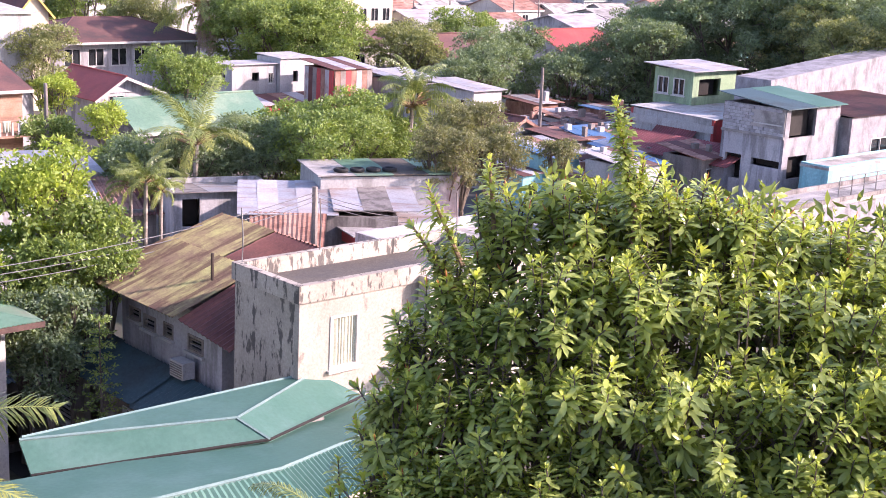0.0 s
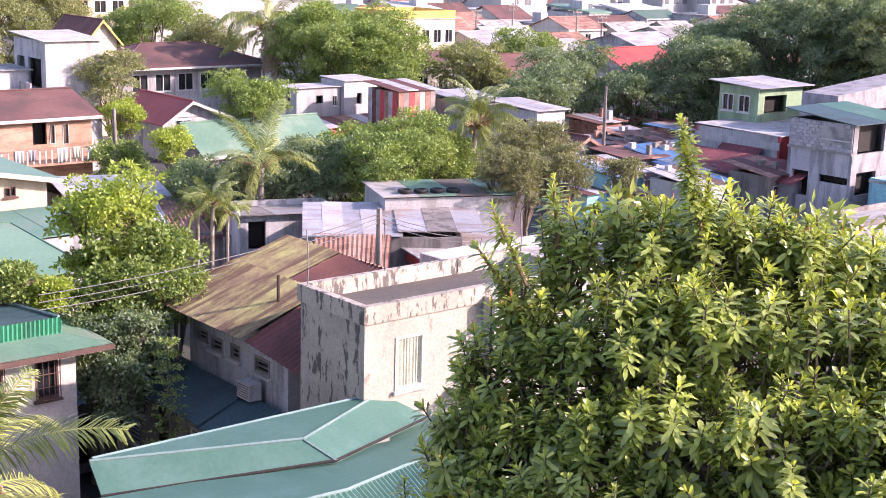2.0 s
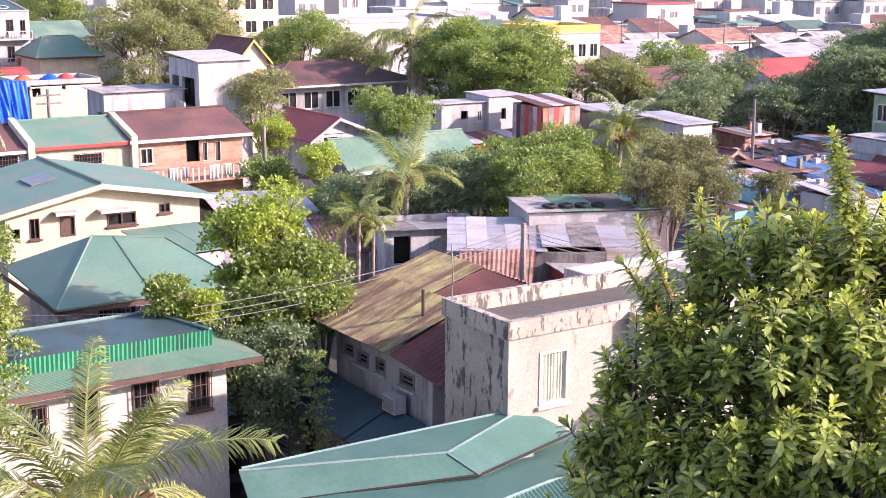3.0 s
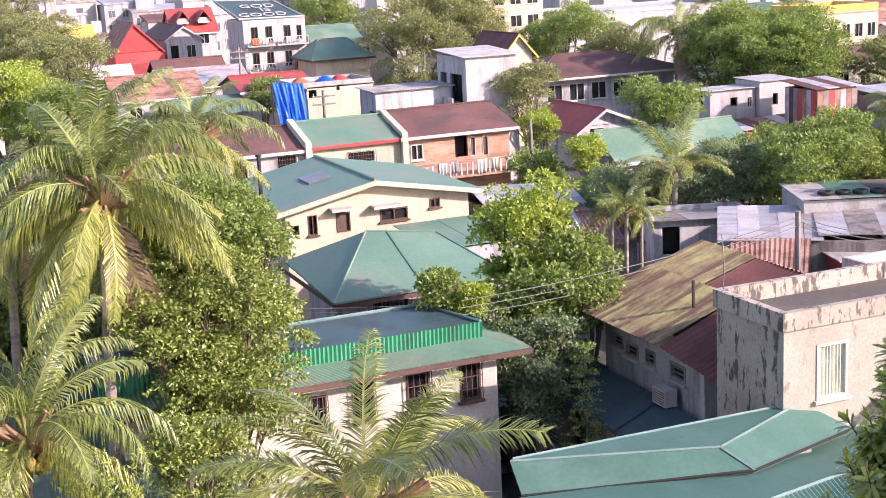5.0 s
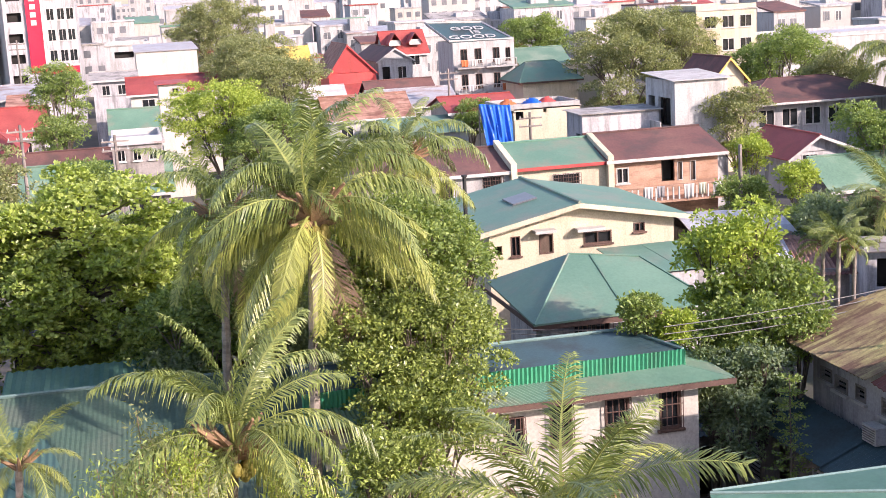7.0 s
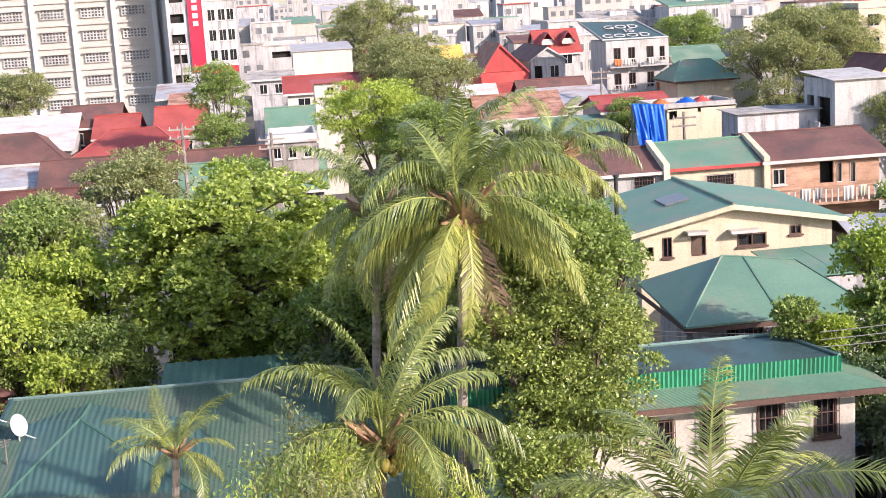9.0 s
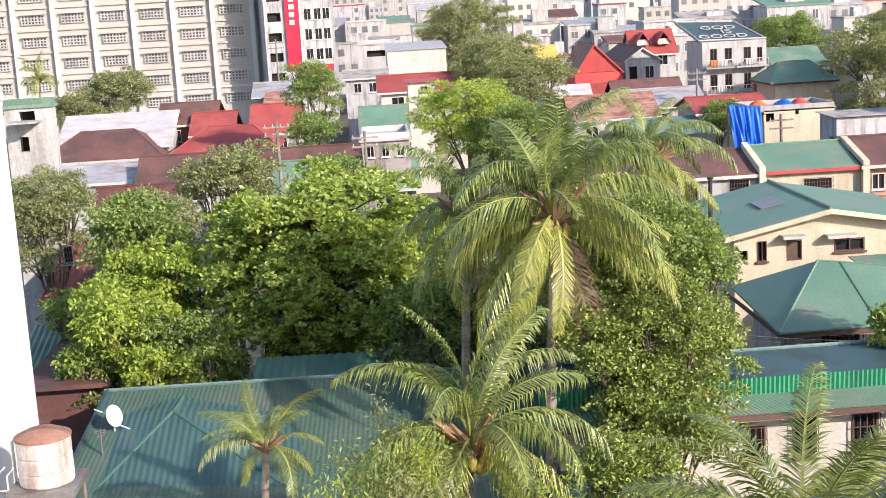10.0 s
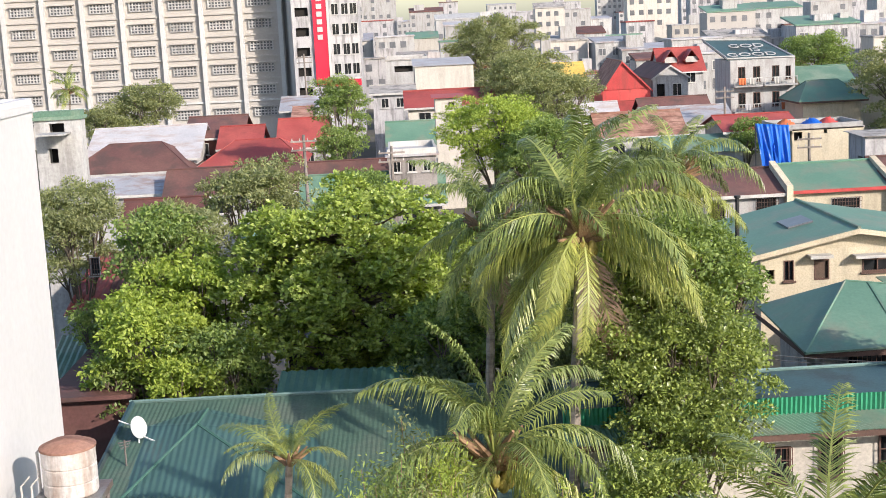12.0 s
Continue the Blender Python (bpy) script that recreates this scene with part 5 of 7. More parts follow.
shed(L13, 2.06, 8.98, 158, 170, 11.81, 12.34, ["zinc_pale"], 1, 0.2)
L14 = house("white_garage_house", "white house with a garage door", -1.46, 4.08, 176, 186, 12.07, "plaster_white", south=[(-0.33, 2.07, 10.58, 11.36, "o")])
flat(L14, -1.46, 4.08, 176, 186, 12.07, "concrete", 0.3, "plaster_white", 0.1)
L16 = house("terrace_house", "pale house with a railed terrace and posts", -0.94, 2.38, 92, 98, 7.84, "plaster_dirty", south=row_of(-0.83, 2.30, 3, 6.75, 7.53))
flat(L16, -0.94, 2.38, 92, 98, 7.84, "zinc_pale", 0.4, "trim_white", 0.2)

# added dark box for the deep shade under the almond, grey tarpaulin on top
YS = house("shade_filler_shed", "added dark box for tree shade with grey tarpaulin", -4.62, -1.04, 48.5, 51, 5.28, "plaster_dirty", south=[(-3.12, -1.95, 3.16, 4.77, "o")])
shed(YS, -4.62, -1.04, 48.5, 51, 5.19, 5.36, ["tarp_grey", "rust"], 4, 0.3)
# rails on the terrace annex
RT = thing("terrace_railing", (72.0, 38.1, 3.10), "thin dark steel railing on a terrace", "railing")
for k in range(9):
    bm = bmesh.new()
    tube(bm, [(-7 + 1.3 * k, 0, 0.3), (-7 + 1.3 * k, 0, 1.5)], 0.035, 5)
    part("post", bm, "steel", RT)
for z_ in (0.9, 1.5):
    bm = bmesh.new()
    tube(bm, [(-7, 0, z_), (3.4, 0, z_)], 0.03, 5)
    part("rail", bm, "steel", RT)

# the block of flats from whose balcony the view is seen
V9 = house("apartment_block", "plain plastered apartment block behind the viewpoint", -10.0, 10.0, -10.0, -1.6, 22.0, "plaster_pale", category="building")
flat(V9, -10.0, 10.0, -10.0, -1.6, 22.0, "concrete", 0.6, "plaster_pale", 0.1)
bm = bmesh.new()
box(bm, -3.0, 3.0, -1.59, 0.25, 15.25, 15.4)
roof_part(V9, bm, "concrete", name="balcony_floor")


# ---- trees ----
def leaf_mesh(name, pos, out, size, aspect, material, droop=0.35, gen=None, far=False):
    """Many small folded leaves: pos and out are (n, 3); size (n,). Each leaf has a base, two sides and a tip."""
    n = len(pos)
    r = gen.normal(size=(n, 3))
    ax = out * 0.9 + r * 0.75
    ax[:, 2] -= droop
    ax /= np.linalg.norm(ax, axis=1)[:, None]
    side = np.cross(ax, gen.normal(size=(n, 3)) * 1.3 + np.array([0, 0, 0.9]))
    side /= np.linalg.norm(side, axis=1)[:, None] + 1e-9
    nor = np.cross(side, ax)
    s = size[:, None]
    v = np.empty((n, 4, 3))
    v[:, 0] = pos
    v[:, 1] = pos + ax * s * 0.5 + side * s * aspect * 0.5 + nor * s * 0.07
    v[:, 2] = pos + ax * s
    v[:, 3] = pos + ax * s * 0.5 - side * s * aspect * 0.5 + nor * s * 0.07
    if far:
        v = np.stack([pos - side * s * aspect * 0.42, pos + ax * s * 0.25 + side * s * aspect * 0.6, pos + ax * s], axis=1)
        tri = np.arange(3 * n, dtype=np.int32)
    else:
        idx = np.arange(4 * n, dtype=np.int32).reshape(n, 4)
        tri = np.concatenate([idx[:, [0, 1, 2]], idx[:, [0, 2, 3]]], axis=1).reshape(-1)
    me = bpy.data.meshes.new(name)
    me.vertices.add(v.shape[0] * v.shape[1])
    me.vertices.foreach_set("co", v.reshape(-1).astype(np.float32))
    me.loops.add(len(tri))
    me.loops.foreach_set("vertex_index", tri)
    me.polygons.add(len(tri) // 3)
    me.polygons.foreach_set("loop_start", np.arange(0, len(tri), 3, dtype=np.int32))
    me.polygons.foreach_set("loop_total", np.full(len(tri) // 3, 3, dtype=np.int32))
    me.materials.append(M[material])
    me.update(calc_edges=True)
    return me


def crown(blobs, leaf, density, gen, clump=0.3):
    """Leaf places over lumpy blobs (centre, radii): each blob carries many clumps of uneven size, with gaps between."""
    P, O = [], []
    for (cx, cy, cz), (rx, ry, rz) in blobs:
        R = np.array([rx, ry, rz])
        mean = R.mean()
        cr = max(2.2 * leaf, mean * clump)
        k = max(9, int(3.6 * (mean / cr) ** 2))
        d = gen.normal(size=(k, 3))
        d /= np.linalg.norm(d, axis=1)[:, None]
        d[:, 2] = np.where(d[:, 2] < -0.55, -d[:, 2], d[:, 2])
        cen = np.array([cx, cy, cz]) + d * R * gen.uniform(0.62, 1.1, (k, 1))
        rad = cr * gen.uniform(0.45, 1.25, k)
        for c, r in zip(cen, rad):
            m_ = max(7, int(density * 12.6 * r * r / (leaf * leaf)))
            q = gen.normal(size=(m_, 3))
            q /= np.linalg.norm(q, axis=1)[:, None]
            q[:, 2] = np.where(q[:, 2] < -0.15, -q[:, 2], q[:, 2])
            P.append(c + q * np.array([1, 1, 0.68]) * r * gen.uniform(0.7, 1.12, (m_, 1)))
            O.append(q)
    return np.concatenate(P), np.concatenate(O)


def tree(at, blobs, material, leaf, label, density=0.9, aspect=0.52, droop=0.35, trunk_r=0.2, seed=1, name="tree", group="", clump=0.3, bark="bark"):
    """A tapered trunk that forks into limbs towards each blob, and a crown of leaves. at: ground place; blobs in world coordinates."""
    gen = np.random.default_rng(seed)
    th = thing(name, (at[0], at[1], 0), label, "tree", group)
    o = np.array([at[0], at[1], 0])
    top = min(b[0][2] for b in blobs)
    fork = max(0.8, top * 0.55)
    bm = bmesh.new()
    tube(bm, [(0, 0, -0.1), (0.05, 0.03, fork * 0.5), (0.0, 0.05, fork)], [trunk_r * 1.3, trunk_r, trunk_r * 0.8], 8)
    for c, r in blobs:
        e = Vector(np.array(c) - o)
        mid = Vector((e.x * 0.5, e.y * 0.5, (fork + e.z) * 0.5 + 0.2))
        tube(bm, [(0, 0.05, fork - 0.05), mid, e], [trunk_r * 0.42, trunk_r * 0.3, trunk_r * 0.1], 6)
        for k in range(4):
            a = gen.uniform(0, 6.3)
            tip = e + Vector((math.cos(a) * r[0] * 0.7, math.sin(a) * r[1] * 0.7, r[2] * gen.uniform(-0.2, 0.6)))
            tube(bm, [mid.lerp(e, 0.5), e.lerp(tip, 0.5), tip], [trunk_r * 0.25, trunk_r * 0.15, trunk_r * 0.05], 5)
    part("trunk", bm, bark, th)
    P, O = crown(blobs, leaf, density, gen, clump)
    me = leaf_mesh("crown", P - o, O, leaf * gen.uniform(0.7, 1.3, len(P)), aspect, material, droop, gen, math.hypot(at[0], at[1]) > 52)
    part("crown", me, "", th)
    return th


def ball(c, r, n=1, seed=0, flat_=0.8):
    """One main blob with n smaller ones round it."""
    g = random.Random(seed)
    out = [(c, (r * 0.8, r * 0.8, r * 0.8 * flat_))]
    for k in range(n):
        a = k * 2.4 + g.uniform(-0.4, 0.4)
        q = r * g.uniform(0.35, 0.6)
        out.append(((c[0] + math.cos(a) * r * 0.62, c[1] + math.sin(a) * r * 0.62, c[2] + g.uniform(-0.5, 0.5) * r * flat_), (q, q, q * 0.85)))
    for k in range(3):
        a, q = k * 2.1 + g.uniform(0, 1), r * g.uniform(0.4, 0.55)
        low = max(0.8, c[2] - r * flat_ * g.uniform(0.75, 1.15))
        out.append(((c[0] + math.cos(a) * r * 0.45, c[1] + math.sin(a) * r * 0.45, low), (q, q, q * 0.8)))
    return out


# single trees: crown centre, radius, leaf material, leaf size, flatness, label
TREES = [
    ((18.56, 38.79, 8.21), 1.55, "leaf_bright", 0.20, 1.1, "bright yellow-green young tree beside the lane"),
    ((18.70, 37.61, 6.55), 1.9, "leaf_mid", 0.20, 1.0, "leafy green tree with lighter shoots"),
    ((17.20, 37.22, 5.28), 1.5, "leaf_mid", 0.18, 1.0, "bushy shade tree behind the green house"),
    ((14.67, 37.00, 7.14), 0.5, "leaf_mid", 0.16, 1.2, "slim shrub growing in front of the hipped house"),
    ((15.57, 36.41, 6.70), 0.38, "leaf_bright", 0.16, 1.2, "slim shrub growing in front of the hipped house"),
    ((17.85, 35.24, 5.12), 0.8, "leaf_dark_hazy", 0.17, 1.5, "dark shrub in the shaded lane"),
    ((19.49, 36.07, 6.40), 0.9, "leaf_mid", 0.17, 0.8, "low green shrub beside the lane"),
    ((16.69, 35.58, 4.87), 0.8, "leaf_dark_hazy", 0.17, 1.5, "dark shrub in the shaded lane"),
    ((16.90, 34.70, 4.18), 0.7, "leaf_dark_hazy", 0.17, 1.4, "dark shrub in the shaded lane"),
    ((35.31, 71.79, 4.2), 1.6, "leaf_mid", 0.26, 1.0, "round green tree beside a pole"),
    ((39.22, 78.78, 5.6), 1.25, "leaf_bright", 0.26, 0.9, "light green tree by the block building"),
    ((43.69, 89.95, 6.77), 2.2, "leaf_olive", 0.26, 1.1, "olive tree beside the block building"),
    ((34.0, 61.40, 4.6), 1.4, "leaf_mid", 0.26, 1.0, "green tree in a garden"),
    ((33.03, 57.14, 4.67), 2.0, "leaf_dark_hazy", 0.24, 0.9, "dark dense tree in a garden"),
    ((35.33, 55.75, 5.07), 2.2, "leaf_dark_hazy", 0.24, 0.9, "dark dense tree in a garden"),
    ((38.26, 55.00, 5.29), 2.6, "leaf_dark_hazy", 0.24, 0.9, "dark dense tree in a garden"),
    ((40.84, 55.61, 5.86), 2.5, "leaf_mid", 0.24, 0.9, "sunlit mango tree in a garden"),
    ((39.21, 50.58, 6.00), 2.3, "leaf_mid", 0.24, 0.9, "sunlit mango tree in a garden"),
    ((43.92, 54.50, 6.21), 2.5, "leaf_mid", 0.24, 1.0, "sunlit green tree in a garden"),
    ((46.50, 54.97, 5.32), 2.3, "leaf_mid", 0.24, 1.0, "sunlit green tree in a garden"),
    ((37.2, 68.87, 5.2), 1.0, "leaf_bright", 0.24, 1.0, "light green garden tree"),
    ((46.16, 74.92, 6.89), 2.6, "leaf_mid", 0.26, 0.5, "flat-topped light green almond tree"),
    ((45.61, 47.70, 7.27), 2.0, "leaf_grey", 0.17, 0.8, "grey-brown bush with small dry leaves"),
    ((43.91, 43.77, 6.71), 1.6, "leaf_grey", 0.17, 0.8, "grey-brown bush with small dry leaves"),
    ((40.86, 43.94, 6.83), 1.6, "leaf_grey", 0.17, 0.8, "grey-brown bush with small dry leaves"),
    ((44.46, 40.28, 7.17), 0.8, "leaf_grey", 0.16, 0.9, "thin grey shrub between roofs"),
    ((72.12, 105.75, 6.66), 5.5, "leaf_mid", 0.34, 0.8, "large rounded green tree"),
    ((71.69, 98.71, 6.68), 5.5, "leaf_mid", 0.34, 0.8, "large rounded green tree"),
    ((71.74, 93.69, 6.30), 4.0, "leaf_mid", 0.34, 0.8, "large rounded green tree"),
    ((80.80, 114.33, 6.90), 4.3, "leaf_mid", 0.36, 0.8, "large rounded green tree"),
    ((67.63, 129.39, 6.61), 5.2, "leaf_mid", 0.34, 0.8, "tiered tropical almond tree"),
    ((67.43, 116.95, 7.14), 3.5, "leaf_olive", 0.34, 0.6, "low olive tree behind the bungalow"),
    ((54.60, 139.71, 6.64), 6.0, "leaf_olive", 0.36, 0.95, "tall spreading olive-green tree"),
    ((60.18, 142.84, 8.17), 6.2, "leaf_olive", 0.36, 1.0, "tall spreading olive-green tree"),
    ((79.01, 90.32, 5.90), 3.4, "leaf_olive", 0.32, 0.9, "sunlit olive-green tree behind shacks"),
    ((87.99, 92.96, 6.70), 3.3, "leaf_mid", 0.32, 0.9, "leafy tree behind the shacks"),
    ((79.36, 79.03, 5.90), 3.7, "leaf_dark_hazy", 0.3, 0.9, "dark leafy tree standing in shade"),
    ((72.21, 74.84, 5.40), 3.0, "leaf_dark_hazy", 0.3, 0.9, "dark leafy tree standing in shade"),
    ((81.70, 73.66, 5.40), 3.1, "leaf_dark_hazy", 0.3, 0.9, "dark leafy tree standing in shade"),
    ((85.23, 72.67, 5.90), 3.4, "leaf_dark_hazy", 0.3, 0.9, "dark leafy tree standing in shade"),
    ((87.43, 70.01, 7.20), 4.0, "leaf_dark_hazy", 0.3, 0.9, "dark leafy tree standing in shade"),
    ((92.94, 72.71, 8.30), 4.6, "leaf_dark_hazy", 0.32, 0.9, "dark leafy tree standing in shade"),
    ((94.48, 67.30, 9.27), 6.0, "leaf_dark_hazy", 0.32, 0.7, "large dark acacia tree"),
    ((98.92, 64.33, 10.88), 6.5, "leaf_dark_hazy", 0.32, 0.6, "large dark acacia tree"),
    ((99.68, 59.33, 10.35), 6.5, "leaf_dark_hazy", 0.32, 0.6, "large dark acacia tree"),
    ((93.37, 54.27, 8.30), 4.5, "leaf_olive", 0.3, 0.8, "olive tree behind the long hall"),
    ((96.69, 52.46, 9.26), 6.0, "leaf_dark_hazy", 0.3, 0.8, "dark tree behind the long hall"),
    ((96.69, 60.40, 8.47), 4.5, "leaf_olive", 0.3, 0.8, "olive tree behind the long hall"),
    ((-7.61, 47.39, 7.21), 2.0, "leaf_bright", 0.22, 1.3, "tall light green tree with hanging leaves"),
    ((-9.01, 49.18, 8.63), 2.0, "leaf_mid", 0.22, 1.2, "tall light green tree with hanging leaves"),
    ((-9.10, 45.09, 6.39), 1.9, "leaf_bright", 0.22, 1.2, "yellow-green tree with hanging leaves"),
    ((-6.92, 44.47, 5.82), 1.5, "leaf_mid", 0.2, 1.0, "yellow-green tree with hanging leaves"),
    ((-8.69, 51.27, 8.91), 1.9, "leaf_olive", 0.22, 1.0, "olive tree with orange young leaves"),
    ((-6.23, 55.65, 9.72), 2.2, "leaf_olive", 0.22, 1.0, "olive-green tree among low roofs"),
    ((-14.0, 56.28, 9.4), 2.1, "leaf_olive", 0.2, 1.0, "pale olive tree beside the white tower"),
    ((-1.83, 59.97, 9.54), 1.3, "leaf_mid", 0.22, 0.8, "small round tree between roofs"),
    ((-12.08, 50.58, 6.11), 1.0, "leaf_mid", 0.2, 0.8, "low shrub beside the awning"),
    ((-4.70, 107.90, 10.53), 2.2, "leaf_mid", 0.26, 1.3, "narrow upright green tree"),
    ((-5.04, 105.88, 7.31), 2.0, "leaf_mid", 0.26, 1.2, "narrow upright green tree"),
    ((-28.36, 147.29, 8.38), 3.9, "leaf_olive", 0.32, 0.9, "leafy tree in front of the car park"),
    ((-31.83, 144.54, 7.84), 2.5, "leaf_olive", 0.32, 0.8, "leafy tree in front of the car park"),
    ((14.74, 204.47, 11.64), 7.0, "leaf_olive", 0.42, 0.9, "tall grey-green tree far away"),
    ((13.43, 139.35, 9.68), 4.5, "leaf_olive", 0.32, 0.9, "spreading olive-green tree behind palms"),
    ((15.07, 124.09, 9.01), 3.6, "leaf_olive", 0.3, 0.8, "spreading olive-green tree behind palms"),
    ((6.95, 99.76, 8.74), 3.6, "leaf_bright", 0.28, 0.7, "bright green tree behind the palms"),
    ((9.85, 95.49, 7.50), 3.0, "leaf_mid", 0.28, 0.8, "green tree behind the palms"),
    ((64.36, 205.14, 8.24), 5.5, "leaf_mid", 0.42, 0.7, "round green tree far away"),
    ((30.41, 116.08, 5.86), 1.5, "leaf_mid", 0.28, 0.9, "small tree beside a pole"),
    ((7.28, 37.30, 9.37), 2.0, "leaf_mid", 0.16, 1.2, "dense ficus tree beside the palms"),
    ((8.64, 37.52, 9.25), 1.6, "leaf_mid", 0.16, 1.2, "dense ficus tree beside the palms"),
    ((7.75, 35.16, 7.55), 2.0, "leaf_ficus", 0.15, 1.1, "dense ficus tree with small glossy leaves"),
    ((6.36, 34.42, 7.35), 1.6, "leaf_ficus", 0.15, 1.1, "dense ficus tree with small glossy leaves"),
    ((7.14, 33.24, 5.63), 1.8, "leaf_ficus", 0.15, 1.1, "dense ficus tree with small glossy leaves"),
    ((6.31, 37.47, 8.39), 1.6, "leaf_ficus", 0.15, 1.1, "dense ficus tree with small glossy leaves"),
    ((1.56, 42.97, 6.30), 2.0, "leaf_mid", 0.22, 1.0, "dense green tree behind the palms"),
    ((3.73, 43.84, 6.74), 2.2, "leaf_olive", 0.2, 1.0, "dense green tree behind the palms"),
    ((5.34, 41.66, 6.40), 2.0, "leaf_olive", 0.18, 1.0, "dense green tree behind the palms"),
    ((2.49, 47.94, 7.79), 2.0, "leaf_dark_hazy", 0.22, 1.0, "dark dense tree behind the palms"),
    ((1.11, 42.49, 5.29), 1.2, "leaf_dark_hazy", 0.2, 0.9, "low dark hedge along the roof"),
    ((-6.02, 44.60, 5.13), 1.3, "leaf_mid", 0.2, 0.9, "low green hedge along the roof"),
    ((-7.83, 43.81, 5.26), 1.3, "leaf_bright", 0.2, 0.9, "low green hedge along the roof"),
    ((-10.13, 44.87, 5.30), 1.1, "leaf_mid", 0.2, 1.0, "low green hedge along the roof"),
    ((4.95, 49.75, 7.31), 2.2, "leaf_dark_hazy", 0.22, 1.0, "dark dense tree behind the palms"),
    ((-2.38, 51.95, 8.44), 2.5, "leaf_dark_hazy", 0.24, 0.8, "dark dense tree behind the almond"),
    ((5.44, 30.52, 5.63), 1.2, "leaf_ficus", 0.15, 1.0, "dense ficus tree with small glossy leaves"),
]
for k, (c, r, mt, lf, fl, lab) in enumerate(TREES):
    tree((c[0], c[1]), ball(c, r, 8, k, fl), mt, lf * (0.8 if math.hypot(c[0], c[1]) < 52 else 0.72), lab, 0.8, seed=k + 10, trunk_r=0.06 + 0.04 * r, droop=0.8 if "hanging" in lab else 0.35)

# the broad-leaved almond tree in the middle, with large upright leaves in layers
c = (-1.81, 45.96, 7.80)
g_ = np.random.default_rng(77)
pads = []
for k in range(170):
    d_ = g_.normal(size=3)
    d_ /= np.linalg.norm(d_)
    d_[1] = -abs(d_[1]) if k % 3 else d_[1]
    q_ = g_.uniform(0.45, 1.0) if k % 2 else g_.uniform(0.85, 1.03)
    w_ = g_.uniform(0.55, 1.05)
    pads.append(((c[0] + d_[0] * 4.3 * q_, c[1] + 0.6 + d_[1] * 3.2 * q_, c[2] + 0.2 + round(d_[2] * 3.4 * q_ / 0.7) * 0.7 + g_.uniform(-0.3, 0.3)), (w_, w_, w_ * 0.5)))


def pad_tree(at, pads, material, leaf, label, per, gen, trunk_r):
    """A tree in tiers: limbs reach out to flat pads, each covered with upright rosettes of large leaves."""
    th = thing("tree", (at[0], at[1], 0), label, "tree")
    o = np.array([at[0], at[1], 0])
    bm = bmesh.new()
    low = min(p[0][2] for p in pads)
    tube(bm, [(0, 0, -0.1), (0.08, 0.0, low * 0.6), (0.0, 0.1, low), (0.05, 0.05, low + 4.5)], [trunk_r * 1.2, trunk_r, trunk_r * 0.9, trunk_r * 0.3], 9)
    P, O = [], []
    for p, r in pads:
        e = Vector(np.array(p) - o)
        root = Vector((0.02, 0.05, max(low * 0.8, e.z - 0.9)))
        tube(bm, [root, root.lerp(e, 0.55) + Vector((0, 0, -0.12)), e], [trunk_r * 0.22, trunk_r * 0.14, trunk_r * 0.05], 5)
        n = int(per * r[0] * r[0])
        a, q = gen.uniform(0, 6.3, n), np.sqrt(gen.uniform(0, 1, n))
        cen = np.stack([p[0] + np.cos(a) * q * r[0], p[1] + np.sin(a) * q * r[1], p[2] + r[2] * (0.9 - 1.5 * q * q) + gen.normal(size=n) * 0.06], axis=1)
        for j in range(7):
            b = a + 0.9 * j + gen.normal(size=n) * 0.25
            out = np.stack([np.cos(b), np.sin(b), np.full(n, 0.35)], axis=1)
            P.append(cen + out * 0.03)
            O.append(out)
    part("trunk", bm, "bark", th)
    P, O = np.concatenate(P), np.concatenate(O)
    part("crown", leaf_mesh("crown", P - o, O * 1.9, leaf * gen.uniform(0.7, 1.25, len(P)), 0.55, material, 0.0, gen), "", th)


pad_tree((c[0], c[1] + 0.8), pads, "leaf_almond", 0.2, "broad tropical almond tree with large glossy leaves in tiers", 84, g_, 0.28)


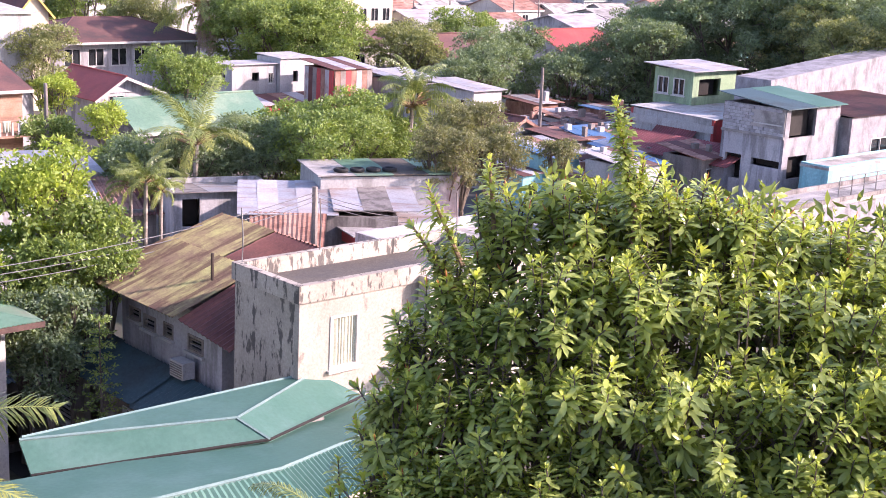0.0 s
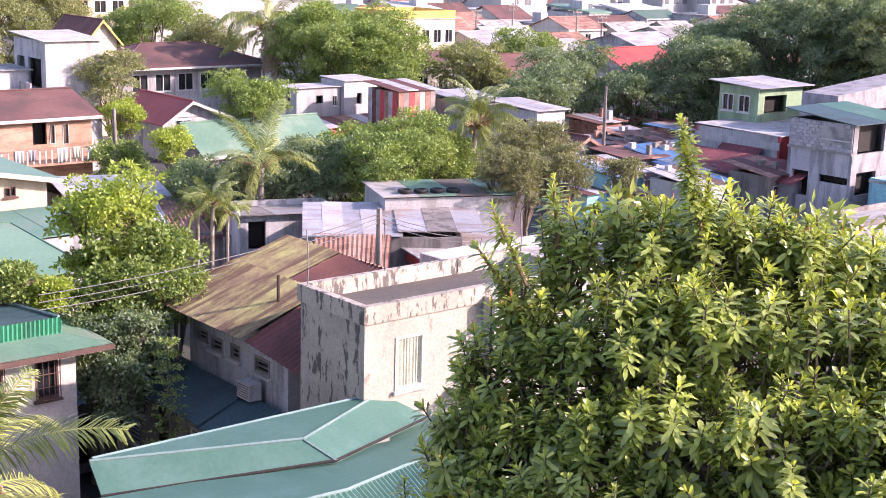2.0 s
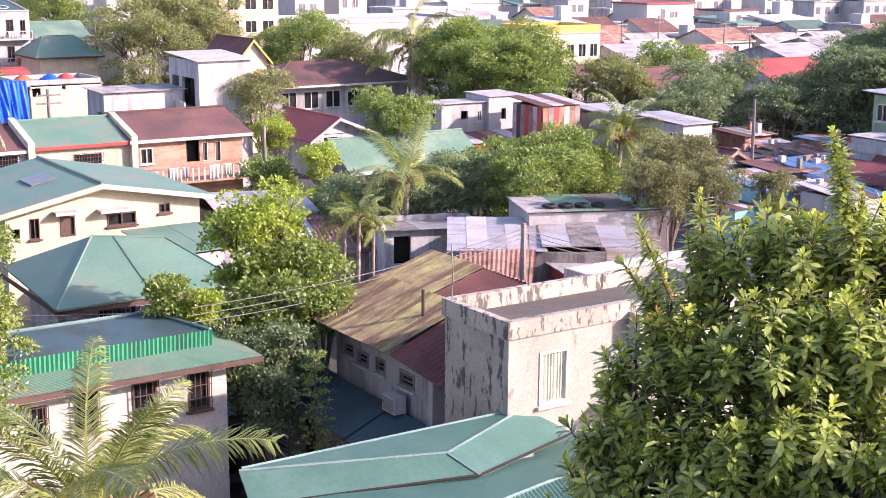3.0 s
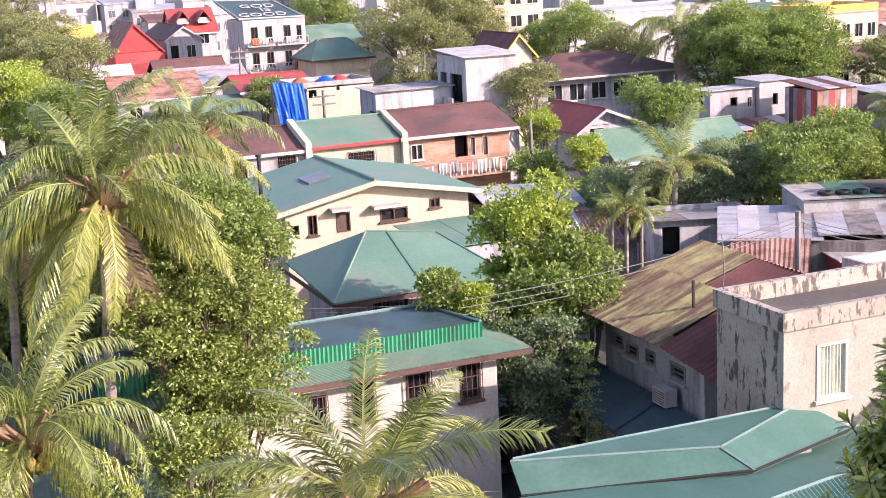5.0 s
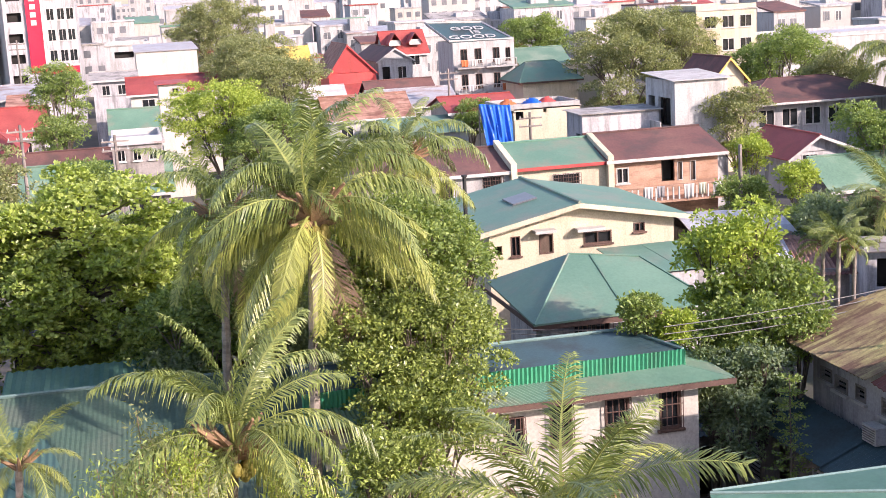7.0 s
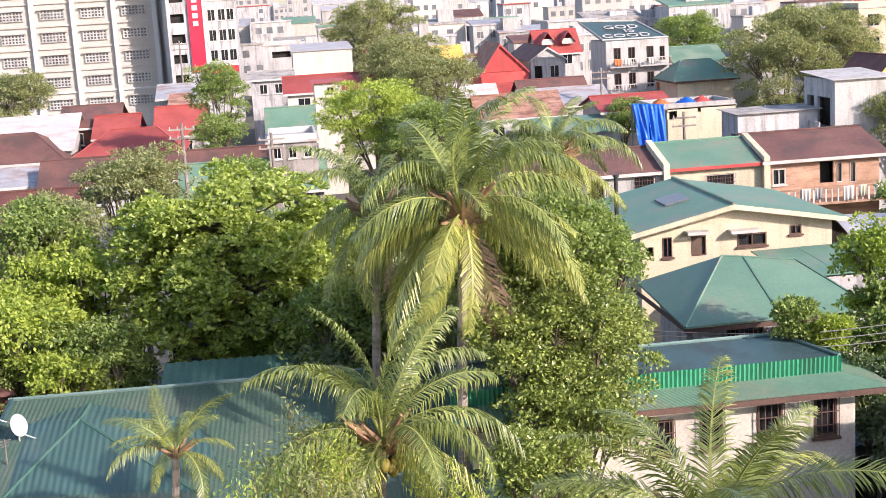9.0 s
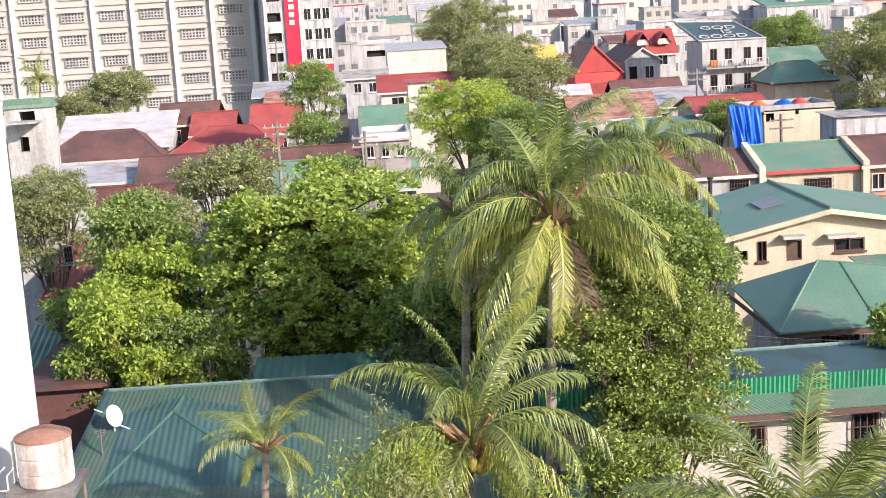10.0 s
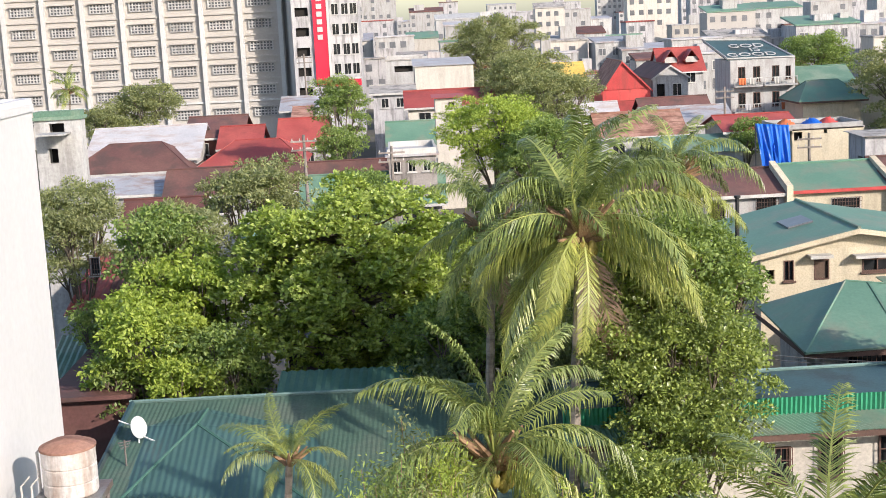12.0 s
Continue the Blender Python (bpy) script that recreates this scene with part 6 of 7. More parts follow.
# ---- palms ----
def frond_mesh(name, length, rise, bend, hang, pairs, material, gen, leaflet=0.26, slim=0.95):
    """A palm leaf along +x: a midrib that rises at rise degrees and bends down by bend degrees, with two rows of hanging, pointed leaflets."""
    V, F = [], []
    n = 16
    rib = [Vector((0, 0, 0))]
    for k in range(n):
        e = radians(rise - bend * ((k + 0.5) / n) ** 1.25)
        rib.append(rib[-1] + Vector((math.cos(e), 0, math.sin(e))) * (length / n))

    def at(s):
        f = min(s * n, n - 1e-6)
        i = int(f)
        return rib[i].lerp(rib[i + 1], f - i), (rib[i + 1] - rib[i]).normalized()

    for k in range(n):
        w0, w1 = 0.034 * (1 - k / n) + 0.006, 0.034 * (1 - (k + 1) / n) + 0.006
        i = len(V)
        a, b = rib[k], rib[k + 1]
        V += [a + Vector((0, w0, 0)), a - Vector((0, w0, 0)), a + Vector((0, 0, -w0)), b + Vector((0, w1, 0)), b - Vector((0, w1, 0)), b + Vector((0, 0, -w1))]
        F += [(i, i + 1, i + 4, i + 3), (i + 1, i + 2, i + 5, i + 4), (i + 2, i, i + 3, i + 5)]
    ribs = len(F)
    for k in range(pairs):
        s = 0.16 + 0.83 * k / (pairs - 1)
        p, d = at(s)
        ll = leaflet * length * (math.sin(math.pi * min(0.98, 0.18 + 0.78 * s)) ** 0.6) * gen.uniform(0.85, 1.1)
        for sd in (1, -1):
            out = (d * gen.uniform(0.5, 0.85) + Vector((0, sd, 0)) * gen.uniform(0.6, 0.9) + Vector((0, 0, gen.uniform(-0.15, 0.25)))).normalized()
            down = Vector((0, 0, -1))
            q1 = p + out * ll * 0.42 + down * ll * hang * 0.17
            q2 = p + out * ll * (0.88 - 0.4 * hang) + down * ll * hang * gen.uniform(0.4, 0.95)
            wd = d * gen.uniform(0.019, 0.027) * slim
            i = len(V)
            V += [p - wd * 0.6, p + wd * 0.6, q1 - wd, q1 + wd, q2]
            F += [(i, i + 1, i + 3, i + 2), (i + 2, i + 3, i + 4)]
    me = mesh_of(name, V, F, material)
    me.materials.append(M["stem"])
    for p_ in me.polygons[:ribs]:
        p_.material_index = 1
    return me


pg = np.random.default_rng(5)
FRONDS = {}
for key, rise, bend, hang, mt in (("up", 82, 80, 0.55, "frond"), ("high", 62, 115, 0.8, "frond"), ("mid", 35, 108, 1.0, "frond"), ("low", 5, 85, 1.05, "frond_gold"), ("hang", -28, 56, 0.95, "frond_gold"), ("dry", -66, 22, 0.7, "frond_dry")):
    FRONDS[key] = [frond_mesh("frond", 4.0, rise + v, bend - v, hang, 74, mt, pg) for v in (-14, -4, 5, 14)]


FRONDS["stiff"] = [frond_mesh("frond", 4.0, rise, bend, 0.35, 84, "frond", pg, 0.24, 0.85) for rise, bend in ((74, 60), (62, 70), (52, 78), (40, 72))]
FRONDS["stiff_gold"] = [frond_mesh("frond", 4.0, rise, bend, 0.4, 84, "frond_gold", pg, 0.24, 0.85) for rise, bend in ((58, 85), (48, 92), (36, 84), (28, 76))]


def palm(top, size, seed, label, counts=(4, 6, 6, 6, 5, 1), nuts=9, lean=0.5, name="coconut_palm", kinds=("up", "high", "mid", "low", "hang", "dry")):
    """A ringed, slightly bent trunk; a crown of fronds from upright to hanging; a cluster of nuts."""
    g = random.Random(seed)
    th = thing(name, (top[0] - lean, top[1], 0), label, "palm tree", "coconut palms")
    h = top[2]
    bm = bmesh.new()
    pts, rr = [], []
    for k in range(29):
        s = k / 28
        pts.append((lean * s ** 1.6, 0, -0.1 + (h + 0.1) * s))
        rr.append(min(1.0, 0.25 + size / 4.5) * (0.17 - 0.05 * s + (0.12 * (1 - s) ** 8)) * (1.07 if k % 2 else 0.97))
    tube(bm, pts, rr, 8)
    part("trunk", bm, "palm_bark", th)
    bm = bmesh.new()
    q_ = min(1.15, size / 3.4)
    for k in range(22 if nuts else 7):
        a = k * 2.4
        e = g.uniform(-0.3, 1.3)
        tube(bm, [(lean, 0, h - 0.25 * q_), (lean + math.cos(a) * 0.3 * q_, math.sin(a) * 0.3 * q_, h + (0.25 * e - 0.2) * q_), (lean + math.cos(a) * 0.95 * q_, math.sin(a) * 0.95 * q_, h + 0.6 * e * q_)], [0.11 * q_, 0.10 * q_, 0.035 * q_], 5)
    part("husk", bm, "husk", th, "fibrous brown frond bases")
    az_ = g.uniform(0, 6)
    for key, cnt in zip(kinds, counts):
        for k in range(cnt):
            az_ += 2.39996 + g.uniform(-0.45, 0.45)
            ob = part("frond", FRONDS[key][g.randrange(4)], "", th)
            s = size / 4.0 * g.uniform(0.75, 1.15)
            ob.matrix_local = Matrix.Translation((lean, 0, h)) @ pose(0, 0, 0, g.uniform(-28, 28), g.uniform(-12, 12), math.degrees(az_)) @ Matrix.Diagonal((s, s, s, 1))
    for k in range(nuts):
        a = k * 2.4 + 0.5
        bm = bmesh.new()
        bmesh.ops.create_icosphere(bm, subdivisions=2, radius=0.13)
        for v in bm.verts:
            v.co.z *= 1.3
        ob = part("coconut", bm, "coconut", th)
        ob.location = (lean + math.cos(a) * 0.32, math.sin(a) * 0.32, h - 0.35 - 0.14 * (k % 3))
    return th


palm((4.62, 34.69, 11.42), 4.2, 1, "tall coconut palm with golden hanging fronds", (6, 7, 8, 8, 14, 1), 11)
palm((2.55, 38.42, 10.90), 3.1, 2, "tall coconut palm with thin fronds", (5, 6, 5, 5, 7, 1), 9)
palm((1.61, 27.45, 7.75), 3.3, 3, "coconut palm with young nuts", (5, 7, 8, 6, 5, 0), 12)
palm((10.87, 52.89, 10.54), 3.9, 4, "coconut palm with drooping fronds", (4, 7, 6, 6, 7, 1), 8)
palm((-2.70, 26.87, 8.08), 1.75, 5, "small coconut palm over the green roof", (6, 4, 3, 2), 0, kinds=("stiff", "stiff_gold", "mid", "low"))
palm((6.33, 19.5, 8.2), 3.7, 6, "coconut palm with arching yellow-green fronds", (9, 10, 3), 6, kinds=("stiff", "stiff_gold", "low"))
palm((34.05, 54.19, 6.6), 3.6, 7, "young palm with upright fronds among trees", (11, 4, 2), 0, 0.1, kinds=("stiff", "stiff_gold", "low"))
palm((47.60, 54.02, 7.68), 3.4, 8, "tall palm with short feathery crown", (6, 6, 6, 3, 2, 0), 3)
palm((68.52, 108.12, 9.02), 5.5, 9, "old palm with dry hanging fronds", (4, 5, 5, 4, 4, 6), 4)
palm((-34.92, 143.82, 11.49), 3.0, 10, "small distant palm before the car park", (4, 5, 5, 3, 1, 0), 0)
palm((13.17, 16.36, 6.51), 2.2, 11, "palm crown below the teal roof", (2, 5, 5, 3, 1, 0), 0)
palm((21.27, 36.79, 8.76), 1.25, 13, "slender areca palm with fine fronds", (5, 6, 6, 2, 0, 0), 0, 0.1, "areca_palm")
palm((21.36, 37.89, 8.38), 1.1, 14, "slender areca palm with fine fronds", (5, 6, 6, 2, 0, 0), 0, 0.1, "areca_palm")
palm((21.84, 36.81, 8.38), 1.0, 15, "slender areca palm with fine fronds", (5, 6, 6, 2, 0, 0), 0, 0.1, "areca_palm")


# ---- the rubber tree close to the camera ----
def rubber_tree():
    g = np.random.default_rng(3)
    base = (11.67, 8.60, 11.97)
    th = thing("rubber_tree", (base[0], base[1], 0), "large leafy rubber tree with whorled glossy leaves", "tree")
    o = np.array([base[0], base[1], 0.0])
    bm = bmesh.new()
    tube(bm, [(0, 0, -0.1), (0.1, 0.05, 4), (0.0, 0.1, 8)], [0.4, 0.32, 0.26], 10)
    fork = Vector((0.0, 0.1, 8.0))
    P, D_ = [], []
    for (cx, cy, cz), (rx, ry, rz) in RUBBER_BLOBS:
        c = np.array([cx, cy, cz]) - o
        e = Vector(c)
        tube(bm, [fork, fork.lerp(e, 0.5) + Vector((0, 0, -0.3)), e], [0.13, 0.08, 0.03], 6)
        k = int(88 * rx * rz) + 3
        d = g.normal(size=(k, 3))
        d /= np.linalg.norm(d, axis=1)[:, None]
        d[:, 2] = np.where(d[:, 2] < -0.5, -d[:, 2], d[:, 2])
        q = c + d * np.array([rx, ry, rz]) * g.uniform(0.55, 1.1, (k, 1))
        ax = d * np.array([0.5, 0.5, 0.2]) + np.array([0, 0, 0.95]) + g.normal(size=(k, 3)) * 0.2
        ax /= np.linalg.norm(ax, axis=1)[:, None]
        P.append(q), D_.append(ax)
        for i in range(k):
            tip = Vector(q[i])
            low = tip - Vector(ax[i]) * 0.62
            tube(bm, [e.lerp(low, 0.3) + Vector((0, 0, -0.25)), low, tip], [0.022, 0.014, 0.007], 5)
    part("trunk", bm, "bark", th)
    # Inner leaves get the dark ficus green so the crown's shade is in colour.
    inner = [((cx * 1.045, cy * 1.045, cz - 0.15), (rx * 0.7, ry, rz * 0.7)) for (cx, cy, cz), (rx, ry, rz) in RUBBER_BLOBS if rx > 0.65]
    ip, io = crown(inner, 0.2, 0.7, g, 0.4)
    tagged(part("foliage", leaf_mesh("foliage", ip - o, io, 0.2 * g.uniform(0.7, 1.2, len(ip)), 0.36, "leaf_ficus", 0.4, g), "", th, "inner leaves coloured dark for crown shade"), kind="stuff")
    # the leader shoot that stands above the crown, and other long shoots
    for shoot in RUBBER_SHOOTS:
        a, b, n = np.array(shoot[0]) - o, np.array(shoot[1]) - o, shoot[2]
        s = np.linspace(0, 1, n)[:, None]
        P.append(a + (b - a) * s + g.normal(size=(n, 3)) * 0.012)
        D_.append(np.repeat(((b - a) / np.linalg.norm(b - a))[None], n, 0) + g.normal(size=(n, 3)) * 0.1)
        bm = bmesh.new()
        tube(bm, [Vector(a - (b - a) * 0.4), Vector(a), Vector(b)], [0.03, 0.022, 0.01], 6)
        part("shoot", bm, "twig", th)
    P, D_ = np.concatenate(P), np.concatenate(D_)
    n = len(P)
    # leaves set in a spiral down each shoot: the young ones upright at the tip, the old ones spread and drooping
    per = 28
    A = np.cross(D_, np.array([0.3, 0.5, 0.8]))
    A /= np.linalg.norm(A, axis=1)[:, None]
    B = np.cross(D_, A)
    groups = {"rubber_leaf": ([], []), "rubber_young": ([], [])}
    size = g.uniform(0.78, 1.15, n)
    for j in range(per):
        ang = 2.4 * j + g.normal(size=n) * 0.25 + np.arange(n) * 1.7
        open_ = 0.35 + 0.85 * min(1.0, j / 10) + 0.35 * j / per + g.normal(size=n) * 0.14
        out = A * np.cos(ang)[:, None] + B * np.sin(ang)[:, None]
        d = D_ * np.cos(open_)[:, None] + out * np.sin(open_)[:, None]
        start = P - D_ * (0.0135 * j * size)[:, None]
        ln = (0.10 + 0.095 * min(1, j / 6)) * size * g.uniform(0.8, 1.15, n)
        sd = np.cross(d, D_ + 0.01)
        sd /= np.linalg.norm(sd, axis=1)[:, None] + 1e-9
        up = np.cross(sd, d)
        sag = np.array([0, 0, -1.0])
        w = ln * 0.145
        L_, W_ = ln[:, None], w[:, None]
        v = np.stack([start, start + d * L_ * 0.28 + sd * W_ * 0.82 + up * W_ * 0.18, start + d * L_ * 0.30, start + d * L_ * 0.28 - sd * W_ * 0.82 + up * W_ * 0.18,
                      start + d * L_ * 0.72 + sd * W_ + up * W_ * 0.15 + sag * L_ * 0.09, start + d * L_ * 0.72 + sag * L_ * 0.10, start + d * L_ * 0.72 - sd * W_ + up * W_ * 0.15 + sag * L_ * 0.09,
                      start + d * L_ * 0.97 + sag * L_ * 0.22], axis=1)
        groups["rubber_young" if j < 5 else "rubber_leaf"][0].append(v)
    tri = np.array([(0, 2, 1), (0, 3, 2), (1, 2, 5), (1, 5, 4), (2, 3, 6), (2, 6, 5), (4, 5, 7), (5, 6, 7)], dtype=np.int32)
    for key, (vs, _) in groups.items():
        v = np.concatenate(vs)
        m_ = len(v)
        me = bpy.data.meshes.new("foliage")
        me.vertices.add(8 * m_)
        me.vertices.foreach_set("co", v.reshape(-1).astype(np.float32))
        idx = (np.arange(m_, dtype=np.int32)[:, None, None] * 8 + tri[None]).reshape(-1)
        me.loops.add(len(idx))
        me.loops.foreach_set("vertex_index", idx)
        me.polygons.add(len(idx) // 3)
        me.polygons.foreach_set("loop_start", np.arange(0, len(idx), 3, dtype=np.int32))
        me.polygons.foreach_set("loop_total", np.full(len(idx) // 3, 3, dtype=np.int32))
        me.materials.append(M[key])
        me.update(calc_edges=True)
        tagged(part("foliage", me, "", th, "light young leaves" if key == "rubber_young" else "glossy dark green leaves"), kind="stuff")
    for i in range(0, n, 3):
        bm = bmesh.new()
        p = Vector(P[i])
        tube(bm, [p, p + Vector(D_[i]) * 0.06, p + Vector(D_[i]) * 0.11], [0.008, 0.007, 0.001], 4)
        if i < 3 * 120:
            part("bud", bm, "bud", th, "orange-red leaf bud")
        else:
            bm.free()


RUBBER_BLOBS = [
    ((8.72, 9.95, 12.05), (0.45, 0.5, 0.5)), ((8.45, 9.75, 11.65), (0.5, 0.6, 0.45)), ((8.15, 9.45, 11.2), (0.5, 0.6, 0.4)), ((8.95, 10.0, 12.75), (0.3, 0.4, 0.35)), ((8.05, 9.1, 10.9), (0.55, 0.6, 0.35)),
    ((9.37, 9.86, 13.09), (0.4, 0.5, 0.6)), ((9.01, 9.92, 12.45), (0.35, 0.5, 0.4)), ((10.15, 9.93, 13.60), (0.6, 0.7, 0.65)), ((10.64, 9.40, 13.90), (0.75, 0.8, 0.6)),
    ((11.34, 8.87, 13.92), (0.8, 0.8, 0.65)), ((12.02, 8.29, 13.76), (0.8, 0.8, 0.6)), ((12.62, 7.74, 13.68), (0.8, 0.8, 0.5)), ((13.18, 7.16, 13.60), (0.8, 0.8, 0.5)),
    ((9.54, 9.41, 12.80), (0.7, 0.8, 0.7)), ((10.05, 8.86, 13.11), (0.9, 0.8, 0.75)), ((10.67, 8.10, 13.19), (0.9, 0.8, 0.75)), ((11.40, 7.42, 13.12), (0.9, 0.8, 0.75)), ((12.03, 6.75, 13.13), (0.9, 0.8, 0.75)),
    ((9.04, 9.34, 12.02), (0.7, 0.8, 0.6)), ((9.38, 8.71, 12.18), (0.9, 0.8, 0.7)), ((9.82, 7.90, 12.33), (0.9, 0.8, 0.75)), ((10.38, 7.15, 12.39), (0.9, 0.8, 0.75)), ((11.04, 6.49, 12.39), (0.9, 0.8, 0.75)), ((11.60, 5.86, 12.58), (0.9, 0.8, 0.75)),
    ((8.49, 9.31, 11.42), (0.5, 0.7, 0.4)), ((8.81, 8.72, 11.45), (0.9, 0.8, 0.6)), ((9.34, 7.85, 11.57), (0.9, 0.8, 0.6)), ((9.94, 7.07, 11.64), (0.9, 0.8, 0.6)), ((10.48, 6.24, 11.80), (0.9, 0.8, 0.6)), ((11.07, 5.59, 11.88), (0.9, 0.8, 0.6)),
]
RUBBER_SHOOTS = [
    ((10.72, 8.69, 14.45), (10.58, 8.86, 15.35), 16), ((10.84, 8.70, 14.01), (10.87, 8.66, 14.77), 8), ((9.91, 9.89, 14.07), (9.86, 9.93, 14.62), 7),
    ((11.62, 8.17, 13.90), (11.57, 8.23, 14.39), 6), ((11.80, 7.90, 13.87), (11.77, 7.94, 14.36), 6), ((9.34, 9.88, 13.77), (9.13, 10.08, 14.36), 6), ((9.27, 9.95, 13.46), (9.03, 10.17, 13.93), 5),
    ((10.39, 9.38, 13.93), (10.31, 9.47, 14.35), 5), ((11.37, 8.51, 13.99), (11.33, 8.57, 14.42), 5), ((12.28, 7.52, 13.71), (12.25, 7.56, 14.17), 5), ((12.52, 7.12, 13.70), (12.49, 7.16, 14.12), 5),
]
rubber_tree()


# ---- the far city ----
def far_block(x_, y_, w_, d_, h_, wall, roof, seed, far):
    joined = bmesh.new()
    g = random.Random(seed)
    th = thing("city_block", (x_, y_, 0), "distant pale building with rows of windows", "building", "far city")
    bm = bmesh.new()
    box(bm, 0, w_, 0, d_, 0, h_)
    part("wall", bm, wall, th)
    bm = bmesh.new()
    box(bm, -0.2, w_ + 0.2, -0.2, d_ + 0.2, h_, h_ + 0.3, g.choice([0, 0, 0.8, 1.5]))
    part("roof", bm, roof, th)
    if g.random() < 0.6:
        bm = bmesh.new()
        a = g.uniform(0.1, 0.6) * w_
        box(bm, a, a + w_ * 0.3, d_ * 0.3, d_ * 0.6, h_ + 0.3, h_ + g.uniform(1.5, 3.2))
        part("stair_head", bm, g.choice(["plaster_pale", "plaster_white", "plaster_grey"]), th)
    cols, rows_ = max(2, int(w_ / 2.8)), max(1, min(6, int(h_ / 3.1)))
    for j in range(rows_):
        z_ = h_ - 2.4 - 3.0 * j
        if z_ < 3:
            break
        for k in range(cols):
            if g.random() < 0.25:
                continue
            if far:
                x0_ = 0.7 + k * (w_ - 1.4) / cols
                box(joined, x0_, x0_ + 1.3, -0.06, 0.02, z_, z_ + 1.4)
                continue
            fm, pn = FAR_WIN[g.randrange(3)]
            ww = part("window", fm, "", th)
            part("pane", pn, "", ww)
            ww.location = (0.7 + k * (w_ - 1.4) / cols, -0.03, z_)
    if far:
        tagged(part("window", joined, "pane_haze_grey", th), kind="stuff")


FAR_WIN = []
for w_, h_ in ((1.3, 1.3), (1.0, 1.6), (1.6, 1.1)):
    bm = wall_mesh("x", -0.06, -0.1, w_ + 0.1, -0.1, h_ + 0.1, [(0, w_ / 2 - 0.04, 0, h_), (w_ / 2 + 0.04, w_, 0, h_)], 0.12, 1)
    me = bpy.data.meshes.new("window")
    bm.to_mesh(me)
    bm.free()
    me.materials.append(M["trim_white"])
    bm = bmesh.new()
    box(bm, 0, w_, -0.02, 0.02, 0, h_)
    pn = bpy.data.meshes.new("pane")
    bm.to_mesh(pn)
    bm.free()
    pn.materials.append(M["pane_haze_grey"])
    FAR_WIN.append((me, pn))
rng = random.Random(11)
fw = ["plaster_pale", "plaster_white", "plaster_pale", "plaster_grey", "plaster_white", "plaster_ivory", "tower_grey", "plaster_ivory", "plaster_grey"]
fr = ["zinc_pale", "concrete", "plaster_pale", "red_roof", "zinc", "green_roof", "maroon_roof", "zinc_pale"]
k_ = 0
for ring, (d0, d1, hlo, hhi, n_) in enumerate(((205, 240, 7.0, 10.5, 36), (240, 300, 8.5, 13, 50), (300, 380, 10.5, 16, 60), (380, 520, 13, 22, 64), (520, 800, 16, 34, 64))):
    for i in range(n_):
        a = radians(-22 + 86 * (i + rng.uniform(0.1, 0.9)) / n_)
        d = rng.uniform(d0, d1)
        x_, y_ = math.sin(a) * d, math.cos(a) * d
        w_, dp = rng.uniform(4.5, 11) * (1 + ring * 0.16), rng.uniform(5, 10)
        h_ = rng.uniform(hlo, hhi) * (0.72 if ring < 3 and math.degrees(a) > 33 else 1.0)
        if x_ < -2 and d < 260:
            continue
        if 15 < math.degrees(a) < 33 and d < 215:
            continue
        k_ += 1
        far_block(x_, y_, w_, dp, h_, rng.choice(fw), rng.choice(fr), k_, d > 270)
# low houses between the trees in the middle distance
rng = random.Random(21)
for i in range(106):
    a = radians(rng.uniform(-14, 58) if i < 46 else rng.uniform(33, 56))
    d = rng.uniform(118, 200) if i < 46 else rng.uniform(150, 265)
    x_, y_ = math.sin(a) * d, math.cos(a) * d
    if 24 < x_ < 60 and 124 < y_ < 200 or x_ < 18 and y_ > 110 or 50 < x_ < 100 and 104 < y_ < 160:
        continue
    w_, dp, h_ = rng.uniform(6, 10), rng.uniform(6, 9), rng.uniform(4.2, 6.2)
    th = house("house", "low pale house with a pitched metal roof", x_, x_ + w_, y_, y_ + dp, h_, rng.choice(fw), south=[(x_ + 1, x_ + 2.2, h_ - 2, h_ - 0.8, "w"), (x_ + 3.4, x_ + 4.6, h_ - 2, h_ - 0.8, "w")], group="low houses")
    gable_x(th, x_, x_ + w_, y_, y_ + dp, h_, h_ + rng.uniform(1.0, 1.9), rng.choice(["red_roof", "maroon_roof", "green_roof", "zinc", "rust", "zinc_pale"] if i < 46 else ["maroon_roof", "rust", "rust", "zinc", "concrete", "plaster_dirty", "green_old"]), 0.4)
YH = house("yellow_house", "yellow house with an orange upper terrace", 97.5, 107, 126, 134, 8.2, "plaster_cream", south=[(98.2 + 1.8 * k, 99.4 + 1.8 * k, 5.4, 7.0, "w") for k in range(5)])
flat(YH, 97.5, 107, 126, 134, 8.2, "concrete", 0.9, "yellow_paint", 0.1)


# ---- poles, cables, tank, dish and other small things ----
def pole(x_, y_, h_, arms=2, label="weathered utility pole with crossarms"):
    th = thing("utility_pole", (x_, y_, 0), label, "pole", "utility poles")
    bm = bmesh.new()
    tube(bm, [(0, 0, -0.1), (0.02, 0, h_ * 0.5), (0, 0.02, h_)], [0.16, 0.13, 0.10], 8)
    part("post", bm, "wood_grey", th)
    for k in range(arms):
        bm = bmesh.new()
        box(bm, -0.9, 0.9, -0.15, -0.06, h_ - 0.5 - 0.6 * k, h_ - 0.38 - 0.6 * k)
        part("crossarm", bm, "wood_grey", th)
        for i in range(4):
            bm = bmesh.new()
            x0_ = -0.8 + 0.53 * i
            tube(bm, [(x0_, -0.1, h_ - 0.38 - 0.6 * k), (x0_, -0.1, h_ - 0.22 - 0.6 * k)], [0.04, 0.03], 6)
            part("insulator", bm, "trim_white", th)
    return th


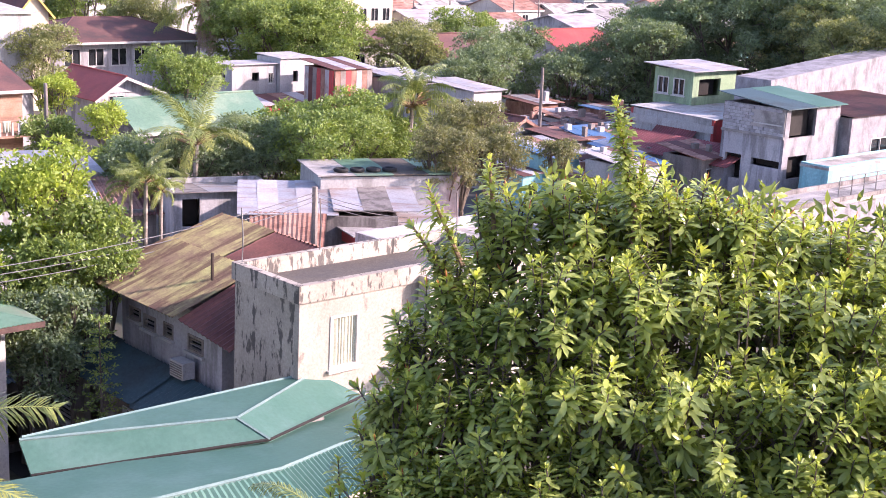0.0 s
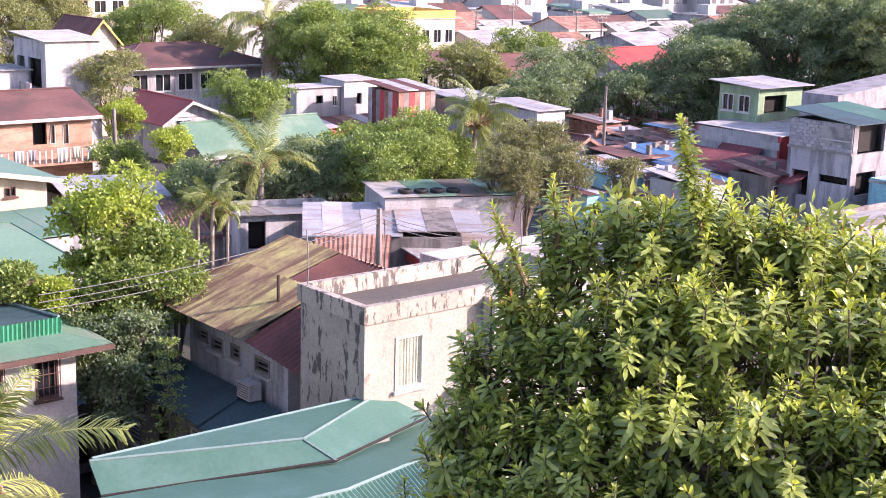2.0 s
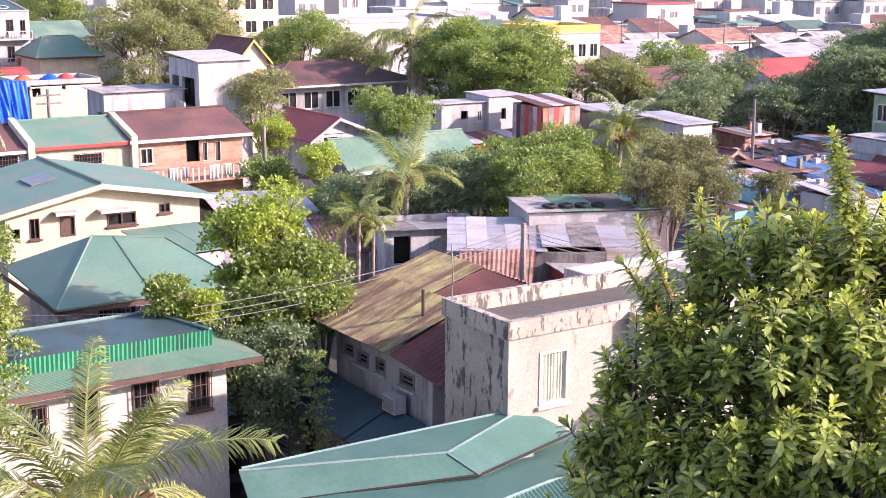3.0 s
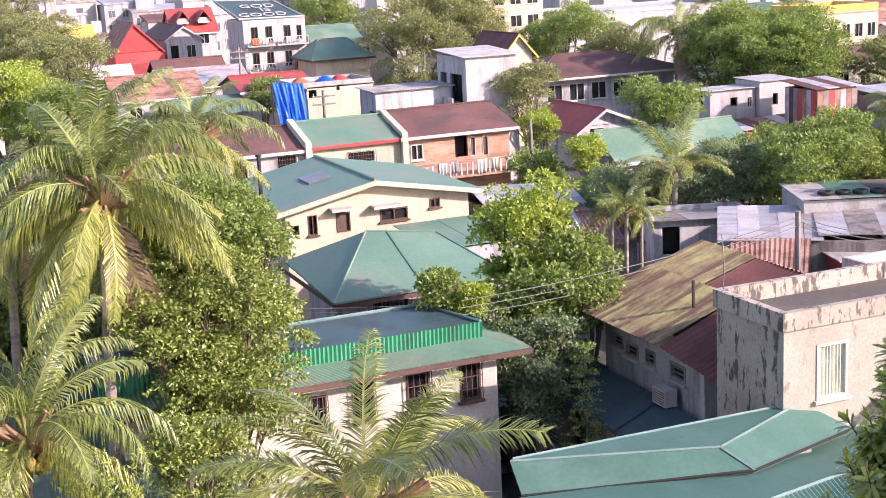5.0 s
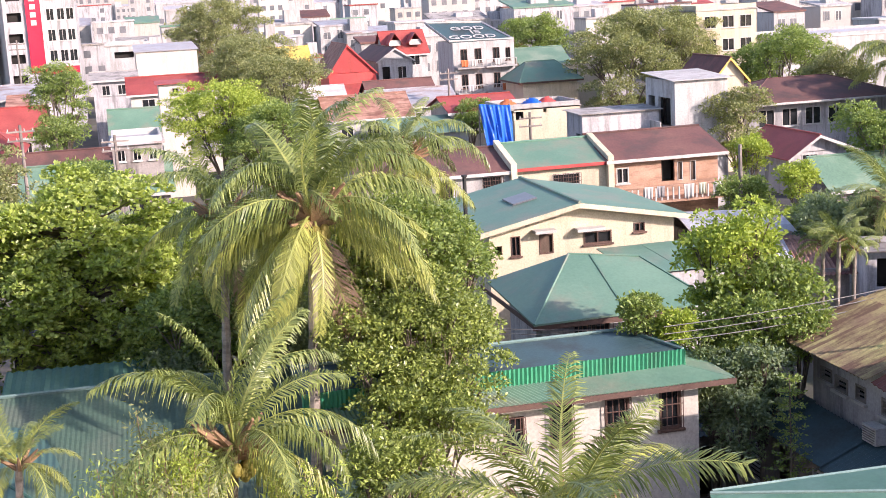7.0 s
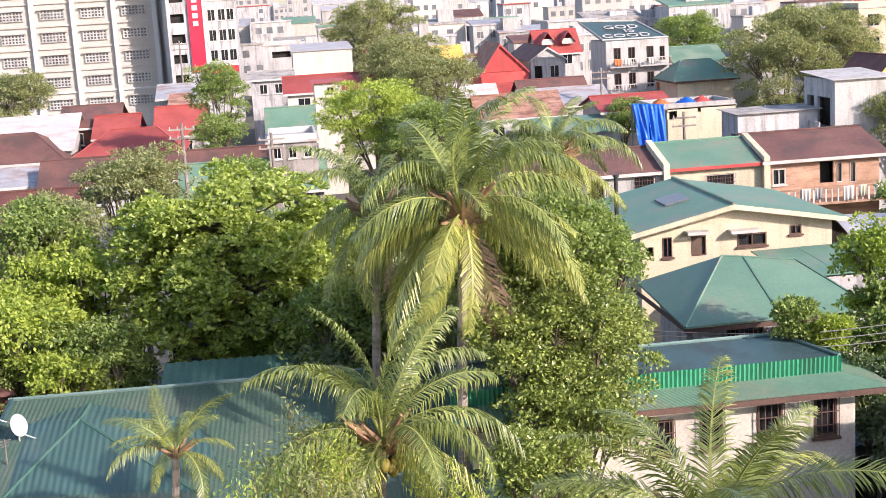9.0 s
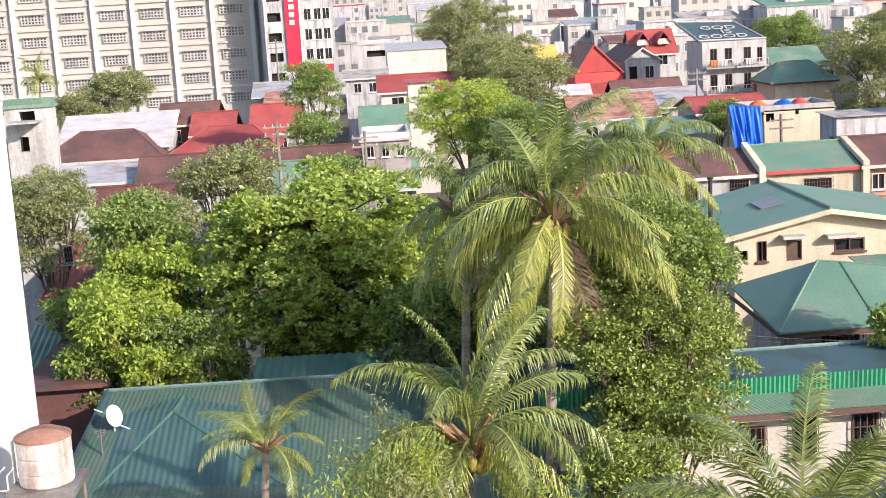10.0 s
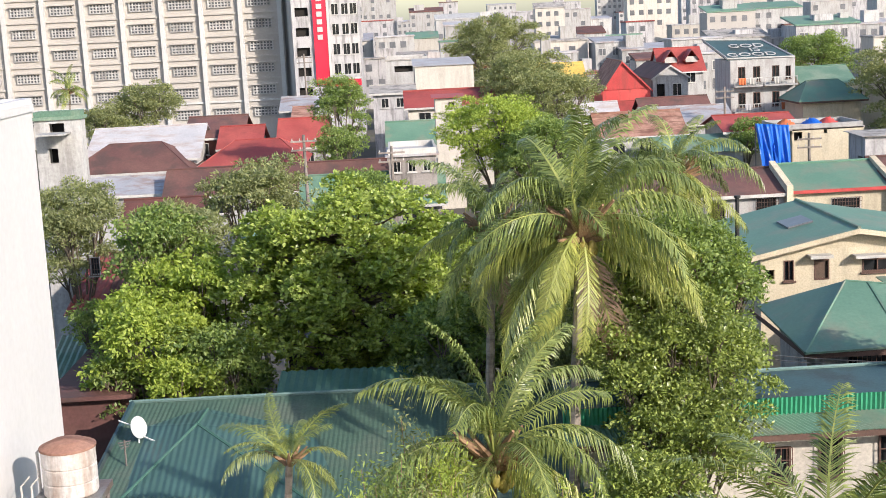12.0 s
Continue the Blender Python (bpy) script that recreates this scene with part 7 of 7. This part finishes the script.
def cable(a, b, sag, r=0.012):
    th = thing("cable", a, "thin overhead cable slung between poles", "cable", "overhead cables")
    a, b = Vector(a), Vector(b)
    pts = []
    for k in range(13):
        s = k / 12
        p = a.lerp(b, s) - a
        p.z -= sag * 4 * s * (1 - s)
        pts.append(p)
    bm = bmesh.new()
    tube(bm, pts, r, 5)
    part("wire", bm, "cable", th)


PT = (27.86, 36.61, 7.92)
pole(PT[0], PT[1], PT[2], 0)
for k, (dy, dx) in enumerate(((0, 0), (9, 4), (16, -3))):
    cable((PT[0], PT[1], PT[2] - 0.2 - 0.15 * k), (14.65, 35.06, 7.06 - 0.22 * k), 0.25 + 0.05 * k, 0.016)
    cable((PT[0], PT[1], PT[2] - 0.2 - 0.15 * k), (31.70, 36.04, 6.70 - 0.2 * k), 0.15, 0.014)
cable((17.22, 37.21, 6.36), (9.42, 41.96, 6.09), 0.2, 0.014)
cable((17.22, 37.21, 6.27), (9.41, 41.96, 5.97), 0.25, 0.014)
for t_ in (((121.92, 139.14, 8.17)), ((135.45, 133.24, 8.20)), ((134.26, 127.27, 7.75)), ((135.79, 146.84, 8.37)), ((30.95, 126.26, 8.86)), ((29.55, 95.53, 7.06)), ((-0.69, 90.00, 8.19)), ((-10.92, 159.63, 13.29)),
           ((-6.67, 91.76, 9.12))):
    pole(t_[0], t_[1], t_[2] + 0.6, 2)

pp = (34.65, 70.99, 7.26)
pole(pp[0], pp[1], pp[2], 0, "plain weathered wooden pole by a tree")
pp = (65.68, 61.53, 8.07)
pole(pp[0], pp[1], pp[2], 0, "thin bare pole among the shacks")

# the water tank on its stand, close to the white tower
tk = (-6.22, 23.00, 9.95)
TK = thing("water_tank", (tk[0], tk[1], 0), "round galvanised water tank with rusty lid on a stand", "water tank")
zb = 9.02
bm = bmesh.new()
prof = [(0.46, zb), (0.48, zb + 0.03), (0.48, zb + 0.23), (0.46, zb + 0.25), (0.48, zb + 0.27), (0.48, zb + 0.51), (0.46, zb + 0.53), (0.48, zb + 0.55), (0.48, zb + 0.83)]
N = 28
rings = [[bm.verts.new((r * math.cos(2 * math.pi * k / N), r * math.sin(2 * math.pi * k / N), z)) for k in range(N)] for r, z in prof]
for a_, b_ in zip(rings, rings[1:]):
    for k in range(N):
        bm.faces.new((a_[k], a_[(k + 1) % N], b_[(k + 1) % N], b_[k]))
bm.faces.new(rings[0][::-1])
bm.faces.new(rings[-1])
part("body", bm, "tank_metal", TK)
bm = bmesh.new()
prof = [(0.50, zb + 0.83), (0.50, zb + 0.87), (0.28, zb + 0.97), (0.07, zb + 1.01)]
rings = [[bm.verts.new((r * math.cos(2 * math.pi * k / N), r * math.sin(2 * math.pi * k / N), z)) for k in range(N)] for r, z in prof]
for a_, b_ in zip(rings, rings[1:]):
    for k in range(N):
        bm.faces.new((a_[k], a_[(k + 1) % N], b_[(k + 1) % N], b_[k]))
bm.faces.new(rings[0][::-1])
bm.faces.new(rings[-1])
part("lid", bm, "rust", TK, "brown rusty conical lid")
bm = bmesh.new()
box(bm, -0.6, 0.6, -0.6, 0.6, zb - 0.12, zb - 0.005)
part("platform", bm, "steel", TK)
for sx in (-0.5, 0.5):
    for sy in (-0.5, 0.5):
        bm = bmesh.new()
        tube(bm, [(sx, sy, 0), (sx, sy, zb - 0.12)], 0.05, 6)
        part("leg", bm, "steel", TK)
for side in (-0.8, -0.62):
    bm = bmesh.new()
    tube(bm, [(side, -0.3, 8.2), (side, -0.3, zb + 0.25), (side + 0.1, -0.1, zb + 0.35)], 0.02, 6)
    part("ladder_rail", bm, "trim_white", TK)
for k in range(6):
    bm = bmesh.new()
    tube(bm, [(-0.8, -0.3, 8.3 + 0.14 * k), (-0.62, -0.3, 8.3 + 0.14 * k)], 0.014, 5)
    part("rung", bm, "trim_white", TK)
bm = bmesh.new()
tube(bm, [(-0.58, 0.1, 6.5), (-0.58, 0.1, zb + 0.74), (-0.47, 0.1, zb + 0.84)], 0.03, 6)
part("pipe", bm, "trim_white", TK)

# satellite dish on the green roof
dc = (-8.36, 38.83, 5.41)
DS = thing("satellite_dish", (dc[0], dc[1], dc[2] - 0.5), "white satellite dish on a short mast", "satellite dish")
bm = bmesh.new()
rings = []
for j in range(6):
    r = 0.34 * j / 5
    rings.append([bm.verts.new((r * math.cos(2 * math.pi * k / 24), r * math.sin(2 * math.pi * k / 24), 0.3 * r * r)) for k in range(24)])
for a_, b_ in zip(rings[1:], rings[2:]):
    for k in range(24):
        bm.faces.new((a_[k], a_[(k + 1) % 24], b_[(k + 1) % 24], b_[k]))
bm.faces.new(rings[1][::-1])
bmesh.ops.delete(bm, geom=rings[0], context="VERTS")
ob = part("reflector", bm, "dish_white", DS)
ob.matrix_local = Matrix.Translation((0, 0, 0.5)) @ pose(0, 0, 0, 72, 0, 62)
md = ob.modifiers.new("thick", "SOLIDIFY")
md.thickness = 0.02
for q in (((0, 0, -0.1), (0, 0, 0.46)), ((0, 0, 0.3), (0.55, -0.1, 0.05)), ((0, 0, 0.5), (-0.55, 0.0, 0.75))):
    bm = bmesh.new()
    tube(bm, q, 0.022, 6)
    part("strut", bm, "dish_white", DS)
bm = bmesh.new()
box(bm, 0.5, 0.6, -0.16, -0.06, 0.0, 0.1)
part("receiver", bm, "steel", DS)
an = (-8.50, 37.51, 4.75)
AN = thing("antenna", (an[0], an[1], an[2] - 0.05), "small dark roof antenna mast", "antenna")
bm = bmesh.new()
tube(bm, [(0, 0, -0.3), (0, 0, 0.75)], 0.03, 6)
part("mast", bm, "steel", AN)
for k in range(3):
    bm = bmesh.new()
    tube(bm, [(-0.12 - 0.03 * k, 0, 0.5 + 0.08 * k), (0.12 + 0.03 * k, 0, 0.56 + 0.08 * k)], 0.02, 5)
    part("element", bm, "steel", AN)

# round dish on the pale house end behind the rubber tree
rd = (28.58, 30.77, 7.04)
RD = thing("round_dish", (rd[0], rd[1], rd[2] - 0.8), "pale round dish antenna on a roof mast", "satellite dish")
bm = bmesh.new()
bmesh.ops.create_cone(bm, cap_ends=True, segments=24, radius1=0.24, radius2=0.2, depth=0.07)
ob = part("reflector", bm, "dish_white", RD)
ob.matrix_local = Matrix.Translation((0, 0, 0.8)) @ pose(0, 0, 0, 80, 0, -45)
bm = bmesh.new()
tube(bm, [(0, 0.05, 0.4), (0, 0.05, 0.75)], 0.03, 6)
part("mast", bm, "steel", RD)


# a slim papaya-like sapling with tiered leaves by the lane
def sapling(at, h_, seed):
    g = np.random.default_rng(seed)
    th = thing("sapling", (at[0], at[1], 0), "slim young tree with tiered fine leaves", "tree")
    bm = bmesh.new()
    tube(bm, [(0, 0, -0.1), (0.03, 0, h_ * 0.5), (0, 0.02, h_)], [0.05, 0.035, 0.015], 6)
    P, O = [], []
    for k in range(9):
        z_ = h_ * (0.45 + 0.55 * k / 8)
        for j in range(5):
            a = 2.4 * (5 * k + j)
            r = 0.55 * (1.1 - 0.6 * k / 8)
            e = np.array([math.cos(a) * r, math.sin(a) * r, z_ + 0.05])
            tube(bm, [(0, 0, z_), tuple(e)], [0.012, 0.005], 4)
            m_ = 34
            s = g.uniform(0.2, 1.1, (m_, 1))
            P.append(np.array([0, 0, z_]) * (1 - s) + e * s + g.normal(size=(m_, 3)) * np.array([0.07, 0.07, 0.02]))
            O.append(np.repeat(np.array([[math.cos(a), math.sin(a), 0.2]]), m_, 0))
    part("trunk", bm, "bark", th)
    P, O = np.concatenate(P), np.concatenate(O)
    part("crown", leaf_mesh("crown", P, O, g.uniform(0.07, 0.13, len(P)), 0.5, "leaf_mid", 0.1, g), "", th)


q = (17.62, 33.10, 5.66)
sapling(q, q[2], 4)


# airy bamboo-like shrubs in front of the green roof
def airy(at, h_, w_, seed, material):
    g = np.random.default_rng(seed)
    th = thing("shrub", (at[0], at[1], 0), "airy thin-leaved shrub in front of the green roof", "shrub", "airy shrubs")
    bm = bmesh.new()
    P, O = [], []
    for k in range(15):
        a, r = g.uniform(0, 6.3), w_ * g.uniform(0.2, 1.0)
        e = np.array([math.cos(a) * r, math.sin(a) * r, h_ * g.uniform(0.72, 1.0)])
        tube(bm, [(0, 0, 0), tuple(e * np.array([0.35, 0.35, 0.6])), tuple(e)], [0.04, 0.025, 0.006], 5)
        m_ = 130
        s = g.uniform(0.72, 1.04, (m_, 1))
        base = e * np.array([0.35, 0.35, 0.6]) * (1 - s) + e * s
        P.append(base + g.normal(size=(m_, 3)) * 0.16)
        O.append(g.normal(size=(m_, 3)))
    part("stem", bm, "twig", th)
    P, O = np.concatenate(P), np.concatenate(O)
    part("crown", leaf_mesh("crown", P, O, g.uniform(0.08, 0.17, len(P)), 0.32, material, 0.3, g), "", th)


for t_, w_, mt in (((-0.11, 27.00, 8.75), 0.9, "leaf_olive"), ((0.62, 25.99, 8.65), 0.8, "leaf_bright"), ((-0.64, 24.99, 8.59), 0.8, "leaf_mid"), ((-1.48, 23.95, 8.55), 0.7, "leaf_bright"), ((0.34, 25.00, 8.18), 0.8, "leaf_olive"), ((2.81, 25.34, 7.67), 0.9, "leaf_bright")):
    airy(t_, t_[2], w_, int(t_[0] * 100) % 97, mt)


# ---- cloths, tyres, small tanks and pipes ----
def cloth(at, w_, h_, mt, label, yaw=0.0, seed=1):
    """A sheet hanging from its upper edge, with soft folds."""
    g = random.Random(seed)
    th = thing("laundry", at, label, "cloth", "hanging laundry")
    V, F = [], []
    n_, m_ = 16, 6
    ph = g.uniform(0, 6)
    for j in range(m_ + 1):
        for k in range(n_ + 1):
            u, v = k / n_, j / m_
            V.append(((u - 0.5) * w_ * (1 - 0.12 * v), 0.05 * math.sin(u * 15 + ph) * (0.3 + v), -h_ * v * (1 + 0.05 * math.sin(u * 7 + ph))))
    for j in range(m_):
        for k in range(n_):
            a = j * (n_ + 1) + k
            F.append((a, a + n_ + 1, a + n_ + 2, a + 1))
    ob = part("sheet", mesh_of("sheet", V, F, mt, True), "", th)
    ob.matrix_local = pose(0, 0, 0, 0, 0, yaw)
    md = ob.modifiers.new("thick", "SOLIDIFY")
    md.thickness = 0.012


for k, (x_, w_, h_, mt) in enumerate(((31.2, 0.6, 0.8, "trim_white"), (32.0, 0.5, 0.7, "plaster_grey"), (33.9, 0.7, 0.9, "trim_white"), (34.8, 0.5, 0.7, "curtain"), (35.9, 0.6, 0.8, "trim_white"))):
    cloth((x_, 76.57, 4.31), w_, h_, mt, "washed cloth drying over a balcony rail", 0, k)
for k, (x_, z_, mt) in enumerate(((39.9, 8.65, "cloth_orange"), (41.1, 8.65, "trim_white"), (44.0, 8.65, "trim_white"), (40.6, 5.65, "plaster_grey"), (44.9, 5.65, "cloth_orange"))):
    cloth((x_, 154.16, z_), 0.9, 0.8, mt, "washed cloth drying over a balcony rail", 0, 10 + k)
for k, (px_, mt) in enumerate(((31.6, "cloth_orange"), (33.8, "tarp_blue"), (35.1, "red_paint"))):
    th = thing("tarpaulin", (px_, 108.5, 6.94), "crumpled sheet lying on an unfinished roof", "tarpaulin", "roof sheets")
    V, F = [], []
    for j in range(9):
        for i in range(9):
            r = math.hypot(i - 4, j - 4) / 5.6
            V.append(((i - 4) * 0.2, (j - 4) * 0.25, max(0.02, 0.75 * (1 - r) + 0.12 * math.sin(i * 2.3 + j * 1.7 + k))))
    for j in range(8):
        for i in range(8):
            a = j * 9 + i
            F.append((a, a + 1, a + 10, a + 9))
    ob = part("sheet", mesh_of("sheet", V, F, mt, True), "", th)
    ob.modifiers.new("thick", "SOLIDIFY").thickness = 0.02

for k in range(4):
    th = thing("tyre", (36.44 + 0.685 * k, 46.04 - 0.305 * k, 6.13), "old black tyre weighing down a roof", "tyre", "tyres on the roof")
    bm = bmesh.new()
    R_, r_ = 0.26, 0.09
    grid = [[bm.verts.new(((R_ + r_ * math.cos(b)) * math.cos(a), (R_ + r_ * math.cos(b)) * math.sin(a), 0.09 + r_ * math.sin(b))) for b in (2 * math.pi * j / 8 for j in range(8))] for a in (2 * math.pi * i / 18 for i in range(18))]
    for i in range(18):
        for j in range(8):
            bm.faces.new((grid[i][j], grid[(i + 1) % 18][j], grid[(i + 1) % 18][(j + 1) % 8], grid[i][(j + 1) % 8]))
    part("tread", bm, "tyre", th)

vp = (15.21, 60.00, 6.63)
VP = thing("vent_stack", (vp[0], vp[1], 0), "black vent stack rising beside the cream house", "pipe")
bm = bmesh.new()
tube(bm, [(0, 0, 0), (0, 0, vp[2] + 0.1), (0.02, 0, vp[2] + 1.7)], [0.10, 0.10, 0.09], 8)
part("pipe", bm, "tyre", VP)
bm = bmesh.new()
tube(bm, [(0.02, 0, vp[2] + 1.7), (0.02, 0, vp[2] + 1.8)], [0.15, 0.15], 8)
part("cowl", bm, "tyre", VP)
for t_ in ((-6.30, 53.63, 8.49), (-6.03, 54.17, 8.46)):
    th = thing("plastic_tank", (t_[0], t_[1], 0), "teal plastic water drum on a post stand", "water tank", "teal drums")
    bm = bmesh.new()
    tube(bm, [(0, 0, t_[2] - 0.4), (0, 0, t_[2] - 0.35), (0, 0, t_[2] + 0.35), (0, 0, t_[2] + 0.45)], [0.28, 0.33, 0.33, 0.2], 14)
    part("drum", bm, "tank_teal", th)
    bm = bmesh.new()
    tube(bm, [(0, 0, 0), (0, 0, t_[2] - 0.4)], 0.12, 6)
    part("stand", bm, "steel", th)
